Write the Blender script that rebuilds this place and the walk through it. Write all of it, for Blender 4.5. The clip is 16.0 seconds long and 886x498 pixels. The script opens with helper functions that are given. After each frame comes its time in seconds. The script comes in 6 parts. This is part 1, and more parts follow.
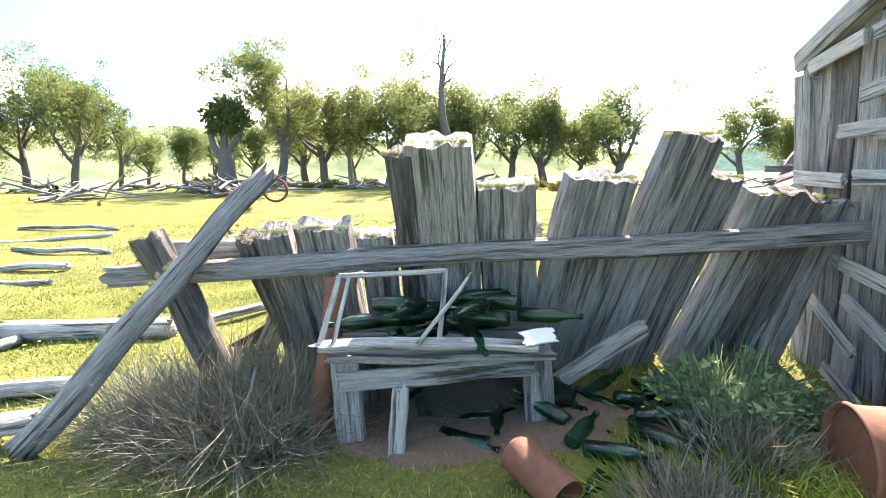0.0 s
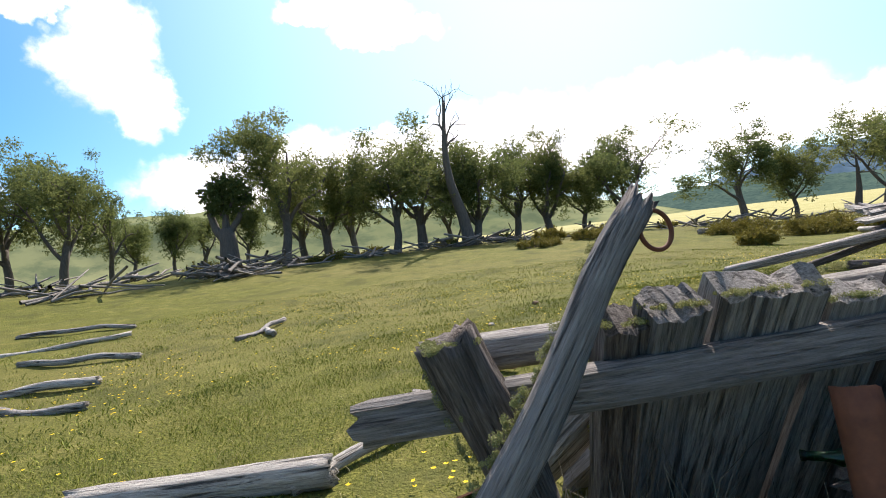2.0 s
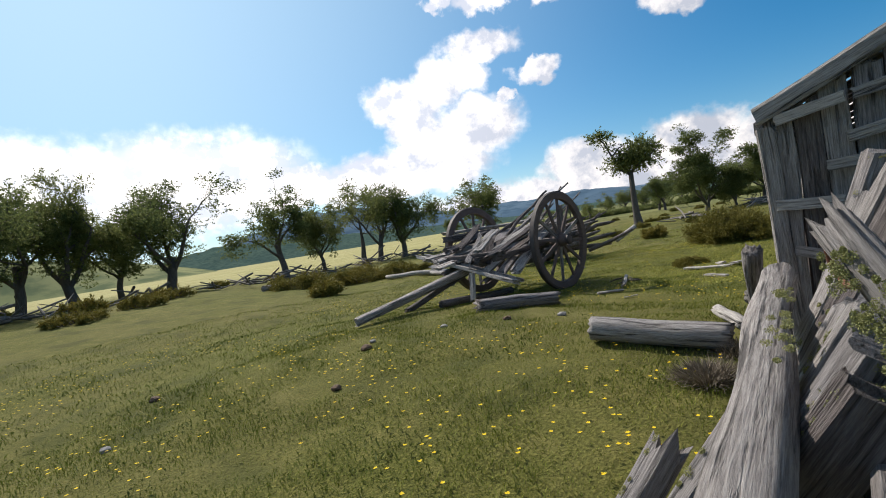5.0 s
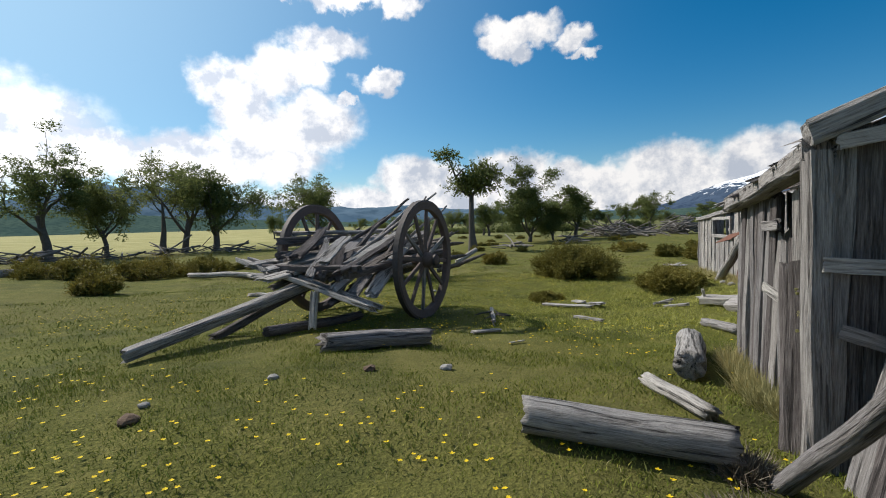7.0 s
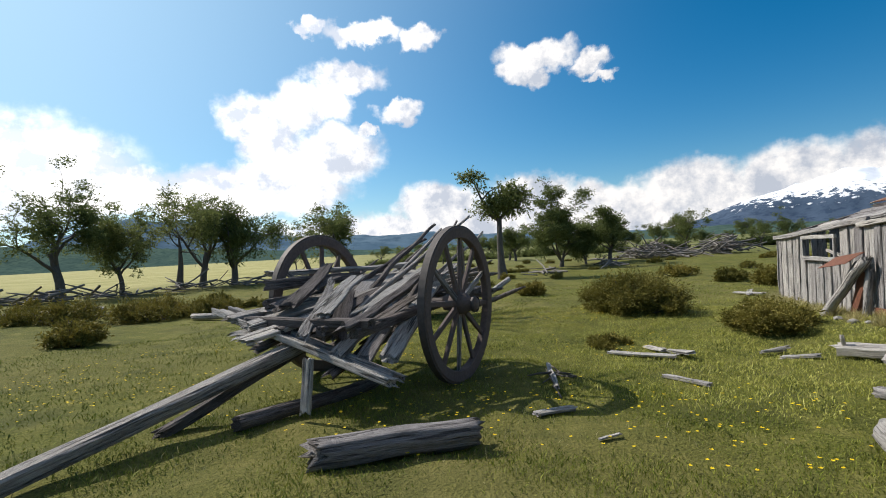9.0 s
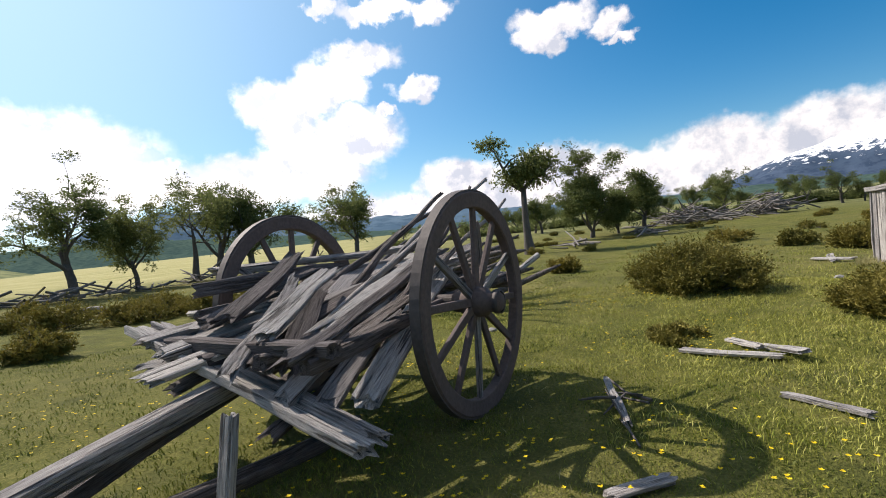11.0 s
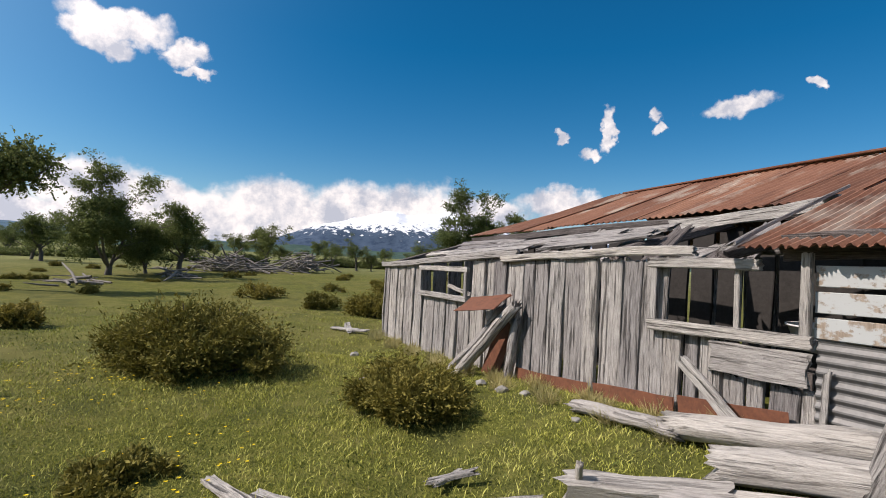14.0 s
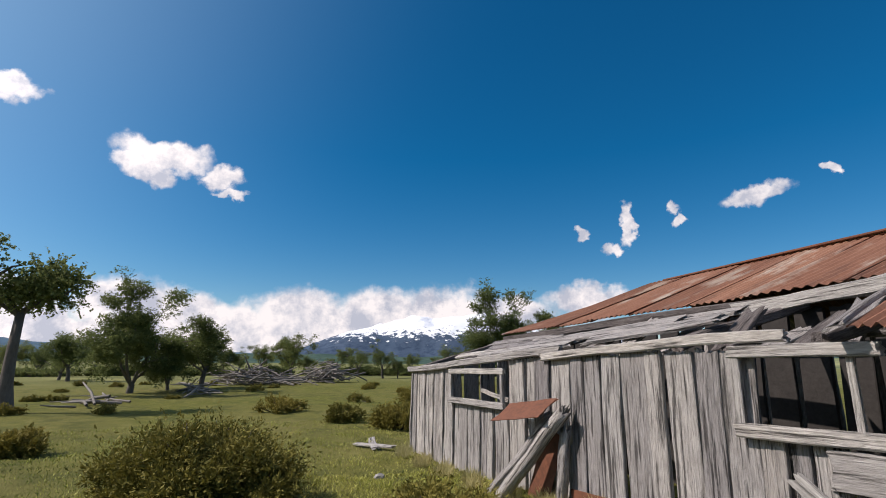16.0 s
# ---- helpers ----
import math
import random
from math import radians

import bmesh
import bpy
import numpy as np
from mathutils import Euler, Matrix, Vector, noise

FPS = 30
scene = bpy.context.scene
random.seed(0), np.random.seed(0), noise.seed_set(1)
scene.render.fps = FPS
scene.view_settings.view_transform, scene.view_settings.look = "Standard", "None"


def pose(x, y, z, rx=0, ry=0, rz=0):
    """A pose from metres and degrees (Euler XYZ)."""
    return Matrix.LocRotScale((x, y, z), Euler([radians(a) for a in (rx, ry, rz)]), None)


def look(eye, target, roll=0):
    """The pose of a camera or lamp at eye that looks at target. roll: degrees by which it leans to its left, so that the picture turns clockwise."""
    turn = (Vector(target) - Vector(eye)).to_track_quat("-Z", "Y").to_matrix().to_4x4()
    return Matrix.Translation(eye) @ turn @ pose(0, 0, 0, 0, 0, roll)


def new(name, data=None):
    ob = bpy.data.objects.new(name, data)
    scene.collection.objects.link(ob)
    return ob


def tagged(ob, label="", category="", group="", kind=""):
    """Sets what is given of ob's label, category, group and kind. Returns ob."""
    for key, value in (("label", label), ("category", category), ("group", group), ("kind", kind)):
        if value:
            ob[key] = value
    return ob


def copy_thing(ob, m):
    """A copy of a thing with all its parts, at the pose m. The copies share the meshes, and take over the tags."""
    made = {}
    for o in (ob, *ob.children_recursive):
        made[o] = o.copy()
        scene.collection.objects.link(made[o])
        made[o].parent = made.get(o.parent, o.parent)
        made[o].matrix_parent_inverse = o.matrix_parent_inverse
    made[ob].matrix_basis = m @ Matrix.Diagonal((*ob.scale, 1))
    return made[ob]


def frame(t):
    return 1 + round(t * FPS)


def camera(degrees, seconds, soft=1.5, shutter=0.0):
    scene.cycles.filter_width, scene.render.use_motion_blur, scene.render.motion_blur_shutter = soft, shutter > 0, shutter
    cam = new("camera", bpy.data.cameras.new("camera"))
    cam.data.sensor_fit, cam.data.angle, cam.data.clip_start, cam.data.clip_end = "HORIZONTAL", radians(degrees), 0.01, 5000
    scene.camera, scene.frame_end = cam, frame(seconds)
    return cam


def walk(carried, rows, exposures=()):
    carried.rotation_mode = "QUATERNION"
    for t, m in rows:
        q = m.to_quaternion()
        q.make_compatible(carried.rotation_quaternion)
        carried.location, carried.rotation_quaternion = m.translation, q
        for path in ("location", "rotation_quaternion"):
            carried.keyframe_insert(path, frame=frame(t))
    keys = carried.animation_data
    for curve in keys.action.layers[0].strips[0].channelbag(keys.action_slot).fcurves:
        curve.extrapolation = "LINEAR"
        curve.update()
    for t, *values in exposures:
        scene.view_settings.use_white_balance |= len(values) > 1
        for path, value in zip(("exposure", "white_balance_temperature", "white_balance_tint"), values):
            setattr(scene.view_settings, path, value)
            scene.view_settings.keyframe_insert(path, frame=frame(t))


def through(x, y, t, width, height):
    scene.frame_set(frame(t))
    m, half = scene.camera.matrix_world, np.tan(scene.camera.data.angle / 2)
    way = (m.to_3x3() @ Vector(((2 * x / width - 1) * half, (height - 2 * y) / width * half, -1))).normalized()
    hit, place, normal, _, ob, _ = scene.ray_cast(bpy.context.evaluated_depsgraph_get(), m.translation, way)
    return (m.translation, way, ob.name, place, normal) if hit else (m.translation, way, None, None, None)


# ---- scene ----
cam = camera(83.0, 16.0, 0.95)
PATH = [
    (0, (0.096, 0.154, 1.338), (-0.003, 2.131, 1.056), -1.4),
    (0.5, (-0.405, 0.476, 1.398), (-0.5, 2.473, 1.334), -2.3),
    (1, (-0.809, 0.66, 1.378), (-0.763, 2.66, 1.378), -2.6),
    (1.5, (-1.22, 0.963, 1.392), (-1.222, 2.963, 1.407), -1.9),
    (2, (-1.693, 1.441, 1.34), (-1.706, 3.44, 1.302), -6.8),
    (2.5, (-2.025, 1.669, 1.396), (-1.732, 3.644, 1.281), -4.5),
    (3, (-2.167, 1.998, 1.456), (-1.472, 3.872, 1.392), -5.1),
    (3.5, (-2.299, 2.274, 1.421), (-1.396, 4.057, 1.352), -6.0),
    (4, (-2.437, 2.45, 1.476), (-1.276, 4.073, 1.35), -6.1),
    (4.5, (-2.62, 2.66, 1.503), (-1.229, 4.096, 1.444), -9.6),
    (5.35, (-2.4, 3.3, 1.52), (-0.78, 4.46, 1.43), -7.8),
    (6.2, (-1.78, 3.98, 1.545), (0.01, 4.86, 1.45), -4.6),
    (7, (-1.05, 4.509, 1.571), (0.835, 5.169, 1.468), -1.6),
    (7.5, (-0.618, 4.784, 1.564), (1.278, 5.416, 1.482), -4.5),
    (8, (-0.16, 4.98, 1.591), (1.728, 5.617, 1.422), -6.1),
    (8.5, (0.264, 5.151, 1.698), (2.146, 5.804, 1.518), -4.2),
    (9, (0.747, 5.353, 1.665), (2.604, 6.095, 1.667), -3.2),
    (11.5, (2.904, 5.947, 1.646), (4.718, 6.782, 1.543), -7.0),
    (12, (3.206, 5.775, 1.721), (5.151, 6.224, 1.838), -5.3),
    (12.5, (3.796, 5.719, 1.63), (5.792, 5.689, 1.751), -8.1),
    (13, (4.663, 5.623, 1.595), (6.589, 5.09, 1.679), -7.3),
    (13.5, (5.288, 5.433, 1.573), (7.079, 4.545, 1.572), -6.6),
    (14, (5.47, 5.403, 1.631), (7.298, 4.594, 1.676), 2.9),
    (14.5, (5.439, 5.506, 1.628), (7.355, 4.975, 1.844), 2.1),
    (15, (5.491, 5.514, 1.596), (7.424, 5.094, 1.892), -0.9),
    (15.5, (5.642, 5.424, 1.575), (7.562, 5.032, 1.976), -1.3),
    (16, (6.03, 5.21, 1.608), (7.854, 4.521, 2.053), 0.5),
]
EXPOSURES = [(0.0, 3.08, 7300, 17), (0.6, 2.45, 7200, 17), (1.5, 1.5, 7100, 18), (2.5, 0.9, 6900, 17), (4.5, 0.42, 6800, 15), (7.0, 0.23, 6600, 11), (8.5, 0.32, 6650, 11), (11.5, 0.58, 6900, 18), (12.2, 0.55, 6900, 19), (13.5, 0.42, 6900, 18), (16.0, 0.28, 6800, 19)]
walk(cam, [(t, look(eye, target, roll)) for t, eye, target, roll in PATH], EXPOSURES)

# ---------------------------------------------------------------- world, sun
SUN_AZ, SUN_EL = 15.0, 43.5     # degrees, azimuth clockwise from +y


def direction(az, el):
    a, e = radians(az), radians(el)
    return Vector((math.sin(a) * math.cos(e), math.cos(a) * math.cos(e), math.sin(e)))


sun = new("sun", bpy.data.lights.new("sun", "SUN"))
sun.data.energy, sun.data.angle, sun.data.color = 4.2, radians(0.55), (1.0, 0.95, 0.87)
sun.matrix_world = look(direction(SUN_AZ, SUN_EL) * 60, (0, 0, 0))

world = bpy.data.worlds.new("sky")
scene.world = world
world.use_nodes = True
WN, WL = world.node_tree.nodes, world.node_tree.links
WN.clear()


def wnode(kind, **inputs):
    n = WN.new(kind)
    for k, v in inputs.items():
        n.inputs[k.replace("_", " ")].default_value = v
    return n


def wmath(op, a, b=None, clamp=False):
    n = WN.new("ShaderNodeMath")
    n.operation, n.use_clamp = op, clamp
    for i, v in enumerate((a, b)):
        if v is None:
            continue
        if isinstance(v, (int, float)):
            n.inputs[i].default_value = v
        else:
            WL.new(v, n.inputs[i])
    return n.outputs[0]


sky = WN.new("ShaderNodeTexSky")
sky.sky_type, sky.sun_disc = "NISHITA", False
sky.sun_elevation, sky.sun_rotation = radians(SUN_EL), radians(SUN_AZ)
sky.altitude, sky.air_density, sky.dust_density, sky.ozone_density = 800, 1.0, 0.1, 3.0
coord = WN.new("ShaderNodeTexCoord")
sep = WN.new("ShaderNodeSeparateXYZ")
WL.new(coord.outputs["Generated"], sep.inputs[0])
az_deg = wmath("MULTIPLY", wmath("ARCTAN2", sep.outputs[0], sep.outputs[1]), 57.2958)
el_deg = wmath("MULTIPLY", wmath("ARCSINE", sep.outputs[2]), 57.2958)
ae = WN.new("ShaderNodeCombineXYZ")
WL.new(az_deg, ae.inputs[0]), WL.new(el_deg, ae.inputs[1])
# ragged edges: the place is pushed about by two scales of noise
warp = wnode("ShaderNodeTexNoise", Scale=0.22, Detail=5.0, Roughness=0.58)
WL.new(ae.outputs[0], warp.inputs["Vector"])
warp_c = WN.new("ShaderNodeVectorMath")
warp_c.operation = "MULTIPLY_ADD"
WL.new(warp.outputs["Color"], warp_c.inputs[0])
warp_c.inputs[1].default_value, warp_c.inputs[2].default_value = (6.0, 4.4, 0), (-3.0, -2.2, 0)
fray = wnode("ShaderNodeTexNoise", Scale=0.8, Detail=4.0, Roughness=0.5)
WL.new(ae.outputs[0], fray.inputs["Vector"])
fray_c = WN.new("ShaderNodeVectorMath")
fray_c.operation = "MULTIPLY_ADD"
WL.new(fray.outputs["Color"], fray_c.inputs[0]), WL.new(warp_c.outputs[0], fray_c.inputs[2])
fray_c.inputs[1].default_value = (1.9, 1.7, 0)
shift = WN.new("ShaderNodeVectorMath")
shift.operation = "ADD"
WL.new(fray_c.outputs[0], shift.inputs[0])
shift.inputs[1].default_value = (-0.95, -0.85, 0)
place = WN.new("ShaderNodeVectorMath")
place.operation = "ADD"
WL.new(ae.outputs[0], place.inputs[0]), WL.new(shift.outputs[0], place.inputs[1])
# clouds: azimuth, elevation, half width, half height, in degrees
BIG_CLOUD = [
    (49, 14.6, 4.4, 2.8), (54.5, 16.6, 4.2, 2.6), (58.5, 19.3, 4.2, 1.9), (50, 11, 4, 3.0), (56, 11.2, 6.3, 3.2), (52, 7.5, 7, 3.2),
    (54.5, 24, 1.6, 0.7), (60.3, 23.6, 5.0, 1.1), (67, 23.3, 2.2, 1.2), (80, 20.4, 4.4, 1.5), (78.2, 18.6, 2.4, 1.2), (85.6, 18.9, 2.2, 1.2),
    (87, 17.4, 1.8, 0.6), (64, 15.4, 2.8, 1.2), (60.6, 13.3, 1.2, 0.7)]
HORIZON_CLOUDS = [
    (35, 7.5, 9, 2.4), (45, 7, 8, 3.0), (68, 4.5, 5, 2.8), (78.5, 5.4, 4.6, 3.0), (87, 3.8, 8, 2.7), (95, 4.6, 6, 3.2), (104, 5.0, 7, 3.2),
    (112, 5.6, 6, 3.0), (118, 5.4, 5, 2.2), (127, 6.6, 5, 1.8), (73, 2, 30, 2.4), (105, 2.4, 24, 2.0)]
WISPS = [
    (131.6, 15.4, 0.8, 1.9), (130.3, 12.6, 1.3, 0.8), (136.8, 16.3, 1.1, 0.7), (137.4, 14.9, 0.8, 0.6), (143.8, 16.7, 3.0, 1.1), (150, 17.6, 0.9, 0.5),
    (126.6, 14.2, 0.8, 0.8)]
SUNWARD_CLOUDS = [
    (-9, 9, 16, 4.2), (8, 9.5, 16, 5.0), (24, 9, 14, 5.0), (-32, 20.5, 4.5, 4.8), (-29.5, 17, 3, 4), (-39, 24.5, 5, 1.2), (-9, 25, 7, 1.6),
    (-4, 23, 6, 1.5), (-48, 9, 7, 3), (-22, 8.5, 9, 3.4)]
# out of view; the high ones are added to whiten the fill light
UNSEEN_FILL_CLOUDS = [
    (20, 52, 26, 7), (-30, 44, 16, 6), (75, 56, 20, 6), (125, 60, 15, 5), (160, 55, 24, 7), (-75, 48, 20, 6), (-120, 56, 26, 7), (-160, 42, 16, 5), (60, 70, 40, 6), (-60, 72, 50, 6), (170, 74, 50, 6), (-110, 33, 12, 4), (-40, 33, 9, 3),
    (170, 10, 12, 3), (200, 14, 9, 3), (-150, 12, 12, 4), (-100, 9, 14, 4), (-70, 15, 6, 3), (-120, 24, 8, 2), (-170, 26, 7, 2)]
CLOUDS = BIG_CLOUD + HORIZON_CLOUDS + WISPS + SUNWARD_CLOUDS + UNSEEN_FILL_CLOUDS
nearest = None
for a, e, w, h in CLOUDS:
    n = WN.new("ShaderNodeVectorMath")
    n.operation = "MULTIPLY_ADD"
    WL.new(place.outputs[0], n.inputs[0])
    a -= 360 if a > 180 else 0
    n.inputs[1].default_value, n.inputs[2].default_value = (1 / w, 1 / h, 0), (-a / w, -e / h, 0)
    m = WN.new("ShaderNodeVectorMath")
    m.operation = "LENGTH"
    WL.new(n.outputs[0], m.inputs[0])
    nearest = m.outputs["Value"] if nearest is None else wmath("MINIMUM", nearest, m.outputs["Value"])
mask = WN.new("ShaderNodeMapRange")
mask.interpolation_type = "SMOOTHSTEP"
WL.new(nearest, mask.inputs["Value"])
for k, v in (("From Min", 1.2), ("From Max", 0.66), ("To Min", 0.0), ("To Max", 1.0)):
    mask.inputs[k].default_value = v
# a thin milky veil in the quarter of the sun
away = WN.new("ShaderNodeVectorMath")
away.operation = "DOT_PRODUCT"
WL.new(coord.outputs["Generated"], away.inputs[0])
away.inputs[1].default_value = direction(SUN_AZ, SUN_EL - 14)
facing = wmath("POWER", wmath("MAXIMUM", away.outputs["Value"], 0.0), 3.5)
veil = wmath("MULTIPLY", facing, 0.7)
shade = wnode("ShaderNodeTexNoise", Scale=0.27, Detail=8.0, Roughness=0.62)
WL.new(ae.outputs[0], shade.inputs["Vector"])
tone = WN.new("ShaderNodeValToRGB")
tone.color_ramp.elements[0].position, tone.color_ramp.elements[0].color = 0.40, (0.52, 0.58, 0.68, 1)
tone.color_ramp.elements[1].position, tone.color_ramp.elements[1].color = 0.57, (1.0, 1.0, 1.0, 1)
WL.new(shade.outputs["Fac"], tone.inputs[0])
rich = WN.new("ShaderNodeHueSaturation")
rich.inputs["Saturation"].default_value, rich.inputs["Hue"].default_value = 1.45, 0.492
WL.new(sky.outputs[0], rich.inputs["Color"])
bg_sky, bg_cloud = wnode("ShaderNodeBackground", Strength=0.08), wnode("ShaderNodeBackground", Strength=1.12)
WL.new(rich.outputs[0], bg_sky.inputs["Color"]), WL.new(tone.outputs[0], bg_cloud.inputs["Color"])
# clouds towards the sun are brighter
WL.new(wmath("MULTIPLY_ADD", facing, 0.75), bg_cloud.inputs["Strength"])
bg_cloud.inputs["Strength"].links[0].from_node.inputs[2].default_value = 0.78
bg_veil = wnode("ShaderNodeBackground", Color=(0.58, 0.83, 1.0, 1.0), Strength=0.98)
hazy = WN.new("ShaderNodeMixShader")
WL.new(veil, hazy.inputs[0]), WL.new(bg_sky.outputs[0], hazy.inputs[1]), WL.new(bg_veil.outputs[0], hazy.inputs[2])
mix = WN.new("ShaderNodeMixShader")
WL.new(mask.outputs[0], mix.inputs[0]), WL.new(hazy.outputs[0], mix.inputs[1]), WL.new(bg_cloud.outputs[0], mix.inputs[2])
wout = WN.new("ShaderNodeOutputWorld")
WL.new(mix.outputs[0], wout.inputs["Surface"])


# ---------------------------------------------------------------- materials
def material(name):
    m = bpy.data.materials.new(name)
    m.use_nodes = True
    nt = m.node_tree
    b = nt.nodes["Principled BSDF"]
    return m, nt, b


def noise_at(nt, scale, stretch=(1, 1, 1), detail=6.0, rough=0.6, source="Object"):
    c = nt.nodes.new("ShaderNodeTexCoord")
    mp = nt.nodes.new("ShaderNodeMapping")
    mp.inputs["Scale"].default_value = stretch
    info = nt.nodes.new("ShaderNodeObjectInfo")
    nt.links.new(c.outputs[source], mp.inputs["Vector"])
    off = nt.nodes.new("ShaderNodeVectorMath")
    off.operation = "MULTIPLY"
    nt.links.new(info.outputs["Random"], off.inputs[0])
    off.inputs[1].default_value = (37.0, 91.0, 53.0)
    nt.links.new(off.outputs[0], mp.inputs["Location"])
    n = nt.nodes.new("ShaderNodeTexNoise")
    n.inputs["Scale"].default_value, n.inputs["Detail"].default_value, n.inputs["Roughness"].default_value = scale, detail, rough
    nt.links.new(mp.outputs[0], n.inputs["Vector"])
    return n.outputs["Fac"]


def ramp(nt, fac, stops):
    r = nt.nodes.new("ShaderNodeValToRGB")
    while len(r.color_ramp.elements) < len(stops):
        r.color_ramp.elements.new(0.5)
    for e, (p, c) in zip(r.color_ramp.elements, stops):
        e.position, e.color = p, (*c, 1)
    nt.links.new(fac, r.inputs[0])
    return r.outputs[0]


def mix_colour(nt, fac, a, b, mode="MIX"):
    m = nt.nodes.new("ShaderNodeMix")
    m.data_type, m.blend_type = "RGBA", mode
    for i, v in ((0, fac), (6, a), (7, b)):
        if isinstance(v, (int, float)):
            m.inputs[i].default_value = v
        elif isinstance(v, tuple):
            m.inputs[i].default_value = (*v, 1)
        else:
            nt.links.new(v, m.inputs[i])
    return m.outputs[2]


def bump(nt, b, height, strength, distance):
    n = nt.nodes.new("ShaderNodeBump")
    n.inputs["Strength"].default_value, n.inputs["Distance"].default_value = strength, distance
    nt.links.new(height, n.inputs["Height"])
    nt.links.new(n.outputs[0], b.inputs["Normal"])


def wood_material(name, dark, mid, light, stain=None, relief=0.9, split=1.0):
    """Weathered wood; the grain runs along the object's own z axis."""
    m, nt, b = material(name)
    grain = noise_at(nt, 1.0, (110, 110, 6.0), 9, 0.75)
    crack = noise_at(nt, 1.0, (30, 30, 1.5), 6, 0.62)
    patch = noise_at(nt, 4.5, (1, 1, 0.45), 7, 0.65)
    info = nt.nodes.new("ShaderNodeObjectInfo")
    c = ramp(nt, grain, [(0.32, dark), (0.48, mid), (0.66, light)])
    c = mix_colour(nt, ramp(nt, crack, [(0.37, (split, split, split)), (0.44, (0, 0, 0))]), c, tuple(v * 0.22 for v in dark))
    tint = ramp(nt, info.outputs["Random"], [(0.0, (0.68, 0.66, 0.66)), (0.5, (0.95, 0.93, 0.9)), (1.0, (1.1, 1.06, 1.0))])
    c = mix_colour(nt, 1.0, c, tint, "MULTIPLY")
    c = mix_colour(nt, ramp(nt, patch, [(0.5, (0, 0, 0)), (0.7, (0.6, 0.6, 0.6))]), c, stain or tuple(v * 0.6 for v in mid))
    nt.links.new(c, b.inputs["Base Color"])
    b.inputs["Roughness"].default_value = 0.86
    b.inputs["Specular IOR Level"].default_value = 0.25
    h = nt.nodes.new("ShaderNodeMath")
    h.operation = "MULTIPLY_ADD"
    nt.links.new(ramp(nt, crack, [(0.36, (0, 0, 0)), (0.46, (1, 1, 1))]), h.inputs[0])
    h.inputs[1].default_value = 1.2
    nt.links.new(grain, h.inputs[2])
    bump(nt, b, h.outputs[0], relief, 0.02)
    return m


def plain_material(name, colours, scale=9.0, rough=0.8, relief=0.4, distance=0.01, metal=0.0, stretch=(1, 1, 1)):
    m, nt, b = material(name)
    fine, broad = noise_at(nt, scale * 5, stretch), noise_at(nt, scale * 0.6, stretch, 4)
    c = mix_colour(nt, 0.55, ramp(nt, fine, [(0.3, colours[0]), (0.7, colours[1])]), ramp(nt, broad, [(0.35, colours[0]), (0.65, colours[-1])]))
    nt.links.new(c, b.inputs["Base Color"])
    b.inputs["Roughness"].default_value, b.inputs["Metallic"].default_value = rough, metal
    bump(nt, b, fine, relief, distance)
    return m


def leaf_material(name, colours, through=0.35):
    m, nt, b = material(name)
    g = nt.nodes.new("ShaderNodeNewGeometry")
    info = nt.nodes.new("ShaderNodeObjectInfo")
    broad = noise_at(nt, 0.9, (1, 1, 1), 3)
    c = ramp(nt, g.outputs["Random Per Island"], [(0.0, colours[0]), (0.55, colours[1]), (1.0, colours[2])])
    c = mix_colour(nt, ramp(nt, broad, [(0.4, (0, 0, 0)), (0.65, (0.5, 0.5, 0.5))]), c, colours[2])
    c = mix_colour(nt, 1.0, c, ramp(nt, info.outputs["Random"], [(0, (0.8, 0.85, 0.8)), (1, (1.15, 1.1, 1.0))]), "MULTIPLY")
    nt.links.new(c, b.inputs["Base Color"])
    b.inputs["Roughness"].default_value = 0.75
    b.inputs["Specular IOR Level"].default_value = 0.2
    t = nt.nodes.new("ShaderNodeBsdfTranslucent")
    nt.links.new(c, t.inputs["Color"])
    mx = nt.nodes.new("ShaderNodeMixShader")
    mx.inputs[0].default_value = through
    nt.links.new(b.outputs[0], mx.inputs[1]), nt.links.new(t.outputs[0], mx.inputs[2])
    nt.links.new(mx.outputs[0], nt.nodes["Material Output"].inputs["Surface"])
    return m


WOOD = wood_material("weathered_wood", (0.105, 0.098, 0.098), (0.30, 0.288, 0.285), (0.5, 0.49, 0.485), (0.2, 0.185, 0.178), 1.0, 0.7)
WOOD_PALE = wood_material("bleached_wood", (0.15, 0.143, 0.138), (0.40, 0.39, 0.38), (0.62, 0.61, 0.595), (0.27, 0.255, 0.24), 1.0, 0.85)
WOOD_WHITE = wood_material("sun_bleached_beam", (0.25, 0.24, 0.225), (0.43, 0.415, 0.4), (0.6, 0.585, 0.565), (0.36, 0.34, 0.315), 0.8, 0.45)
WOOD_DARK = wood_material("dark_wood", (0.05, 0.043, 0.042), (0.135, 0.12, 0.118), (0.26, 0.24, 0.235), (0.08, 0.07, 0.065), 0.9, 0.6)
WOOD_BOARD = wood_material("hut_board", (0.13, 0.125, 0.122), (0.36, 0.35, 0.345), (0.58, 0.57, 0.565), (0.21, 0.195, 0.185), 1.0, 0.8)
WOOD_WHEEL = plain_material("wheel_wood", [(0.075, 0.055, 0.05), (0.17, 0.13, 0.118), (0.115, 0.087, 0.078)], 6.0, 0.85, 0.5, 0.006)
BARK = plain_material("bark", [(0.07, 0.06, 0.052), (0.17, 0.15, 0.135), (0.11, 0.098, 0.085)], 3.0, 0.9, 0.8, 0.03, 0, (1, 1, 0.3))
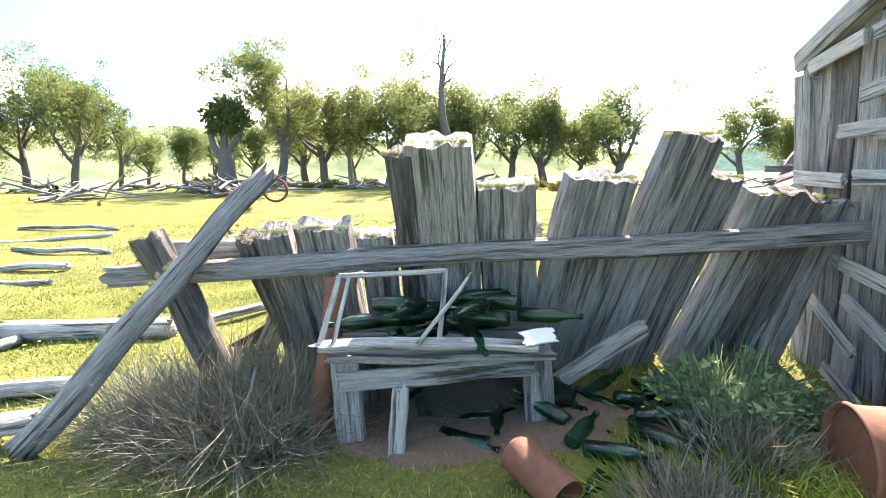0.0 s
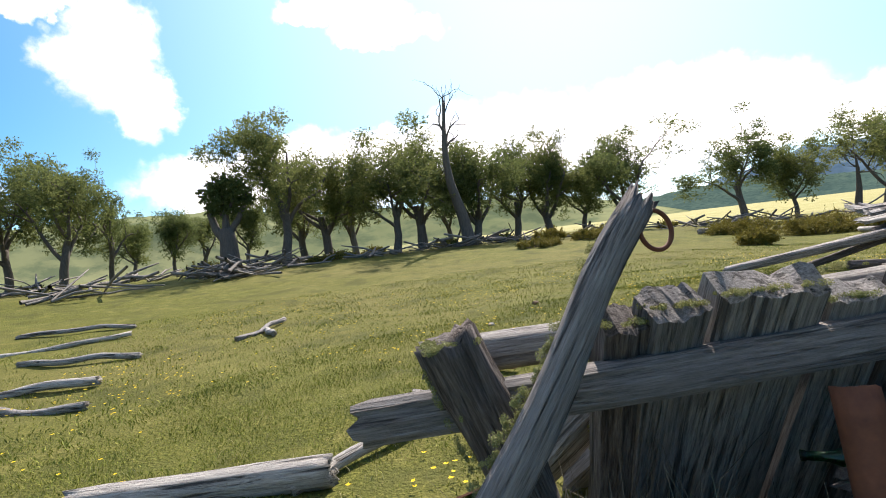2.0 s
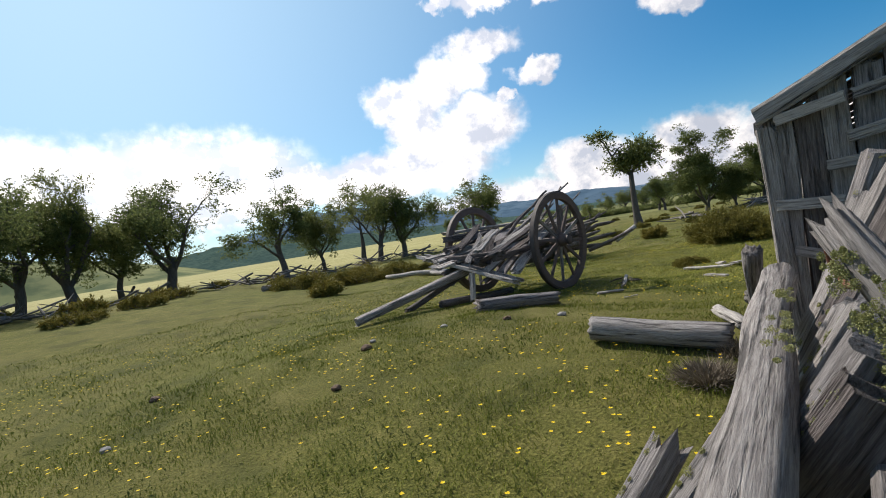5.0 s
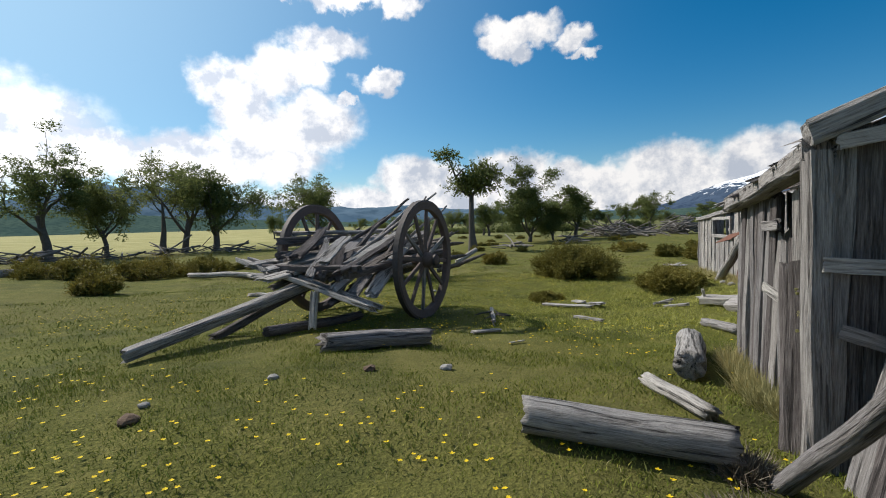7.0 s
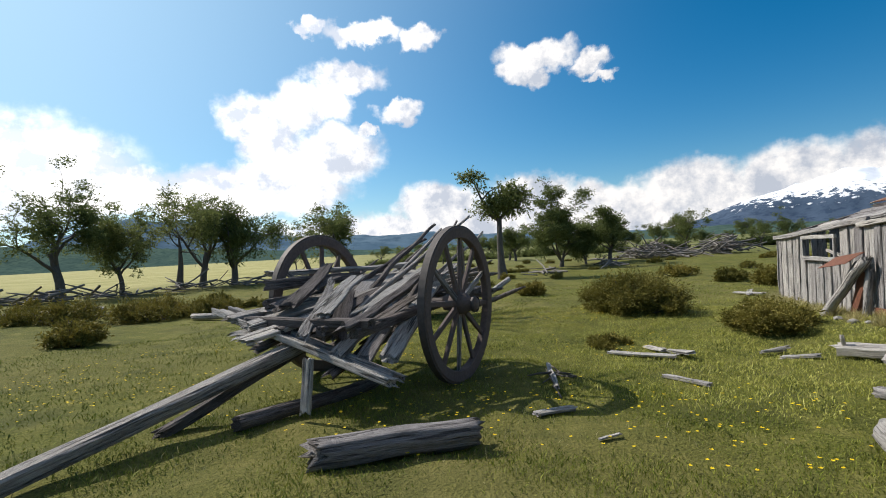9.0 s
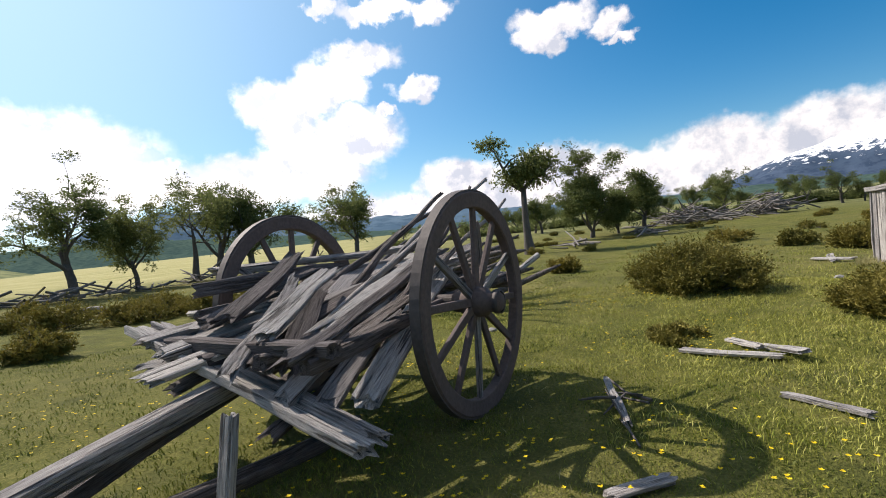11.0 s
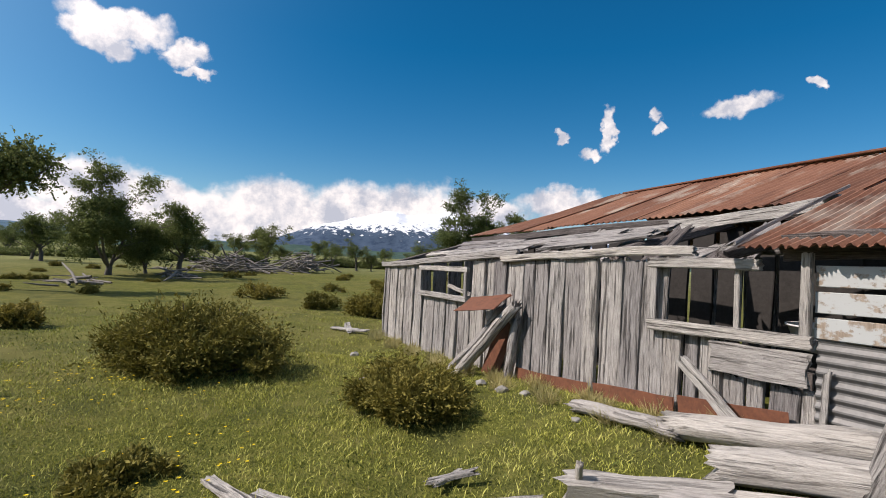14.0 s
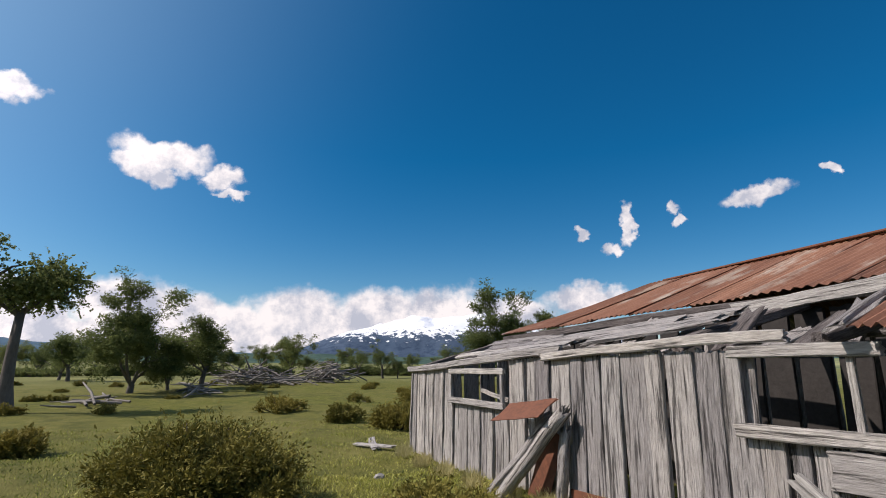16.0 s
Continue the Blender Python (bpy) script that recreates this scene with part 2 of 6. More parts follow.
BARK_DEAD = plain_material("dead_bark", [(0.12, 0.11, 0.1), (0.27, 0.25, 0.232), (0.185, 0.17, 0.155)], 3.0, 0.9, 0.7, 0.03, 0, (1, 1, 0.3))
LEAVES = leaf_material("southern_beech_leaves", [(0.084, 0.11, 0.042), (0.14, 0.17, 0.062), (0.21, 0.24, 0.09)], 0.5)
BUSH_LEAVES = leaf_material("bush_leaves", [(0.1, 0.095, 0.02), (0.18, 0.16, 0.036), (0.27, 0.225, 0.055)], 0.2)
SCRUB = leaf_material("grey_scrub", [(0.11, 0.12, 0.09), (0.19, 0.2, 0.14), (0.27, 0.27, 0.2)], 0.2)
FRESH = leaf_material("fresh_shrub_leaves", [(0.1, 0.15, 0.07), (0.17, 0.23, 0.11), (0.25, 0.31, 0.17)], 0.3)
DRY_TWIGS = leaf_material("dry_twigs", [(0.085, 0.068, 0.055), (0.15, 0.125, 0.1), (0.23, 0.2, 0.16)], 0.1)
LICHEN = leaf_material("lichen", [(0.16, 0.16, 0.055), (0.28, 0.285, 0.11), (0.4, 0.4, 0.2)], 0.15)
GRASS = leaf_material("grass_blades", [(0.075, 0.112, 0.012), (0.145, 0.182, 0.022), (0.27, 0.285, 0.058)], 0.06)
GRASS_PALE = leaf_material("pale_grass_blades", [(0.22, 0.245, 0.042), (0.37, 0.38, 0.07), (0.55, 0.53, 0.18)], 0.06)
STRAW = leaf_material("straw_grass", [(0.24, 0.22, 0.09), (0.36, 0.32, 0.15), (0.45, 0.41, 0.22)], 0.3)
PETALS = leaf_material("dandelion_petals", [(0.72, 0.48, 0.01), (0.82, 0.58, 0.015), (0.85, 0.66, 0.03)], 0.2)
RUST = plain_material("rust", [(0.085, 0.03, 0.016), (0.23, 0.085, 0.04), (0.15, 0.055, 0.028)], 5.0, 0.82, 0.5, 0.004)
IRON = plain_material("dark_worn_iron", [(0.05, 0.042, 0.04), (0.12, 0.1, 0.092), (0.08, 0.066, 0.06)], 5.0, 0.7, 0.4, 0.004)
ZINC = plain_material("dull_zinc", [(0.12, 0.12, 0.12), (0.26, 0.26, 0.255), (0.19, 0.185, 0.18)], 4.0, 0.6, 0.3, 0.003, 0.35)
SOIL = plain_material("bare_soil", [(0.08, 0.05, 0.033), (0.19, 0.125, 0.08), (0.13, 0.085, 0.055)], 6.0, 0.95, 0.8, 0.02)
STONE = plain_material("stone", [(0.19, 0.185, 0.175), (0.36, 0.35, 0.33), (0.27, 0.26, 0.24)], 7.0, 0.9, 0.6, 0.01)
ENAMEL = plain_material("chipped_enamel", [(0.66, 0.66, 0.64), (0.8, 0.8, 0.78), (0.55, 0.54, 0.5)], 3.0, 0.45, 0.15, 0.002)
PAPER = plain_material("faded_label", [(0.5, 0.5, 0.48), (0.66, 0.66, 0.64), (0.6, 0.6, 0.58)], 4.0, 0.8, 0.1, 0.002)
# wood inside the hut: its near-black colour holds the shade of the room
INNER_SHADE = plain_material("shaded_inner_wood", [(0.015, 0.013, 0.012), (0.05, 0.045, 0.042), (0.03, 0.027, 0.025)], 4.0, 0.95, 0.4, 0.01)


def glass_material(name, colour, rough=0.06, dust=0.3):
    m, nt, b = material(name)
    b.inputs["Base Color"].default_value = (*colour, 1)
    b.inputs["Transmission Weight"].default_value, b.inputs["IOR"].default_value = 1.0, 1.45
    r = noise_at(nt, 6.0)
    mp = nt.nodes.new("ShaderNodeMapRange")
    nt.links.new(r, mp.inputs["Value"])
    mp.inputs["To Min"].default_value, mp.inputs["To Max"].default_value = rough, rough + dust
    nt.links.new(mp.outputs[0], b.inputs["Roughness"])
    return m


GREEN_GLASS = glass_material("green_bottle_glass", (0.1, 0.45, 0.24))


def roof_material():
    """Corrugated iron: rust in streaks down the slope, with worn grey-white patches."""
    m, nt, b = material("rusty_corrugated_iron")
    fine, streak, patch = noise_at(nt, 40, (1, 1, 1)), noise_at(nt, 1.0, (5, 0.7, 1), 6), noise_at(nt, 1.1, (1.2, 0.5, 1), 5)
    info = nt.nodes.new("ShaderNodeObjectInfo")
    c = ramp(nt, streak, [(0.3, (0.085, 0.034, 0.02)), (0.5, (0.21, 0.085, 0.045)), (0.72, (0.27, 0.125, 0.075))])
    c = mix_colour(nt, ramp(nt, patch, [(0.56, (0, 0, 0)), (0.66, (0.85, 0.85, 0.85))]), c, (0.46, 0.41, 0.34))
    c = mix_colour(nt, 0.3, c, ramp(nt, fine, [(0.3, (0.08, 0.03, 0.02)), (0.7, (0.36, 0.2, 0.13))]))
    c = mix_colour(nt, 1.0, c, ramp(nt, info.outputs["Random"], [(0, (0.72, 0.68, 0.66)), (0.6, (1, 1, 1)), (1, (1.35, 1.5, 1.55))]), "MULTIPLY")
    nt.links.new(c, b.inputs["Base Color"])
    b.inputs["Roughness"].default_value, b.inputs["Metallic"].default_value = 0.72, 0.1
    bump(nt, b, fine, 0.3, 0.003)
    return m


ROOF = roof_material()


def peeling_material():
    m, nt, b = material("peeling_white_paint")
    flake, grain = noise_at(nt, 7.0, (1.4, 1, 1), 8, 0.7), noise_at(nt, 1.0, (4, 50, 50), 5)
    bare = ramp(nt, grain, [(0.3, (0.16, 0.12, 0.085)), (0.7, (0.36, 0.3, 0.24))])
    c = mix_colour(nt, ramp(nt, flake, [(0.5, (0, 0, 0)), (0.56, (1, 1, 1))]), (0.40, 0.42, 0.42), bare)
    nt.links.new(c, b.inputs["Base Color"])
    b.inputs["Roughness"].default_value = 0.7
    bump(nt, b, flake, 0.5, 0.004)
    return m


PEELING = peeling_material()


def ground_material():
    m, nt, b = material("meadow")
    fine, mid, broad = noise_at(nt, 38, source="Object"), noise_at(nt, 3.2, source="Object"), noise_at(nt, 0.16, source="Object")
    c = ramp(nt, fine, [(0.25, (0.04, 0.047, 0.01)), (0.5, (0.1, 0.11, 0.022)), (0.75, (0.22, 0.21, 0.055))])
    c = mix_colour(nt, ramp(nt, mid, [(0.5, (0, 0, 0)), (0.75, (0.6, 0.6, 0.6))]), c, (0.24, 0.215, 0.07))
    c = mix_colour(nt, ramp(nt, broad, [(0.42, (0, 0, 0)), (0.66, (0.6, 0.6, 0.6))]), c, (0.17, 0.15, 0.055))
    blot = noise_at(nt, 1.1, source="Object")
    c = mix_colour(nt, ramp(nt, blot, [(0.36, (0.75, 0.75, 0.75)), (0.5, (0, 0, 0))]), c, (0.07, 0.078, 0.022))
    # the dry straw-coloured plain beyond the grove
    geo = nt.nodes.new("ShaderNodeTexCoord")
    far = nt.nodes.new("ShaderNodeVectorMath")
    far.operation = "LENGTH"
    nt.links.new(geo.outputs["Object"], far.inputs[0])
    rng_ = nt.nodes.new("ShaderNodeMapRange")
    nt.links.new(far.outputs["Value"], rng_.inputs["Value"])
    rng_.inputs["From Min"].default_value, rng_.inputs["From Max"].default_value = 42, 62
    c = mix_colour(nt, rng_.outputs[0], c, ramp(nt, broad, [(0.35, (0.10, 0.115, 0.045)), (0.65, (0.20, 0.2, 0.075))]))
    unit = nt.nodes.new("ShaderNodeVectorMath")
    unit.operation = "NORMALIZE"
    nt.links.new(geo.outputs["Object"], unit.inputs[0])
    side = nt.nodes.new("ShaderNodeVectorMath")
    side.operation = "DOT_PRODUCT"
    nt.links.new(unit.outputs[0], side.inputs[0])
    side.inputs[1].default_value = (math.sin(radians(28)), math.cos(radians(28)), 0)
    band = nt.nodes.new("ShaderNodeMapRange")
    nt.links.new(side.outputs["Value"], band.inputs["Value"])
    band.inputs["From Min"].default_value, band.inputs["From Max"].default_value = 0.80, 0.92
    both = nt.nodes.new("ShaderNodeMath")
    both.operation = "MULTIPLY"
    nt.links.new(rng_.outputs[0], both.inputs[0]), nt.links.new(band.outputs[0], both.inputs[1])
    c = mix_colour(nt, both.outputs[0], c, ramp(nt, broad, [(0.3, (0.24, 0.235, 0.085)), (0.7, (0.4, 0.365, 0.165))]))
    nt.links.new(c, b.inputs["Base Color"])
    b.inputs["Roughness"].default_value = 0.95
    b.inputs["Specular IOR Level"].default_value = 0.1
    bump(nt, b, fine, 0.9, 0.04)
    return m


MEADOW = ground_material()


def hill_material(name, low, high, rock, snow_from=None, scale=0.004):
    m, nt, b = material(name)
    n, broad = noise_at(nt, scale * 6, (1, 1, 1), 9, 0.65), noise_at(nt, scale, (1, 1, 1), 6)
    c = ramp(nt, broad, [(0.35, low), (0.65, high)])
    c = mix_colour(nt, ramp(nt, n, [(0.45, (0, 0, 0)), (0.6, (0.8, 0.8, 0.8))]), c, rock)
    if snow_from is not None:
        geo = nt.nodes.new("ShaderNodeNewGeometry")
        s = nt.nodes.new("ShaderNodeSeparateXYZ")
        nt.links.new(geo.outputs["Position"], s.inputs[0])
        mr = nt.nodes.new("ShaderNodeMapRange")
        nt.links.new(s.outputs[2], mr.inputs["Value"])
        mr.inputs["From Min"].default_value, mr.inputs["From Max"].default_value = snow_from
        mr.inputs["To Max"].default_value = 0.52
        add = nt.nodes.new("ShaderNodeMath")
        add.operation = "ADD"
        nt.links.new(mr.outputs[0], add.inputs[0]), nt.links.new(n, add.inputs[1])
        c = mix_colour(nt, ramp(nt, add.outputs[0], [(0.81, (0, 0, 0)), (0.88, (1, 1, 1))]), c, (0.78, 0.82, 0.88))
    nt.links.new(c, b.inputs["Base Color"])
    b.inputs["Roughness"].default_value = 1.0
    b.inputs["Specular IOR Level"].default_value = 0.0
    return m


# ---------------------------------------------------------------- mesh helpers
def mesh_of(name, verts, faces, mat, smooth=False):
    me = bpy.data.meshes.new(name)
    me.from_pydata([tuple(v) for v in verts], [], [tuple(f) for f in faces])
    me.materials.append(mat)
    if smooth:
        me.polygons.foreach_set("use_smooth", [True] * len(me.polygons))
    me.update()
    return me


def quads_mesh(name, corners, mat):
    """One mesh of loose four-cornered leaves; corners is an array (n, 4, 3)."""
    n = len(corners)
    me = bpy.data.meshes.new(name)
    me.vertices.add(4 * n), me.loops.add(4 * n), me.polygons.add(n)
    me.vertices.foreach_set("co", corners.astype(np.float32).ravel())
    me.loops.foreach_set("vertex_index", np.arange(4 * n, dtype=np.int32))
    me.polygons.foreach_set("loop_start", np.arange(0, 4 * n, 4, dtype=np.int32))
    me.materials.append(mat)
    me.update(calc_edges=True)
    return me


def thing(name, at, label, category, group=""):
    e = new(name)
    e.location = at
    e.empty_display_size = 0.2
    return tagged(e, label, category, group)


def part(name, me, parent, m=None, label="", kind=""):
    """Links a mesh as one object under its thing; m is its pose in the world."""
    ob = new(name, me)
    m = m or Matrix.Identity(4)
    if parent is not None:
        ob.parent = parent
        w = Matrix.Translation(parent.location) if parent.parent is None else Matrix.Translation(parent.parent.location) @ parent.matrix_basis
        if parent.parent is None and parent.data is not None:
            w = parent.matrix_basis.copy()
        m = w.inverted() @ m
    ob.matrix_basis = m
    return tagged(ob, label, kind=kind)


def along(a, b, face=None):
    """A pose at a whose z axis points to b and whose y axis looks towards face."""
    a, b = Vector(a), Vector(b)
    z = (b - a).normalized()
    f = Vector(face) if face is not None else (Vector((0, 0, 1)) if abs(z.z) < 0.9 else Vector((0, 1, 0)))
    y = (f - z * f.dot(z)).normalized()
    x = y.cross(z)
    m = Matrix((x, y, z)).transposed().to_4x4()
    return Matrix.Translation(a) @ m


def beam_mesh(name, length, w, t, mat, rng, round_=0.0, seg=8, rag=0.02, taper=1.0, wob=0.012, groove=0.06, bend=0.0):
    """A weathered board (round_ 0) or pole (round_ 1) along z: uneven outline, grain grooves, ragged ends."""
    k = 30 if round_ > 0.5 else 14
    if round_ > 0.5:
        ang = np.linspace(0, 2 * math.pi, k, endpoint=False)
        prof = np.stack([np.cos(ang) * w / 2, np.sin(ang) * t / 2], 1)
    else:
        c = min(w, t) * 0.16
        xs = [-w / 2 + c, -w / 4, 0, w / 4, w / 2 - c]
        prof = np.array([(x, -t / 2) for x in xs] + [(w / 2, -t / 2 + c), (w / 2, t / 2 - c)] + [(x, t / 2) for x in xs[::-1]] + [(-w / 2, t / 2 - c), (-w / 2, -t / 2 + c)])
    g0, sd = rng.standard_normal(k), float(rng.random() * 90)
    groove *= 0.62
    wob = wob * min(1.0, length / 1.6)
    rows = []
    ph = rng.random(6) * 6.28
    for i in range(seg + 1):
        u = i / seg
        s = 1 + (taper - 1) * u
        g = np.array([1 + groove * (0.55 * g0[j] + 1.5 * noise.noise((j * 1.7, u * length * 2.3, sd))) for j in range(k)])
        p = prof * g[:, None] * s
        dx = wob * (math.sin(u * 5 + ph[0]) + 0.5 * math.sin(u * 13 + ph[1])) + bend * 4 * u * (1 - u)
        dy = wob * (math.sin(u * 4 + ph[2]) + 0.5 * math.sin(u * 11 + ph[3])) * 0.6
        z = np.full(k, u * length)
        if i in (0, seg):
            z = z + rag * rng.standard_normal(k) * 0.8
        else:
            z = z + rng.uniform(-0.2, 0.2) * length / seg
        rows.append(np.column_stack([p[:, 0] + dx, p[:, 1] + dy, z]))
    verts = np.concatenate(rows)
    faces = []
    for i in range(seg):
        for j in range(k):
            a, b2 = i * k + j, i * k + (j + 1) % k
            faces.append((a, b2, b2 + k, a + k))
    lo, hi = verts[:k].mean(0) + (0, 0, rag * 0.6), verts[-k:].mean(0) - (0, 0, rag * 0.6)
    verts = np.vstack([verts, lo, hi])
    n = len(verts)
    for j in range(k):
        faces.append((n - 2, (j + 1) % k, j))
        faces.append((n - 1, seg * k + j, seg * k + (j + 1) % k))
    return mesh_of(name, verts, faces, mat, smooth=round_ > 0.5)


def board(name, a, b, w, t, mat, parent=None, face=None, label="", category="", group="", seed=None, **more):
    """A board or pole from a to b. Without a parent it is a thing of its own."""
    a, b = Vector(a), Vector(b)
    rng = np.random.default_rng(seed if seed is not None else int(abs(a.x * 131 + a.y * 717 + a.z * 37 + b.x * 53 + b.z * 211) * 100) % 99991)
    me = beam_mesh(name, (b - a).length, w, t, mat, rng, **more)
    ob = part(name, me, parent, along(a, b, face), label)
    if parent is None:
        tagged(ob, label, category, group)
    return ob


def pole(name, a, b, d, mat, parent=None, **more):
    more.setdefault("seg", 10)
    return board(name, a, b, d, d * more.pop("flat", 0.92), mat, parent, round_=1.0, **more)


def tube(points, radii, k=8):
    """Vertices and faces of a bent tapering limb."""
    points = [Vector(p) for p in points]
    verts, faces = [], []
    for i, p in enumerate(points):
        d = (points[min(i + 1, len(points) - 1)] - points[max(i - 1, 0)]).normalized()
        s = d.cross(Vector((0.31, 0.95, 0.1))).normalized()
        u = d.cross(s)
        for j in range(k):
            q = 2 * math.pi * j / k
            verts.append(p + (s * math.cos(q) + u * math.sin(q)) * radii[i])
    for i in range(len(points) - 1):
        for j in range(k):
            a, b = i * k + j, i * k + (j + 1) % k
            faces.append((a, b, b + k, a + k))
    verts.append(points[-1])
    for j in range(k):
        faces.append((len(verts) - 1, (len(points) - 1) * k + j, (len(points) - 1) * k + (j + 1) % k))
    return verts, faces


def join_tubes(tubes):
    V, F = [], []
    for v, f in tubes:
        n = len(V)
        V += v
        F += [tuple(i + n for i in q) for q in f]
    return V, F


def leaf_quads(centres, size, rng, long=1.7, flat=0.0, way=None):
    """Four-cornered leaves at the centres, turned at random."""
    n = len(centres)
    d = rng.standard_normal((n, 3))
    d[:, 2] *= 1 - flat
    if way is not None:
        d = d * 0.55 + way
    d /= np.linalg.norm(d, axis=1)[:, None] + 1e-9
    o = rng.standard_normal((n, 3))
    s = np.cross(d, o)
    s /= np.linalg.norm(s, axis=1)[:, None] + 1e-9
    sz = size * rng.uniform(0.6, 1.4, (n, 1))
    l, w = d * sz * long * 0.5, s * sz * 0.5
    return np.stack([centres - l, centres + w, centres + l, centres - w], 1)


def ground_z(x, y):
    """Height of the meadow: a low knoll in front of the cart, a bank at the hut, a slow rise towards the grove."""
    z = 0.28 * math.exp(-((x - 2.0) ** 2 + (y - 8.4) ** 2) / (2 * 2.2 ** 2))
    z += 0.12 * math.exp(-((x - 1.8) ** 2 + (y - 4.8) ** 2) / (2 * 1.6 ** 2))
    z -= 0.16 * math.exp(-((x - 9.2) ** 2 + (y - 5.6) ** 2) / (2 * 1.3 ** 2))
    z += 0.55 * math.exp(-((x - 7.6) / 2.8) ** 2 / 2 - ((y - 1.0) / 1.1) ** 2 / 2)
    r = math.hypot(x, y)
    az = math.degrees(math.atan2(x, y))
    amp = float(np.interp(az, [-180, -150, -60, 0, 16, 30, 45, 80, 150, 180], [0.0, -0.1, 1.2, 0.85, 0.6, -0.15, -0.1, 0.0, 0.1, 0.0]))
    s = max(0.0, min(1.0, (r - 8) / 20))
    z += amp * s * s * (3 - 2 * s)
    if r < 60:
        f = 1 if r < 40 else (60 - r) / 20
        z += f * (0.05 * noise.noise((x * 0.9, y * 0.9, 3.1)) + 0.028 * noise.noise((x * 2.6, y * 2.6, 7.7)))
    return z


def on_ground(x, y, dz=0.0):
    return Vector((x, y, ground_z(x, y) + dz))


# ---------------------------------------------------------------- ground and distance
def build_ground():
    cx, cy, na = 3.0, 5.0, 260
    radii, r = [0.0], 0.12
    while r < 4200:
        radii.append(r)
        r *= 1.0 + (0.035 if r > 3 else 0.06)
    V, F = [(cx, cy, ground_z(cx, cy))], []
    for r in radii[1:]:
        for j in range(na):
            q = 2 * math.pi * j / na
            x, y = cx + r * math.cos(q), cy + r * math.sin(q)
            V.append((x, y, ground_z(x, y)))
    for j in range(na):
        F.append((0, 1 + j, 1 + (j + 1) % na))
    for i in range(len(radii) - 2):
        for j in range(na):
            a, b = 1 + i * na + j, 1 + i * na + (j + 1) % na
            F.append((a, a + na, b + na, b))
    ob = new("ground", mesh_of("ground", V, F, MEADOW, True))
    tagged(ob, "short green meadow grass running out to a dry yellow plain", "ground", kind="structure")


build_ground()


def ridge(name, az0, az1, dist, depth, heights, mat, label, rough=0.25, steps=160, rows=26, seed=1, freq=0.012):
    """A far range of hills: heights are (azimuth, elevation of the crest in degrees)."""
    V, F = [], []
    hs = sorted(heights)
    for i in range(steps + 1):
        az = az0 + (az1 - az0) * i / steps
        e = np.interp(az, [h[0] for h in hs], [h[1] for h in hs])
        top = math.tan(radians(max(e, 0.02))) * (dist + depth * 0.6)
        for j in range(rows + 1):
            v = j / rows
            d = dist + depth * v
            x, y = d * math.sin(radians(az)), d * math.cos(radians(az))
            prof = math.sin(min(v / 0.6, 1.0) * math.pi / 2) ** 1.15 if v < 0.6 else math.cos((v - 0.6) / 0.4 * math.pi / 2)
            n = noise.fractal((x * freq, y * freq, seed), 0.9, 2.1, 6)
            w = math.sin(min(1.0, v * 1.2) * math.pi * 0.5)
            V.append((x, y, -2 + (top + 2) * prof * (1 + rough * n * (1.0 - 0.72 * prof * (v < 0.75))) + rough * top * 0.22 * n * w))
    for i in range(steps):
        for j in range(rows):
            a = i * (rows + 1) + j
            F.append((a, a + 1, a + rows + 2, a + rows + 1))
    ob = new(name, mesh_of(name, V, F, mat, True))
    return tagged(ob, label, "mountain", kind="structure")


# mountain and blue hill colours have the distance haze mixed in
MOUNTAIN = hill_material("hazed_snowy_rock", (0.045, 0.07, 0.11), (0.07, 0.1, 0.15), (0.03, 0.05, 0.085), (25, 235), 0.0042)
HAZED_HILL = hill_material("haze_blue_hill", (0.08, 0.135, 0.19), (0.12, 0.18, 0.235), (0.06, 0.105, 0.15), (150, 330), 0.002)
GREEN_HILL = hill_material("grassy_hill", (0.13, 0.16, 0.08), (0.24, 0.25, 0.13), (0.09, 0.12, 0.07), None, 0.006)
FOREST_HILL = hill_material("wooded_slope", (0.05, 0.085, 0.075), (0.075, 0.115, 0.09), (0.035, 0.065, 0.06), None, 0.02)
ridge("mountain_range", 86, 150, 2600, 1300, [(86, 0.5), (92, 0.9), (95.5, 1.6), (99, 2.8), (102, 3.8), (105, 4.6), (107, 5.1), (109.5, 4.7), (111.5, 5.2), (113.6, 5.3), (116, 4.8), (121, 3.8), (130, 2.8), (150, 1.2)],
      MOUNTAIN, "distant mountain range coloured haze blue, streaked with snow", 0.34, 260, 40, 3, 0.0035)
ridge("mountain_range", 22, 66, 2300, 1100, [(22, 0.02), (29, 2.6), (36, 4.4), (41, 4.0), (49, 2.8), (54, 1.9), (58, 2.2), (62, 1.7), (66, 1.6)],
      HAZED_HILL, "hills with haze-blue colouring and a little snow", 0.35, 160, 26, 5, 0.004)
ridge("mountain_range", 60, 92, 2400, 900, [(60, 1.8), (66, 2.2), (72, 1.6), (80, 1.2), (86, 1.0), (92, 0.9)], HAZED_HILL, "hills with haze-blue colouring and a little snow", 0.35, 120, 24, 8, 0.004)
ridge("hill", -75, 26, 420, 260, [(-75, 5), (-45, 5.3), (-36, 5.6), (-30, 5.9), (-22, 5.4), (-14, 4.6), (-5, 4.2), (10, 3.8), (19, 2.0), (26, 0.02)],
      GREEN_HILL, "low grassy hill with scattered scrub", 0.2, 160, 22, 11, 0.02)
ridge("wooded_slope", 14, 60, 900, 500, [(14, 0.02), (20, 1.4), (26, 2.2), (30, 2.2), (40, 1.6), (50, 0.9), (60, 0.5)], FOREST_HILL, "dark wooded slope across the plain", 0.35, 140, 18, 13, 0.02)
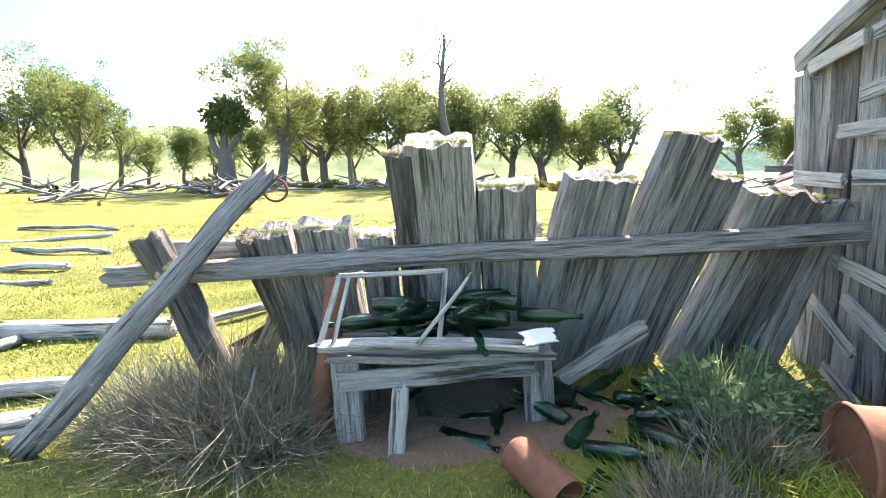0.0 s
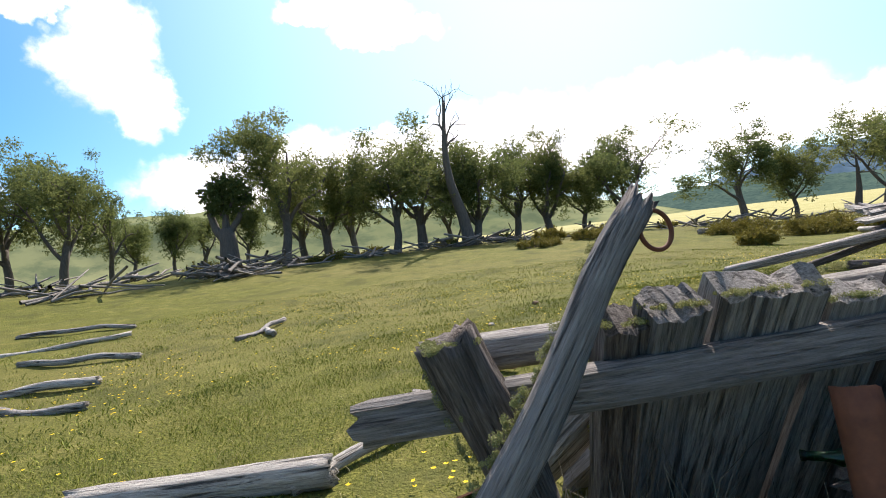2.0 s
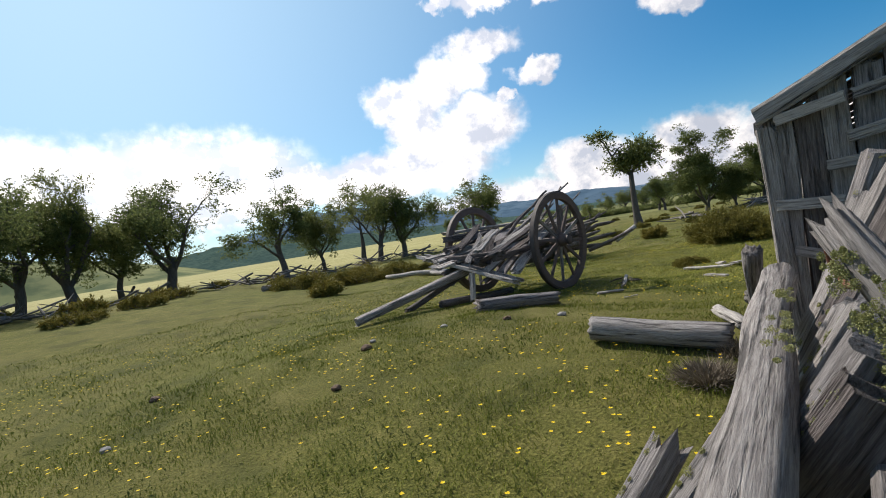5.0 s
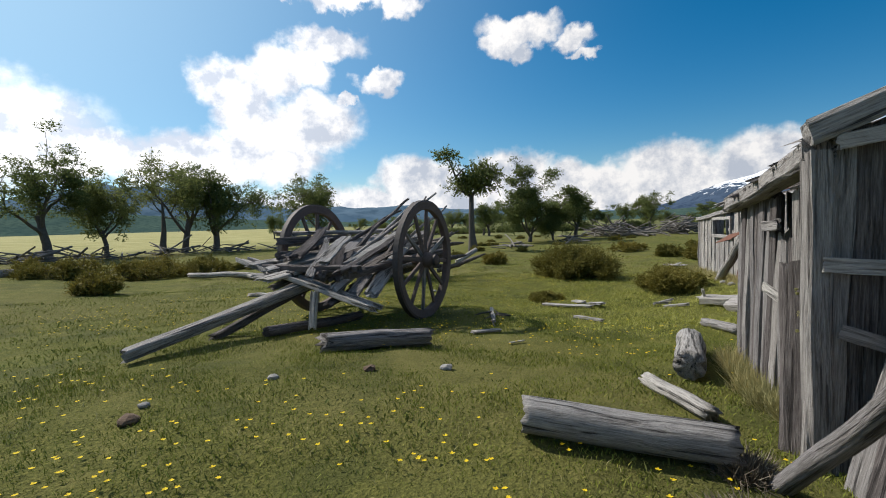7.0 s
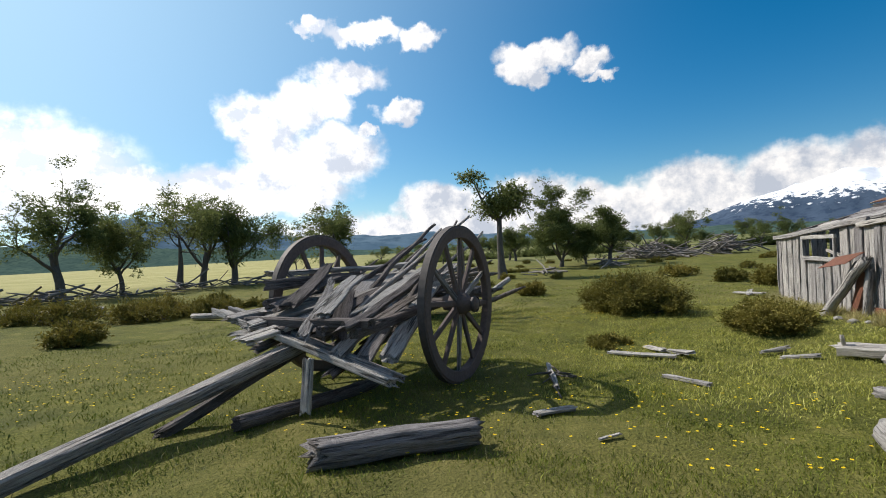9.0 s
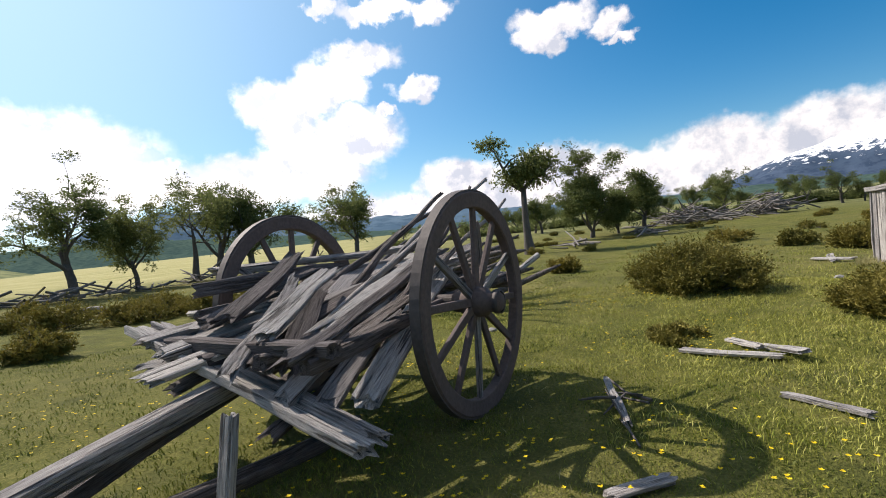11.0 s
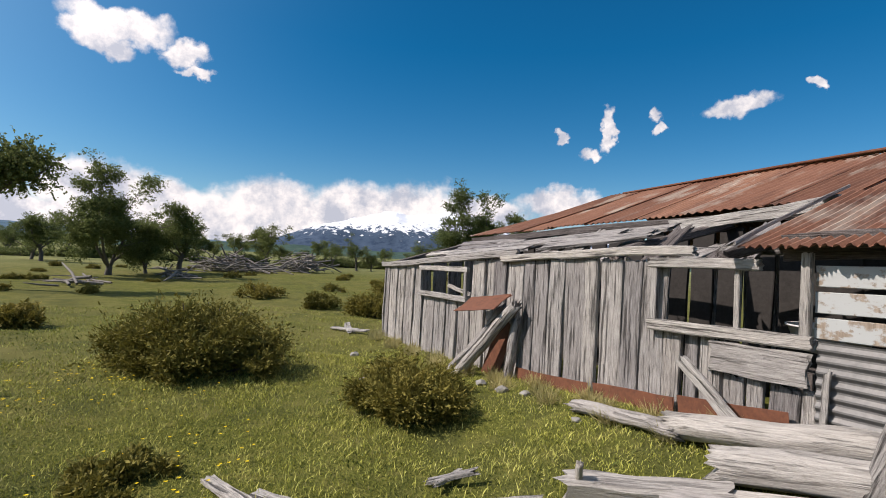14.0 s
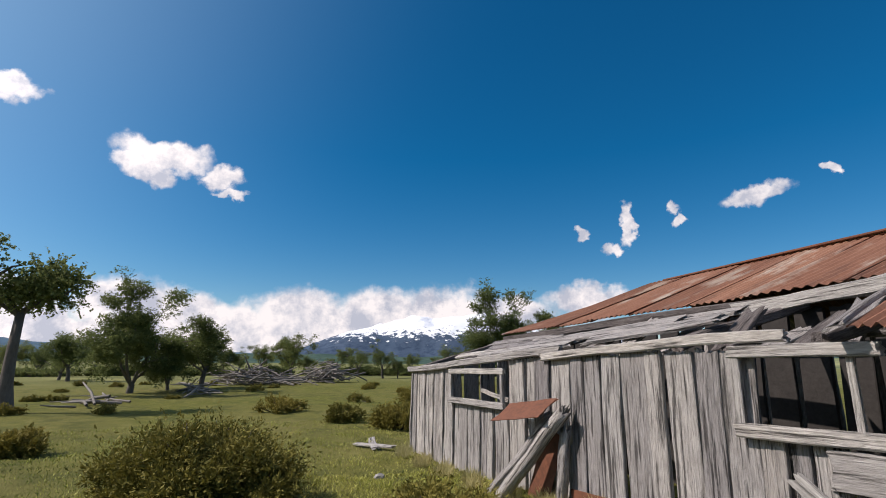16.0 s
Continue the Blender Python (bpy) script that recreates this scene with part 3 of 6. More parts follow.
ridge("wooded_slope", 60, 150, 700, 500, [(60, 0.5), (75, 0.6), (90, 0.8), (97, 0.9), (105, 0.7), (118, 0.9), (130, 1.1), (150, 1.2)],
      FOREST_HILL, "dark wooded slope below the mountains", 0.35, 200, 18, 17, 0.02)
ridge("hill", 138, 290, 500, 300, [(138, 0.1), (150, 1.0), (190, 3), (240, 4), (290, 5)], GREEN_HILL, "low grassy hill with scattered scrub", 0.2, 120, 16, 19, 0.02)


# ---------------------------------------------------------------- trees
def grow(rng, start, heading, length, radius, depth, out, tips, bendy=0.5, up=0.25, split=(2, 4)):
    """A limb with its branches; collects tubes and the tips that carry leaves."""
    n = 6
    pts, rad, p, d = [start], [radius], start.copy(), heading.normalized()
    for i in range(n):
        d = (d + Vector(rng.standard_normal(3)) * bendy * 0.34 + Vector((0, 0, up * 0.3))).normalized()
        p = p + d * length / n
        pts.append(p.copy())
        rad.append(radius * (1 - 0.62 * (i + 1) / n))
        if depth > 0 and i >= 2:
            if rng.random() < 0.75 or i == n - 1:
                side = Vector(rng.standard_normal(3))
                side = (side - d * side.dot(d)).normalized()
                h = (d * 0.55 + side * 0.85 + Vector((0, 0, 0.12))).normalized()
                grow(rng, p.copy(), h, length * rng.uniform(0.45, 0.7), radius * 0.5 * (1 - 0.4 * i / n), depth - 1, out, tips, bendy, up, split)
        if depth <= 1 and i >= 3:
            tips.append(p.copy())
    out.append(tube(pts, rad, 8 if depth > 1 else 5))


def make_tree(name, seed, height, spread, lean=(0, 0), leaves=9000, trunk_r=0.24, fork=0.34, leaf=0.052, dense=4.0, clump=0.66, label="", category="tree"):
    """A wind-shaped southern beech, built at the origin: twisted trunk, limbs, layered crown."""
    rng = np.random.default_rng(seed)
    tree = thing(name, (0, 0, 0), label, category)
    out, tips = [], []
    n, p = 7, Vector((0, 0, -0.15))
    pts, rad = [p.copy()], [trunk_r * 1.55]
    d = Vector((lean[0], lean[1], 1)).normalized()
    trunk_h = height * fork
    for i in range(n):
        d = (d + Vector((rng.normal(0, 0.1), rng.normal(0, 0.1), 0.05))).normalized()
        p = p + d * (trunk_h + 0.15) / n
        pts.append(p.copy())
        rad.append(trunk_r * (1.12 - 0.35 * (i + 1) / n))
    out.append(tube(pts, rad, 11))
    limbs = int(rng.integers(4, 6))
    for i in range(limbs):
        q = 2 * math.pi * (i + rng.uniform(-0.3, 0.3)) / limbs
        h = Vector((math.cos(q) * spread * 0.5, math.sin(q) * spread * 0.5, (height - trunk_h) * rng.uniform(0.55, 1.0)))
        k = int(rng.integers(4, n + 1))
        grow(rng, pts[k].copy(), h + Vector((lean[0], lean[1], 0)) * 1.5, h.length * rng.uniform(0.75, 0.95), rad[k] * 0.6, 2, out, tips)
    V, F = join_tubes(out)
    part("trunk", mesh_of("trunk", V, F, BARK, True), tree)
    t = np.array([tuple(v) for v in tips])
    t = t[t[:, 2] > height * min(0.26, fork)]
    low = t.copy()
    low[:, 2] -= rng.uniform(0.2, 1.7, len(t))
    t = np.concatenate([t, low[rng.random(len(low)) < 0.85]])
    t = t[t[:, 2] > height * min(0.3, fork)]
    t = t[rng.random(len(t)) < 0.7]
    # every clump is a ragged pad of sprays around a twig, of its own size and thickness
    wt = rng.lognormal(0, 0.6, len(t))
    k = rng.choice(len(t), int(leaves * dense * 0.11), p=wt / wt.sum())
    off = rng.standard_normal((len(k), 3))
    off *= (rng.random((len(k), 1)) ** 0.45) / np.linalg.norm(off, axis=1)[:, None]
    size = (0.55 + 0.4 * np.sqrt(wt[k] / wt.mean()))[:, None]
    spray = t[k] + off * np.array([clump, clump, clump * 0.75]) * spread * 0.19 * size
    way = off * np.array([1, 1, 0.5]) + rng.normal(0, 0.35, off.shape)
    way /= np.linalg.norm(way, axis=1)[:, None] + 1e-9
    j = rng.integers(0, len(spray), int(leaves * dense))
    c = spray[j] + way[j] * rng.uniform(-0.05, 0.24, (len(j), 1)) + rng.normal(0, 0.028, (len(j), 3))
    part("crown", quads_mesh("crown", leaf_quads(c, leaf, rng), LEAVES), tree)
    return tree, float(np.percentile(c[:, 2], 98.5))


TREE_LABEL = "gnarled southern beech with a ragged green crown"
KINDS = []
for i, (h, s, f, le, tr) in enumerate([(6.2, 4.4, 0.40, 10500, 0.22), (6.8, 3.6, 0.44, 9500, 0.2), (5.6, 4.8, 0.36, 11500, 0.24), (7.2, 4.6, 0.46, 10500, 0.25), (4.8, 3.2, 0.40, 7500, 0.15), (6.0, 3.8, 0.42, 9500, 0.19), (5.0, 4.4, 0.14, 27000, 0.2)]):
    KINDS.append(make_tree("beech_tree", 20 + i, h, s, (0.05 * (i % 3 - 1), 0.03), le, tr, f, label=TREE_LABEL))


def plant(kind, az, dist, height, turn, eye=(-0.6, 1.0), group="beech grove", sx=1.0):
    """A tree of one of the kinds, at a bearing and distance from the corral, scaled to a height."""
    tree, h = KINDS[kind]
    x, y = eye[0] + dist * math.sin(radians(az)), eye[1] + dist * math.cos(radians(az))
    s = 1.06 * height / h
    c = copy_thing(tree, Matrix.Translation(on_ground(x, y, -0.05)) @ Matrix.Rotation(radians(turn), 4, "Z"))
    c.scale = (s * sx, s * sx, s)
    return tagged(c, group=group)


# bearing, distance, height
for k, az, dist, h, turn, sx in [
        (1, -40.2, 33, 6.2, 0, 1.0), (5, -36.6, 30, 6.0, 80, 1.0), (1, -32.8, 34, 5.7, 200, 0.8), (4, -27.4, 44, 4.6, 30, 1.0), (4, -30.5, 52, 4.6, 130, 1.2),
        (3, -17.4, 27, 6.9, 150, 0.95), (0, -12.6, 30, 5.9, 60, 1.1), (0, -15.0, 36, 5.6, 170, 1.1), (5, -9.5, 38, 5.4, 250, 1.0), (1, -5.6, 28, 6.2, 310, 1.2),
        (0, -2.4, 29, 6.0, 20, 1.15), (2, 3.6, 30, 5.6, 100, 1.0), (5, 1.2, 36, 5.6, 190, 1.0), (0, 8.4, 33, 5.7, 290, 1.0), (2, 12.2, 33, 6.0, 240, 1.0), (4, 16.0, 36, 4.8, 60, 1.2),
        (2, 20.0, 35, 6.1, 40, 1.08), (4, -20.6, 40, 4.8, 90, 1.0), (4, -43.5, 40, 4.8, 10, 1.2), (1, -46.5, 30, 6.0, 120, 1.2), (2, -52, 34, 6.2, 77, 1.0), (5, -24.5, 48, 4.9, 10, 1.2)]:
    plant(k, az - 2.2, dist, h, turn, sx=sx)
for k, az, dist, h, turn, sx in [
        (1, 31.8, 36, 6.8, 310, 1.25), (4, 36.6, 39, 5.0, 200, 1.0), (5, 43.6, 41, 6.5, 15, 1.15), (2, 46.6, 41, 6.0, 130, 0.95),
        (4, 57.6, 44, 5.4, 70, 1.25), (6, 82.8, 36, 4.9, 280, 1.15), (6, 85.4, 38, 2.8, 130, 1.2), (4, 88.0, 40, 3.4, 15, 1.5), (4, 95.6, 60, 4.0, 100, 1.2), (4, 53.2, 75, 3.4, 200, 1.0), (4, 77.8, 55, 3.6, 150, 1.3)]:
    plant(k, az - 1.6, dist, h, turn, eye=(1.0, 5.2), sx=sx)
plant(6, 119.6, 38, 6.2, 200, eye=(6.2, 5.5), group="")
rngt = np.random.default_rng(31)
for i in range(34):
    plant(int(rngt.integers(0, 6)), 60 + 2.1 * i + rngt.uniform(-0.8, 0.8), rngt.uniform(52, 84), rngt.uniform(1.9, 3.3), rngt.uniform(0, 360), eye=(6.2, 5.5), group="far tree line", sx=1.25)
for tree, h in KINDS:
    for o in (*tree.children_recursive, tree):
        bpy.data.objects.remove(o)


def lone_tree():
    """The bare-stemmed tree behind the cart: a tuft at the top of a leaning limb, and a flat crown beside it."""
    rng = np.random.default_rng(5)
    base = on_ground(26.2, 12.3, -0.1)
    tree = thing("beech_tree", base, "lone beech with a bare trunk and two wind-blown tufts", "tree")
    right = Vector((math.cos(radians(76.3)), -math.sin(radians(76.3)), 0))
    P = lambda r, z, dpt=0.0: base + right * r * 0.68 + Vector((0, 0, z * 0.86)) + Vector((math.sin(1.33), math.cos(1.33), 0)) * dpt
    tubes = [tube([P(0.1, 0), P(0.02, 1.2), P(0.0, 2.4), P(0.05, 3.8)], [0.32, 0.19, 0.155, 0.13], 10),
             tube([P(0.0, 3.7), P(-0.7, 4.4), P(-1.2, 5.0), P(-1.7, 6.0), P(-2.2, 6.5)], [0.12, 0.08, 0.06, 0.04, 0.02], 7),
             tube([P(0.0, 3.7), P(0.6, 4.2), P(1.5, 4.5), P(2.3, 5.1)], [0.12, 0.08, 0.05, 0.02], 7),
             tube([P(0.6, 4.1), P(0.9, 4.9), P(0.8, 5.6)], [0.09, 0.06, 0.03], 6),
             tube([P(0.0, 3.7), P(-0.8, 4.1), P(-1.4, 4.2)], [0.1, 0.06, 0.03], 6),
             tube([P(-1.2, 5.0), P(-0.6, 5.5), P(-0.2, 5.6)], [0.06, 0.04, 0.02], 6)]
    V, F = join_tubes(tubes)
    part("trunk", mesh_of("trunk", [v - base for v in V], F, BARK, True), tree, Matrix.Translation(base))
    C = []
    for r, z, w, h, n in [(-2.2, 6.6, 0.45, 0.14, 420), (-1.75, 6.25, 0.45, 0.13, 380), (-1.3, 5.6, 0.25, 0.12, 160), (-0.8, 4.45, 0.5, 0.2, 700), (-0.1, 4.4, 0.6, 0.22, 900), (0.6, 4.45, 0.6, 0.22, 900), (1.3, 4.5, 0.6, 0.2, 800),
                          (0.2, 5.0, 0.6, 0.22, 1000), (1.0, 5.05, 0.6, 0.22, 1000), (1.7, 5.2, 0.45, 0.2, 600), (0.7, 5.6, 0.45, 0.16, 500), (-0.4, 4.9, 0.4, 0.18, 400)]:
        o = rng.standard_normal((n // 8, 3))
        o *= (rng.random((n // 8, 1)) ** 0.5) / np.linalg.norm(o, axis=1)[:, None]
        c = np.array(tuple(P(r, z) - base)) + o * np.array([w * 1.5, w * 1.5, h * 1.9])
        way = o + rng.normal(0, 0.4, o.shape)
        j = rng.integers(0, len(c), int(n * 2.1))
        C.append(c[j] + way[j] * rng.uniform(-0.05, 0.3, (len(j), 1)) + rng.normal(0, 0.03, (len(j), 3)))
    part("crown", quads_mesh("crown", leaf_quads(np.concatenate(C), 0.055, rng), LEAVES), tree, Matrix.Translation(base))



lone_tree()


def dead_tree(base, height, seed, label, spread=0.35, r=0.22, mat=BARK_DEAD, depth=2):
    rng = np.random.default_rng(seed)
    tree = thing("dead_tree", base, label, "dead tree")
    out, tips = [], []
    n, p, d = 9, Vector((0, 0, -0.2)), Vector((0.03, 0.02, 1))
    pts, rad = [p.copy()], [r * 1.5]
    for i in range(n):
        d = (d * 0.7 + Vector((rng.normal(0, 0.07), rng.normal(0, 0.07), 0.35))).normalized()
        p = p + d * height / n
        pts.append(p.copy())
        rad.append(r * (1.1 - 0.95 * (i + 1) / n))
        for _ in range(2 if i > n * 0.45 else 0):
            q = rng.random() * 6.28
            h = Vector((math.cos(q), math.sin(q), rng.uniform(0.4, 1.0)))
            grow(rng, p.copy(), h, height * spread * rng.uniform(0.4, 0.8), rad[-1] * 0.5, depth - 1, out, tips, 0.9, 0.3)
    out.append(tube(pts, rad, 9))
    V, F = join_tubes(out)
    part("trunk", mesh_of("trunk", V, F, mat, True), tree, Matrix.Translation(base))
    return tree


def bearing(az, dist, eye=(-0.6, 1.0)):
    return on_ground(eye[0] + dist * math.sin(radians(az)), eye[1] + dist * math.cos(radians(az)), -0.05)


dead_tree(bearing(0.4, 26.5), 8.2, 8, "tall dead beech with bare grey branches", 0.3, 0.33, BARK)
dead_tree(bearing(40.0, 40, (1.0, 5.2)), 4.3, 12, "forked dead beech trunk", 0.5, 0.26, BARK)
dead_tree(bearing(-12, 31), 3.8, 14, "broken grey dead tree trunk", 0.1, 0.2)
dead_tree(bearing(-4, 33), 3.0, 15, "broken grey dead tree trunk", 0.1, 0.16)


def split_trunk():
    """The thick split stump-tree at the edge of the grove."""
    base = bearing(-25.2, 26)
    rng = np.random.default_rng(31)
    tree = thing("beech_tree", base, "old beech with a thick split grey trunk and live crown", "tree")
    z = Vector
    tubes = [tube([z((0, 0, -0.2)), z((0.02, 0, 0.9)), z((0.05, 0, 2.0)), z((0.0, 0, 2.9))], [0.95, 0.72, 0.62, 0.5], 12),
             tube([z((-0.1, 0, 2.0)), z((-0.75, 0, 2.9)), z((-1.1, 0.1, 3.9)), z((-1.2, 0, 4.7))], [0.34, 0.3, 0.22, 0.07], 8),
             tube([z((0.2, 0, 2.6)), z((0.9, 0, 3.3)), z((1.6, 0.1, 4.4)), z((1.8, 0, 5.0))], [0.26, 0.2, 0.14, 0.05], 8),
             tube([z((0.0, 0, 2.8)), z((0.1, 0, 3.8)), z((0.0, 0.1, 5.0)), z((0.2, 0, 5.8))], [0.3, 0.2, 0.12, 0.04], 8),
             tube([z((0.0, 0, 3.4)), z((-0.6, 0.2, 4.4)), z((-0.8, 0, 5.4))], [0.16, 0.1, 0.03], 6),
             tube([z((0.1, 0, 3.6)), z((0.8, -0.2, 4.6)), z((1.2, 0, 5.5))], [0.16, 0.1, 0.03], 6)]
    V, F = join_tubes(tubes)
    SC = Matrix.Translation(base) @ Matrix.Diagonal((0.62, 0.62, 0.72, 1))
    part("trunk", mesh_of("trunk", V, F, BARK, True), tree, SC)
    C = []
    for x, zz, w, h, n in [(-0.8, 5.1, 0.7, 0.5, 1500), (0.1, 5.6, 0.8, 0.45, 1800), (1.1, 5.3, 0.8, 0.5, 1700), (0.4, 4.6, 0.9, 0.5, 1800), (-0.6, 4.2, 0.6, 0.4, 900), (1.7, 4.6, 0.5, 0.3, 600), (0.8, 3.9, 0.6, 0.3, 500)]:
        o = rng.standard_normal((n // 8, 3))
        o *= (rng.random((n // 8, 1)) ** 0.5) / np.linalg.norm(o, axis=1)[:, None]
        c, way = np.array([x, 0, zz]) + o * np.array([w, w, h]) * 1.25, o + rng.normal(0, 0.4, o.shape)
        j = rng.integers(0, len(c), n * 4)
        C.append(c[j] + way[j] * rng.uniform(-0.05, 0.24, (len(j), 1)) + rng.normal(0, 0.03, (len(j), 3)))
    part("crown", quads_mesh("crown", leaf_quads(np.concatenate(C), 0.07, rng), LEAVES), tree, SC)


split_trunk()


# ---------------------------------------------------------------- bushes, scrub and fallen wood
def bush(x, y, rx, ry, h, seed, turn=0.0, n=7000, leaf=0.045, mat=None, label="low dark-green cushion bush with yellowish tips", group="cushion bushes"):
    """A low bush: woody stems and many leafy sprigs, lumpy outline."""
    rng = np.random.default_rng(seed)
    base = on_ground(x, y, -0.03)
    b = thing("bush", base, label, "bush", group)
    M = Matrix.Translation(base) @ Matrix.Rotation(radians(turn), 4, "Z")
    stems, C = [], []
    lumps = max(12, int(40 * rx * max(ry, 0.5)))
    cs = []
    for i in range(lumps):
        q, r = rng.random() * 6.28, math.sqrt(rng.random()) * 0.92
        edge = 1 + 0.4 * noise.noise((math.cos(q) * 1.6, math.sin(q) * 1.6, seed))
        top = h * (1 - 0.6 * r * r) * rng.uniform(0.45, 1.15)
        cs.append((math.cos(q) * rx * r * edge, math.sin(q) * ry * r * edge, top))
    W_ = []
    for cx, cy, top in cs:
        stems.append(tube([Vector((cx * 0.4, cy * 0.4, 0)), Vector((cx * 0.8, cy * 0.8, top * 0.5)), Vector((cx, cy, top * 0.95))], [0.02, 0.013, 0.005], 5))
        k = 3 * n // lumps
        sprigs = max(6, k // 12)
        d = rng.standard_normal((sprigs, 3))
        d[:, 2] = np.abs(d[:, 2]) * 1.1 - 0.25
        d += np.array([cx / rx, cy / ry, 0.35]) * 0.5
        d /= np.linalg.norm(d, axis=1)[:, None]
        reach = (0.09 + 0.19 * rng.random((sprigs, 1)) ** 1.6) * (0.5 + 0.5 * min(rx, 1.6)) * min(1.0, 0.3 + h * 1.1)
        foot = np.array([cx, cy, top * 0.66]) + d * reach * rng.uniform(0.1, 0.8, (sprigs, 1))
        foot[:, 2] *= np.where(rng.random(sprigs) < 0.4, rng.uniform(0.1, 1.0, sprigs), 1.0)
        j = rng.integers(0, sprigs, k)
        u = rng.random((k, 1))
        c = foot[j] + d[j] * reach[j] * u * 1.25 + rng.normal(0, 0.012 + leaf * 0.12, (k, 3))
        C.append(c)
        W_.append(d[j])
    C = np.concatenate(C)
    C[:, 2] = np.abs(C[:, 2])
    V, F = join_tubes(stems)
    part("stem", mesh_of("stem", V, F, BARK, True), b, M, "", "stuff")
    part("foliage", quads_mesh("foliage", leaf_quads(C, leaf * 0.36, rng, 3.0, way=np.concatenate(W_)), mat or BUSH_LEAVES), b, M)
    return b


bush(13.2, 5.6, 1.12, 1.0, 0.96, 1, 40, 28000, 0.055)
bush(10.7, 3.35, 0.72, 0.5, 0.5, 2, -30, 15000, 0.045)
for x, y, rx, ry, h, s, n in [(18.8, 1.6, 0.7, 0.6, 0.6, 3, 5000), (20.6, 2.6, 0.5, 0.5, 0.5, 4, 3500), (9.85, 6.0, 0.5, 0.3, 0.13, 5, 5000), (17.6, 8.9, 0.55, 0.45, 0.45, 6, 5000),
                              (10.2, 21.5, 1.5, 0.9, 0.7, 9, 6000), (12.6, 20.6, 1.5, 1.0, 0.75, 10, 6000), (7.6, 16.6, 0.6, 0.5, 0.55, 11, 3500), (13.6, 19.0, 0.9, 0.7, 0.6, 12, 3500),
                              (4.4, 23.4, 0.9, 0.6, 0.45, 13, 3000), (6.2, 25.2, 1.0, 0.7, 0.5, 14, 3000), (2.0, 21.5, 0.9, 0.5, 0.4, 15, 2500), (26.5, -1.6, 0.9, 0.8, 0.7, 17, 3000), (24, 4, 0.8, 0.6, 0.5, 18, 2500)]:
    bush(x, y, rx, ry, h, s, s * 37, n, 0.05 if x < 16 and y < 12 else 0.07)
rng0 = np.random.default_rng(77)
for i in range(44):
    az, d = rng0.uniform(60, 128), rng0.uniform(16, 44)
    bush(6 + d * math.sin(radians(az)), 5 + d * math.cos(radians(az)), rng0.uniform(0.25, 0.7), rng0.uniform(0.2, 0.5), rng0.uniform(0.15, 0.4), 100 + i, i * 50, 900, 0.07, None, "low olive tuft of scrub on the meadow", "scattered tufts")
for i in range(14):
    az = 62 + 5 * i + rng0.uniform(-1.5, 1.5)
    bush(6 + 66 * math.sin(radians(az)), 5 + 66 * math.cos(radians(az)), rng0.uniform(3, 5), rng0.uniform(1, 2), rng0.uniform(0.8, 1.5), 160 + i, -az, 5200, 0.2, LEAVES, "dark thicket of scrub at the plain's edge", "far thickets")
for i in range(16):
    az, d = rng0.uniform(-48, 40), rng0.uniform(24, 36)
    bush(d * math.sin(radians(az)), d * math.cos(radians(az)), rng0.uniform(0.5, 1.2), rng0.uniform(0.4, 0.9), rng0.uniform(0.3, 0.6), 200 + i, i * 50, 1600, 0.09, None, "low brownish cushion bush under the trees", "grove undergrowth")


def wood_heap(name, x, y, rx, ry, h, n, seed, mats, label, lmin=0.7, lmax=2.3, dmin=0.04, dmax=0.14):
    """A heap of fallen grey branches, joined into one."""
    rng = np.random.default_rng(seed)
    base = on_ground(x, y)
    V, F = [], []
    for i in range(n):
        cx, cy = rng.normal(0, rx * 0.5), rng.normal(0, ry * 0.5)
        L, q, d = rng.uniform(lmin, lmax), rng.uniform(0, math.pi), rng.uniform(dmin, dmax)
        tilt = rng.normal(0, 0.22)
        z = d / 2 + max(0.0, h * (1 - (abs(cx) / rx + abs(cy) / ry) * 0.7)) * rng.random()
        z += ground_z(x + cx, y + cy) - base.z + abs(math.sin(tilt)) * L * 0.4
        a = Vector((cx - math.cos(q) * L / 2, cy - math.sin(q) * L / 2, z - math.sin(tilt) * L / 2))
        b = Vector((cx + math.cos(q) * L / 2, cy + math.sin(q) * L / 2, z + math.sin(tilt) * L / 2))
        a.z, b.z = max(a.z, 0.03), max(b.z, 0.03)
        mid = (a + b) / 2 + Vector(rng.normal(0, 0.05 * L, 3)) * 0.8
        v, f = tube([a, a.lerp(mid, 0.6), mid, mid.lerp(b, 0.5), b], [d * 0.5, d * 0.52, d * 0.48, d * 0.4, d * 0.22], 6)
        k = len(V)
        V += v
        F += [tuple(j + k for j in g) for g in f]
    ob = new(name, mesh_of(name, V, F, mats, True))
    ob.location = base
    return tagged(ob, label, "fallen wood", kind="stuff")


for i, (az, d, rx, ry, h, n) in enumerate([(-26, 21.5, 2.0, 0.8, 0.5, 40), (-21.5, 24, 1.4, 0.8, 0.6, 30), (-38, 21, 3.0, 1.2, 0.25, 22), (-31, 26, 3, 1.5, 0.4, 30), (-12, 25, 2.5, 1, 0.3, 18),
                                           (-3, 25, 2.5, 0.9, 0.4, 20), (3, 26, 2.2, 1.0, 0.5, 26), (7, 26, 2, 0.8, 0.3, 16), (-42, 27, 3, 1.5, 0.5, 25), (16, 30, 2.5, 0.8, 0.3, 14), (25, 33, 3, 1.0, 0.3, 14), (-16, 30, 3, 1.5, 0.3, 20)]):
    b = bearing(az, d)
    wood_heap("fallen_branches", b.x, b.y, rx, ry, h, n, 300 + i, BARK_DEAD, "heap of grey fallen branches in the grass")
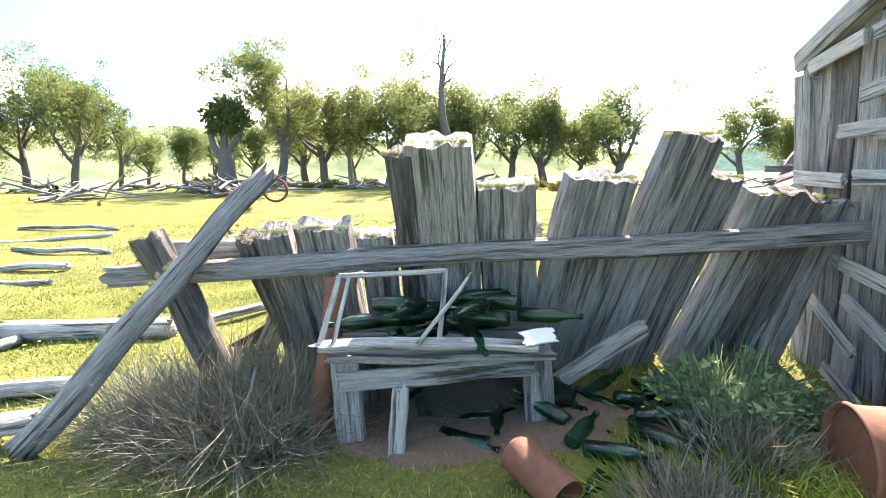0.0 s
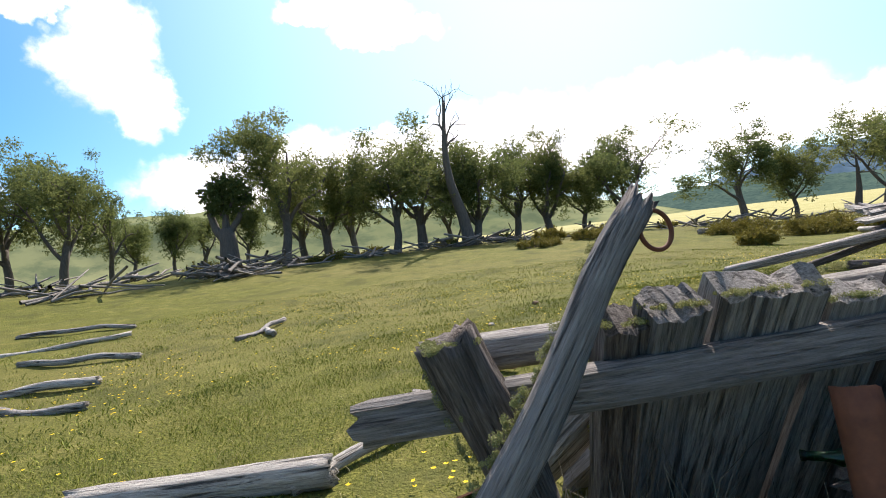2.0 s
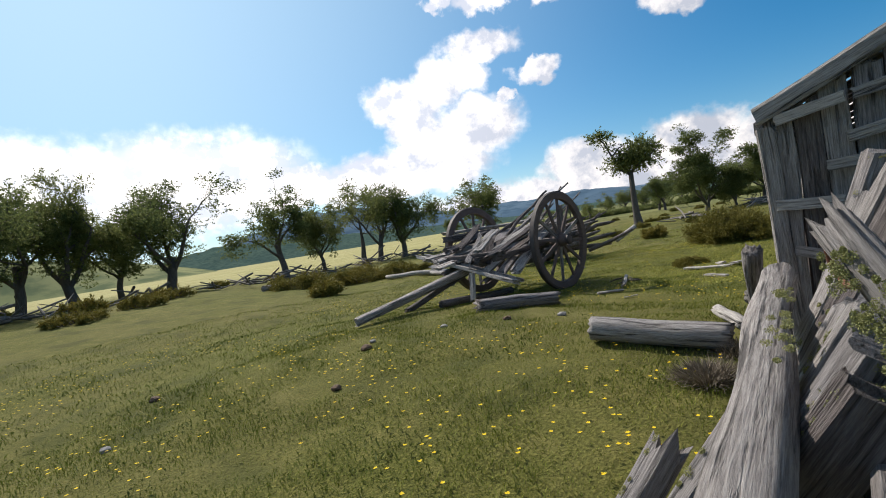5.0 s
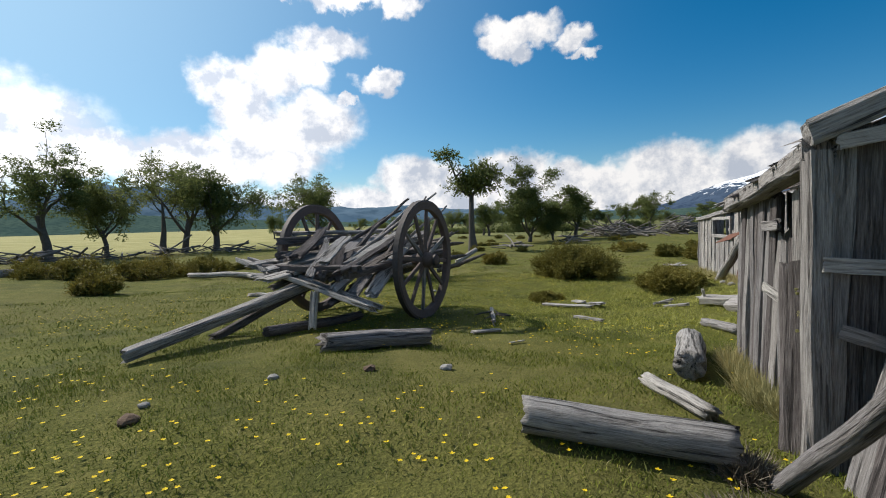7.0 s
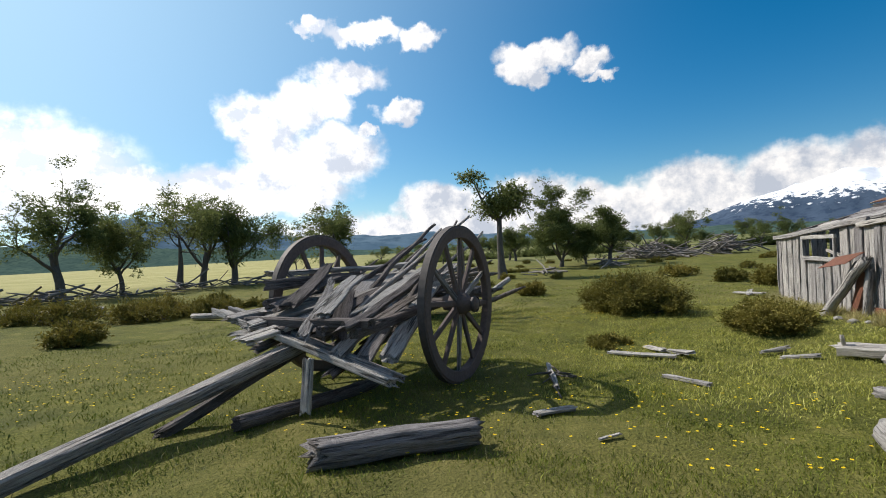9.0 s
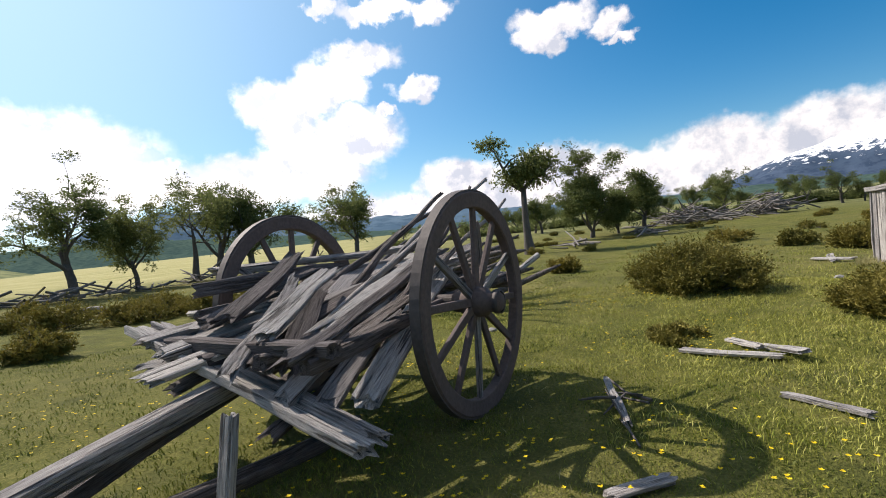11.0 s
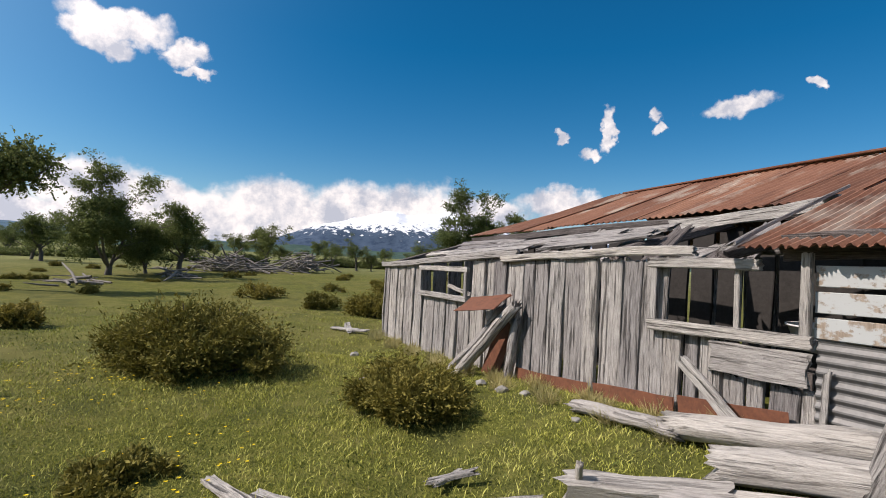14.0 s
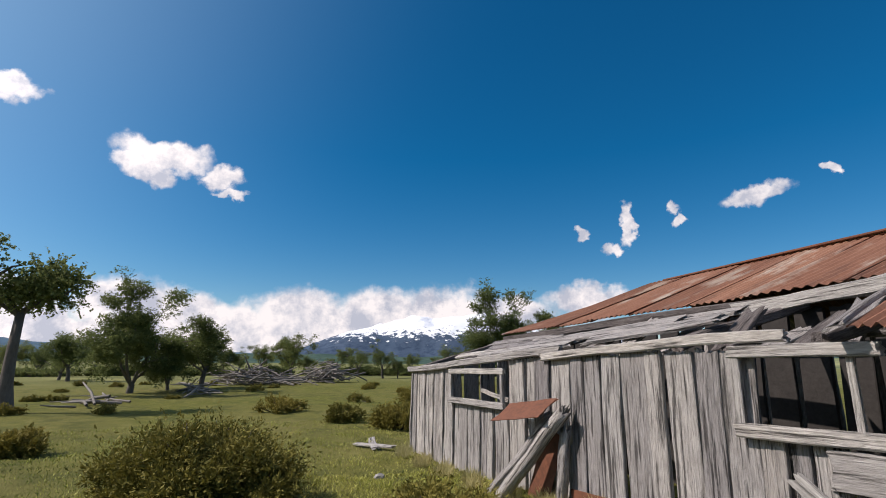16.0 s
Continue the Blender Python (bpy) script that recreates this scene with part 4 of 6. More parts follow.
for i, (az, d, rx, ry, h, n) in enumerate([(34, 36, 3.0, 1.2, 0.4, 26), (40, 38, 3, 1.0, 0.5, 26), (46, 38, 3, 1.0, 0.4, 22), (28, 33, 3, 1.0, 0.5, 26), (52, 40, 3, 1, 0.2, 12), (79, 29, 2, 0.8, 0.3, 14), (86, 34, 3, 1, 0.2, 14)]):
    b = bearing(az, d, (1.0, 5.2))
    wood_heap("fallen_branches", b.x, b.y, rx, ry, h, n, 330 + i, BARK_DEAD, "heap of grey fallen branches in the grass")
wood_heap("woodpile", 45.5, 4.7, 2.6, 3.4, 1.3, 150, 351, BARK_DEAD, "big heap of bleached dead branches", 1.0, 3.2)
wood_heap("woodpile", 49.0, -0.9, 1.6, 2.0, 2.0, 130, 352, BARK_DEAD, "big heap of bleached dead branches", 1.0, 2.6)


# ---------------------------------------------------------------- lichen and moss
def lichen(parent, a, b, radius, n, seed, size=0.009, side=(0, 0, 1), label="pale yellow-green lichen tufts", spread=0.9, across=None):
    """Crusty tufts along one side of a log or over the end of a slab."""
    rng = np.random.default_rng(seed)
    a, b = np.array(a, float), np.array(b, float)
    d = (b - a) / np.linalg.norm(b - a)
    s = np.array(side, float)
    s = s - d * s.dot(d)
    s /= np.linalg.norm(s)
    w = np.cross(d, s)
    n, size = n * 10, 0.0034
    tufts = max(10, n // 170)
    u = rng.random(tufts)
    q = rng.normal(0, spread * 0.7, tufts)
    c0 = a + np.outer(u, b - a) + radius * (np.outer(np.cos(q), s) + np.outer(np.sin(q), w))
    if across is not None:
        c0 = a + np.outer(u, b - a) + s * radius + np.outer(rng.uniform(-across, across, tufts), w)
    k = rng.integers(0, tufts, n)
    tr = rng.uniform(0.008, 0.024, tufts)
    o = rng.standard_normal((n, 3))
    o *= rng.random((n, 1)) ** 0.4 / np.linalg.norm(o, axis=1)[:, None]
    o -= np.outer(o @ s, s) * 0.4
    c = c0[k] + o * tr[k][:, None] - s * 0.006
    me = quads_mesh("lichen", leaf_quads(c - a, size, rng, 1.3), LICHEN)
    m = Matrix.Translation(Vector(a))
    ob = part("lichen", me, parent, m, label, "stuff")
    return ob


# ---------------------------------------------------------------- corral fence
FENCE_Y = 3.02
fence = thing("corral_fence", (0.0, FENCE_Y, 0), "corral fence of thick split slabs behind a grey rail", "fence")
# split slabs, leaning inwards over the rail: foot x, head x, head z, width, thickness
SLABS = [(-1.12, -1.16, 1.03, 0.17, 0.12), (-1.0, -1.02, 1.07, 0.2, 0.13), (-0.74, -0.74, 1.09, 0.35, 0.12), (-0.42, -0.45, 1.03, 0.22, 0.11),
         (-0.22, -0.26, 1.48, 0.16, 0.12), (0.0, -0.04, 1.53, 0.38, 0.17), (0.36, 0.32, 1.3, 0.34, 0.12),
         (0.62, 0.82, 1.33, 0.42, 0.12), (0.86, 1.18, 1.2, 0.2, 0.1), (0.92, 1.26, 1.54, 0.30, 0.15),
         (1.16, 1.46, 1.32, 0.22, 0.13), (1.45, 1.72, 1.22, 0.22, 0.1), (1.68, 1.94, 1.2, 0.3, 0.12), (1.90, 2.10, 1.16, 0.26, 0.11)]
pole("post", (-1.36, 3.05, -0.05), (-1.72, 2.90, 1.05), 0.2, WOOD_DARK, fence, face=(0.05, -1, 0.1), seg=20, rag=0.012, groove=0.13, wob=0.02, flat=0.8, seed=40)
lichen(fence, (-1.79, 2.89, 1.03), (-1.65, 2.92, 1.04), 0.006, 1500, 60, across=0.06)
lichen(fence, (-1.71, 2.905, 1.02), (-1.48, 3.0, 0.3), 0.09, 1700, 59, side=(-0.1, 1, 0.1), spread=0.8)
lichen(fence, (-1.71, 2.905, 1.02), (-1.55, 2.97, 0.5), 0.11, 700, 58, side=(-1, 0.1, -0.3), spread=0.6)
def slab_mesh(length, w, t, mat, seed, across=13, seg=24):
    """A split trunk slab along z: lobed, deeply grooved faces, an uneven broken top."""
    edge = 0.7 + 0.3 * np.sin(np.linspace(0.12, math.pi - 0.12, across))
    V, F = [], []
    ring_n = 2 * across
    for j in range(seg + 1):
        u = j / seg
        for side in (-1, 1):
            for i_ in range(across):
                k_ = i_ if side < 0 else across - 1 - i_
                x_ = (k_ / (across - 1) - 0.5) * w * (1.06 - 0.1 * u + 0.05 * noise.noise((side, u * 4, seed)))
                lobe = 0.030 * noise.noise((x_ * 9, u * length * 0.7, seed + side * 7)) + 0.016 * noise.noise((x_ * 32, u * length * 1.1, seed + side * 3))
                z_ = u * length + (u ** 6) * (0.05 * noise.noise((x_ * 11, side * 2, seed)) + 0.02 * noise.noise((x_ * 41, side * 5, seed)))
                V.append((x_ + 0.012 * math.sin(u * 5 + seed), side * t * 0.5 * edge[k_] + lobe, z_))
    for j in range(seg):
        for i_ in range(ring_n):
            a, b = j * ring_n + i_, j * ring_n + (i_ + 1) % ring_n
            F.append((a, b, b + ring_n, a + ring_n))
    for base_ in (0, seg * ring_n):
        for i_ in range(across - 1):
            q = (base_ + i_, base_ + i_ + 1, base_ + ring_n - 2 - i_, base_ + ring_n - 1 - i_)
            F.append(q if base_ else q[::-1])
    return mesh_of("slab", V, F, mat)


for i, (fx, hx, hz, w, t) in enumerate(SLABS):
    fy = 3.68 - 0.11 * (fx + 1.2)
    hy_ = fy - (fy - 3.09) / 0.9 * hz
    a, b = Vector((fx, fy, ground_z(fx, fy) - 0.06)), Vector((hx, hy_, hz))
    part("slab", slab_mesh((b - a).length, w * 0.95, t * 1.25, WOOD if i % 4 else WOOD_DARK, 41 + i), fence, along(a, b, (0.05 + 0.12 * math.sin(i * 2.1), -1, -0.3)))
    top = Vector((hx, hy_, hz))
    lichen(fence, top + Vector((-w * 0.46, 0, -0.01)), top + Vector((w * 0.46, 0, -0.01)), 0.005, 800 if w > 0.25 else 480, 61 + i, across=t * 0.42)
    foot = Vector((fx, fy, 0.1))
    lichen(fence, foot.lerp(top, 0.25), foot.lerp(top, 0.99), t * 0.52, 900 if i < 4 else 300, 161 + i, side=(0, 1, 0.5), across=w * 0.46)
board("rail", (-2.03, 2.97, 0.8), (2.30, 2.98, 1.0), 0.13, 0.12, WOOD, fence, face=(0, -1, 0.15), seg=22, rag=0.03, wob=0.016, groove=0.10, seed=3, label="long cracked grey rail")
r2 = pole("rail", (-1.82, 3.22, 0.92), (0.55, 3.34, 1.0), 0.15, WOOD, fence, seg=16, groove=0.09, rag=0.015, label="round grey back rail", seed=4)
lichen(fence, (-1.1, 3.2, 1.0), (-0.2, 3.26, 1.04), 0.05, 420, 91, 0.02, spread=0.5)
for i, (a, b, w) in enumerate([((-1.5, 3.85, 0.04), (-0.95, 3.3, 0.86), 0.16), ((-1.2, 3.95, 0.04), (-0.72, 3.62, 0.62), 0.2)]):
    board("slab", a, b, w, 0.09, WOOD, fence, face=(-0.2, 0.6, 0.6), seg=12, rag=0.05, groove=0.11, seed=70 + i)
    lichen(fence, Vector(a) + Vector((0, 0, 0.08)), Vector(b), 0.05, 300, 80 + i, side=(-0.3, 0.7, 0.7))
board("iron_sheet", (-1.75, 3.95, 0.04), (-1.3, 3.7, 0.3), 0.2, 0.012, RUST, None, face=(-0.4, 0.5, 0.6), label="rusty iron sheet leaning on the fence slabs", category="iron sheet", seed=5)

# the long log that leans over the rail
lean = pole("leaning_log", (-2.15, 2.36, 0.05), (-1.06, 3.06, 1.37), 0.145, WOOD_PALE, None, flat=0.58, face=(0.54, -0.84, 0.0), seg=18, rag=0.04, wob=0.02, groove=0.13, taper=0.78, seed=9,
            label="long bleached log leaning over the fence rail", category="log")
lichen(lean, (-1.82, 2.57, 0.45), (-1.09, 3.04, 1.34), 0.046, 3400, 95, 0.016, (-0.54, 0.84, 0.1), across=0.07)
board("log", (-2.75, 2.46, 0.06), (-2.2, 2.56, 0.12), 0.14, 0.09, WOOD_PALE, None, label="short bleached stub beside the leaning log", category="log", seed=10)


def ring(name, m, radius, thick, mat, label, category):
    V, F = [], []
    for i in range(28):
        a = 2 * math.pi * i / 28
        for j in range(8):
            b = 2 * math.pi * j / 8
            r = radius + thick * math.cos(b)
            V.append((r * math.cos(a), r * math.sin(a), thick * math.sin(b)))
    for i in range(28):
        for j in range(8):
            F.append((i * 8 + j, ((i + 1) % 28) * 8 + j, ((i + 1) % 28) * 8 + (j + 1) % 8, i * 8 + (j + 1) % 8))
    ob = new(name, mesh_of(name, V, F, mat, True))
    ob.matrix_basis = m
    return tagged(ob, label, category)


ring("iron_ring", pose(-1.02, 3.05, 1.29, 80, 10, 20), 0.065, 0.008, RUST, "rusty iron ring hanging on the log's tip", "ring")

# corner post and boards between fence and shed on the outside
corner = thing("gate_post", (2.2, 3.35, 0), "broad split post leaning at the shed corner", "post")
board("post", (2.5, 3.42, 0.0), (2.62, 3.38, 1.24), 0.3, 0.16, WOOD_DARK, corner, face=(-1, 0.6, 0), seg=12, rag=0.03, groove=0.08, seed=12)
lichen(corner, (2.44, 3.42, 0.6), (2.5, 3.42, 1.2), 0.08, 500, 13, 0.015, (-1, 0.6, 0))
pole("leaning_pole", (2.02, 3.72, 0.06), (0.95, 3.5, 1.1), 0.11, WOOD, None, seg=12, groove=0.1, seed=14, label="grey pole propped against the fence slabs", category="pole")

# ---------------------------------------------------------------- shed
shed = thing("shed", (2.4, 2.4, 0), "tumbledown shed of upright split boards with nailed slats", "shed")
for i in range(12):
    y = 3.3 - 0.185 * i
    top = 1.74 + 0.075 * i
    board("wall_board", (2.3 + 0.02 * (i % 2), y, -0.02), (2.28 + 0.02 * (i % 3), y - 0.03, top), 0.175, 0.06, (WOOD, WOOD_DARK, WOOD)[i % 3], shed, face=(-1, 0, 0), seg=12, rag=0.03, groove=0.09, seed=200 + i)
SLATS = [(3.28, 2.85, 1.72, 1.78), (2.8, 2.0, 1.78, 1.9), (3.0, 2.5, 1.36, 1.36), (2.86, 2.1, 1.52, 1.62), (2.72, 1.9, 1.34, 1.38), (2.86, 1.7, 1.14, 1.12), (3.34, 2.92, 1.14, 1.12), (3.26, 2.9, 0.82, 0.72), (2.9, 1.6, 0.72, 0.5),
         (3.12, 2.74, 0.5, 0.3), (2.86, 2.3, 0.55, 0.32), (2.98, 2.6, 0.16, 0.02)]
for i, (y0, y1, z0, z1) in enumerate(SLATS):
    board("slat", (2.20, y0, z0), (2.19, y1, z1), 0.075, 0.022, WOOD_PALE, shed, face=(-1, 0, 0), seg=6, rag=0.008, wob=0.004, groove=0.03, seed=230 + i)
board("slat", (2.20, 2.6, 1.15), (2.18, 2.2, 0.92), 0.06, 0.03, WOOD_PALE, shed, face=(-1, 0, 0), seed=260)
# north side: an opening beside the corner, then upright boards
for i in range(12):
    x = 4.8 - 0.155 * i
    board("wall_board", (x, 3.2 + 0.015 * (i % 3), ground_z(x, 3.2) - 0.05), (x - 0.02, 3.17 + 0.015 * (i % 2), 1.49 + 0.02 * (i % 3) - (0.28 if 8 <= i < 11 else 0)), 0.15, 0.05, (WOOD, WOOD_DARK, WOOD)[i % 3], shed, face=(0, 1, 0), seg=12, rag=0.02, groove=0.09, seed=280 + i)
board("corner_post", (2.36, 3.3, -0.05), (2.25, 3.36, 1.68), 0.15, 0.13, WOOD, shed, seg=12, groove=0.09, seed=300)
board("slat", (3.7, 3.26, 0.86), (3.25, 3.26, 0.84), 0.07, 0.025, WOOD_PALE, shed, face=(0, 1, 0), seed=301)
board("slat", (3.75, 3.26, 1.3), (3.3, 3.26, 1.32), 0.07, 0.025, WOOD_PALE, shed, face=(0, 1, 0), seed=302)
for i in range(9):
    y = 3.1 - 0.2 * i
    board("wall_board", (4.84, y, -0.05), (4.82, y, 1.56), 0.18, 0.04, WOOD, shed, face=(1, 0, 0), seg=6, seed=320 + i)
board("roof_beam", (2.26, 3.36, 1.70), (4.95, 3.26, 1.48), 0.16, 0.13, WOOD, shed, seg=12, rag=0.04, groove=0.09, bend=-0.05, seed=340)
board("roof_beam", (2.27, 3.4, 1.78), (2.27, 1.3, 2.56), 0.15, 0.12, WOOD_PALE, shed, seg=12, groove=0.08, seed=341)
for i in range(13):
    x = 2.42 + 0.21 * i
    z = 1.78 - 0.105 * (x - 2.2)
    board("roof_board", (x, 3.36 - 0.05 * (i % 3), z), (x + 0.02, 1.3, z + 0.66), 0.2, 0.03, (WOOD, WOOD_DARK)[i % 2], shed, face=(0, 0, 1), seg=8, rag=0.05, seed=360 + i)
for i in range(12):
    x = 2.3 + 0.22 * i
    board("wall_board", (x, 1.22, -0.05), (x, 1.2, 2.3 - 0.1 * (x - 2.2)), 0.2, 0.04, WOOD_DARK, shed, face=(0, -1, 0), seg=5, seed=390 + i)

shed.scale, shed.location = (1.0, 1.0, 1.13), (2.38, 2.52, 0.0)

# ---------------------------------------------------------------- clutter in the corral
bench = thing("workbench", (-0.05, 2.55, 0), "crude grey bench nailed together from split boards", "bench")
for x, y, w in ((-0.5, 2.5, 0.14), (0.46, 2.66, 0.15)):
    board("leg", (x, y, -0.02), (x - 0.02, y, 0.47), w, 0.08, WOOD, bench, face=(0, -1, 0), seed=int(400 + x * 10))
board("leg", (-0.26, 2.36, 0.0), (-0.24, 2.42, 0.34), 0.08, 0.05, WOOD_PALE, bench, face=(0, -1, 0), seed=405)
for x, y in ((-0.48, 2.9), (0.46, 2.98)):
    board("leg", (x, y, -0.02), (x, y, 0.45), 0.1, 0.08, WOOD_DARK, bench, face=(0, -1, 0), seed=int(410 + x * 10))
board("front_rail", (-0.54, 2.43, 0.38), (0.42, 2.56, 0.40), 0.1, 0.03, WOOD_PALE, bench, face=(0, -1, 0), seg=12, groove=0.08, seed=415)
for i in range(4):
    board("top_board", (-0.6, 2.48 + 0.13 * i, 0.49 + 0.012 * (i % 2)), (0.5, 2.56 + 0.13 * i, 0.46 + 0.012 * (i % 2)), 0.13, 0.035, (WOOD, WOOD_DARK)[i % 2], bench, face=(0, 0, 1), seg=10, rag=0.03, groove=0.07, seed=420 + i)
board("loose_slat", (-0.62, 2.4, 0.56), (0.42, 2.5, 0.52), 0.07, 0.03, WOOD_PALE, None, face=(0, -0.3, 1), bend=0.03, seg=12, label="warped bleached slat lying on the bench", category="slat", seed=430)

window = thing("old_window", (-0.25, 2.5, 0.55), "weathered window sash without glass leaning on the bench", "window")
WA, WB, WC, WD = Vector((-0.62, 2.42, 0.55)), Vector((-0.55, 2.6, 0.86)), Vector((-0.02, 2.7, 0.86)), Vector((-0.05, 2.5, 0.55))
for i, (a, b) in enumerate(((WA, WB), (WB, WC), (WC, WD), (WD, WA))):
    board("sash_bar", a, b, 0.026, 0.022, WOOD_PALE, window, face=(0, -1, 0.4), seg=5, rag=0.004, wob=0.003, groove=0.03, seed=440 + i)
board("sash_bar", WA.lerp(WD, 0.12) + Vector((0, -0.03, 0)), WB.lerp(WC, 0.09), 0.02, 0.016, WOOD_PALE, window, face=(0, -1, 0.4), seg=5, rag=0.004, wob=0.003, groove=0.03, seed=445)
pole("stick", (-0.14, 2.44, 0.57), (0.1, 2.52, 0.86), 0.022, WOOD_PALE, None, label="thin bleached stick leaning on the window sash", category="stick", seed=450)


def lathe(profile, mat, name, k=20):
    V, F = [], []
    for r, z in profile:
        for j in range(k):
            q = 2 * math.pi * j / k
            V.append((r * math.cos(q), r * math.sin(q), z))
    for i in range(len(profile) - 1):
        for j in range(k):
            a, b = i * k + j, i * k + (j + 1) % k
            F.append((a, b, b + k, a + k))
    return mesh_of(name, V, F, mat, True)


BOTTLE = lathe([(0.0, 0.012), (0.03, 0.004), (0.038, 0.0), (0.04, 0.01), (0.04, 0.17), (0.036, 0.2), (0.018, 0.25), (0.0145, 0.27), (0.0145, 0.315), (0.017, 0.317), (0.017, 0.33), (0.012, 0.33), (0.0115, 0.27), (0.016, 0.248), (0.034, 0.2), (0.037, 0.17), (0.037, 0.014), (0.0, 0.016)], GREEN_GLASS, "bottle")
rngb = np.random.default_rng(12)
for i in range(64):
    if i < 36:
        x, y, z, lift = rngb.uniform(0.55, 1.4), rngb.uniform(2.25, 3.0), rngb.uniform(0.04, 0.12), rngb.uniform(72, 95)
    elif i < 56:
        x, y, z, lift = rngb.uniform(-0.42, 0.38), rngb.uniform(2.66, 2.9), 0.535 + 0.075 * (i % 3), rngb.uniform(86, 92)
    else:
        x, y, z, lift = rngb.uniform(-0.5, 0.4), rngb.uniform(2.4, 2.9), 0.045, rngb.uniform(86, 92)
    b = new("bottle", BOTTLE)
    b.matrix_basis = pose(x, y, z, lift, 0, rngb.uniform(0, 360))
    tagged(b, "empty green glass bottle thrown on the heap", "bottle", "heap of bottles")
b = new("bottle", BOTTLE)
b.matrix_basis = pose(1.05, 2.28, 0.1, 70, 0, 130)
tagged(b, "green glass bottle lying across the heap", "bottle", "heap of bottles")


def can(x, y, z, r, h, m, label, category="can", mat=RUST):
    t = thing("can", m.translation, label, category)
    part("body", lathe([(r * 0.98, h), (r, h - 0.006), (r, h * 0.7), (r * 0.97, h * 0.5), (r, h * 0.3), (r, 0.006), (r * 1.02, 0), (r * 0.98, 0.002), (r * 0.97, 0.01), (r * 0.96, h)], mat, "body", 28), t, m)
    part("bottom", lathe([(0.0, 0.02), (r * 0.5, 0.018), (r * 0.8, 0.012), (r * 0.98, 0.004)], mat, "bottom", 28), t, m, "dented rusty end")
    return t


can(0, 0, 0, 0.085, 0.3, look((0.46, 1.94, 0.1), (0.28, 2.2, 0.16)) @ pose(0, 0, -0.3), "rusty food tin lying in the grass")
pole("iron_pipe", (-0.7, 2.56, 0.0), (-0.62, 2.82, 0.8), 0.12, RUST, None, groove=0.01, wob=0.0, rag=0.004, label="rust-brown iron pipe leaning at the bench", category="pipe", seed=459)
drum = thing("iron_drum", (1.78, 2.03, 0.0), "rusty open iron drum lying on its side", "drum")
DM = look((1.57, 2.06, 0.21), (1.07, 2.16, 0.215)) @ Matrix.Scale(0.82, 4)
part("shell", lathe([(0.25, 0), (0.262, 0.004), (0.262, 0.014), (0.25, 0.03), (0.25, 0.25), (0.258, 0.262), (0.25, 0.275), (0.25, 0.55), (0.24, 0.55), (0.24, 0.0), (0.25, 0)], RUST, "shell", 44), drum, DM)
part("lid", lathe([(0.0, 0.02), (0.12, 0.024), (0.2, 0.018), (0.245, 0.03)], RUST, "lid", 44), drum, DM, "dented rusty lid")
ladle = thing("skimmer", (-1.04, 2.41, 0), "grey enamel skimmer with a long handle", "skimmer")
part("bowl", lathe([(0.0, 0.004), (0.05, 0.006), (0.075, 0.014), (0.08, 0.02), (0.075, 0.017), (0.05, 0.01), (0.0, 0.008)], ZINC, "bowl", 24), ladle, look((-1.04, 2.41, 0.09), (-1.0, 1.6, 0.35)))
pole("handle", (-1.04, 2.43, 0.15), (-1.0, 2.55, 0.38), 0.016, ZINC, ladle, seed=460)
board("shard", (-0.98, 2.55, 0.05), (-0.66, 2.52, 0.07), 0.07, 0.012, GREEN_GLASS, None, label="flat piece of dark broken glass", category="glass", seed=461)
board("scrap", (0.36, 2.5, 0.56), (0.5, 2.56, 0.56), 0.09, 0.01, PAPER, None, face=(0, -0.6, 0.8), label="torn pale scrap of paper label", category="paper", seed=462)
board("board", (0.62, 2.92, 0.18), (1.05, 2.86, 0.5), 0.1, 0.03, WOOD, None, face=(0, -1, 0), label="loose grey board leaning on the slabs", category="board", seed=463)
board("board", (1.6, 2.86, 0.28), (1.98, 2.8, 0.05), 0.12, 0.03, WOOD, None, face=(0, -1, 0), label="loose grey board lying at the fence foot", category="board", seed=464)


def scrub(x, y, r, h, n, seed, mat, label, width=0.004, lean=0.6, category="shrub"):
    """A clump of thin twigs or blades from one root."""
    rng = np.random.default_rng(seed)
    base = on_ground(x, y, -0.01)
    n = int(n * 1.6)
    q, rr = rng.random(n) * 6.283, np.sqrt(rng.random(n))
    root = np.stack([np.cos(q) * rr * r * 0.5, np.sin(q) * rr * r * 0.5, np.zeros(n)], 1)
    tip = np.stack([np.cos(q) * rr * r * 1.1, np.sin(q) * rr * r * 1.1, h * (1 - 0.5 * rr ** 2) * rng.uniform(0.5, 1.1, n)], 1) + rng.normal(0, lean * 0.3 * h, (n, 3))
    tip[:, 2] = np.abs(tip[:, 2])
    mid = (root + tip) / 2 + rng.normal(0, (0.12 + 0.12 * max(0.0, lean - 1)) * h, (n, 3))
    s = rng.standard_normal((n, 3))
    s[:, 2] = 0
    s *= (width / (np.linalg.norm(s, axis=1) + 1e-9))[:, None]
    quads = np.concatenate([np.stack([root - s, root + s, mid + s * 0.8, mid - s * 0.8], 1), np.stack([mid - s * 0.8, mid + s * 0.8, tip + s * 0.15, tip - s * 0.15], 1)])
    ob = new("shrub" if category == "shrub" else "grass_tuft", quads_mesh("shrub", quads, mat))
    ob.location = base
    return tagged(ob, label, category)


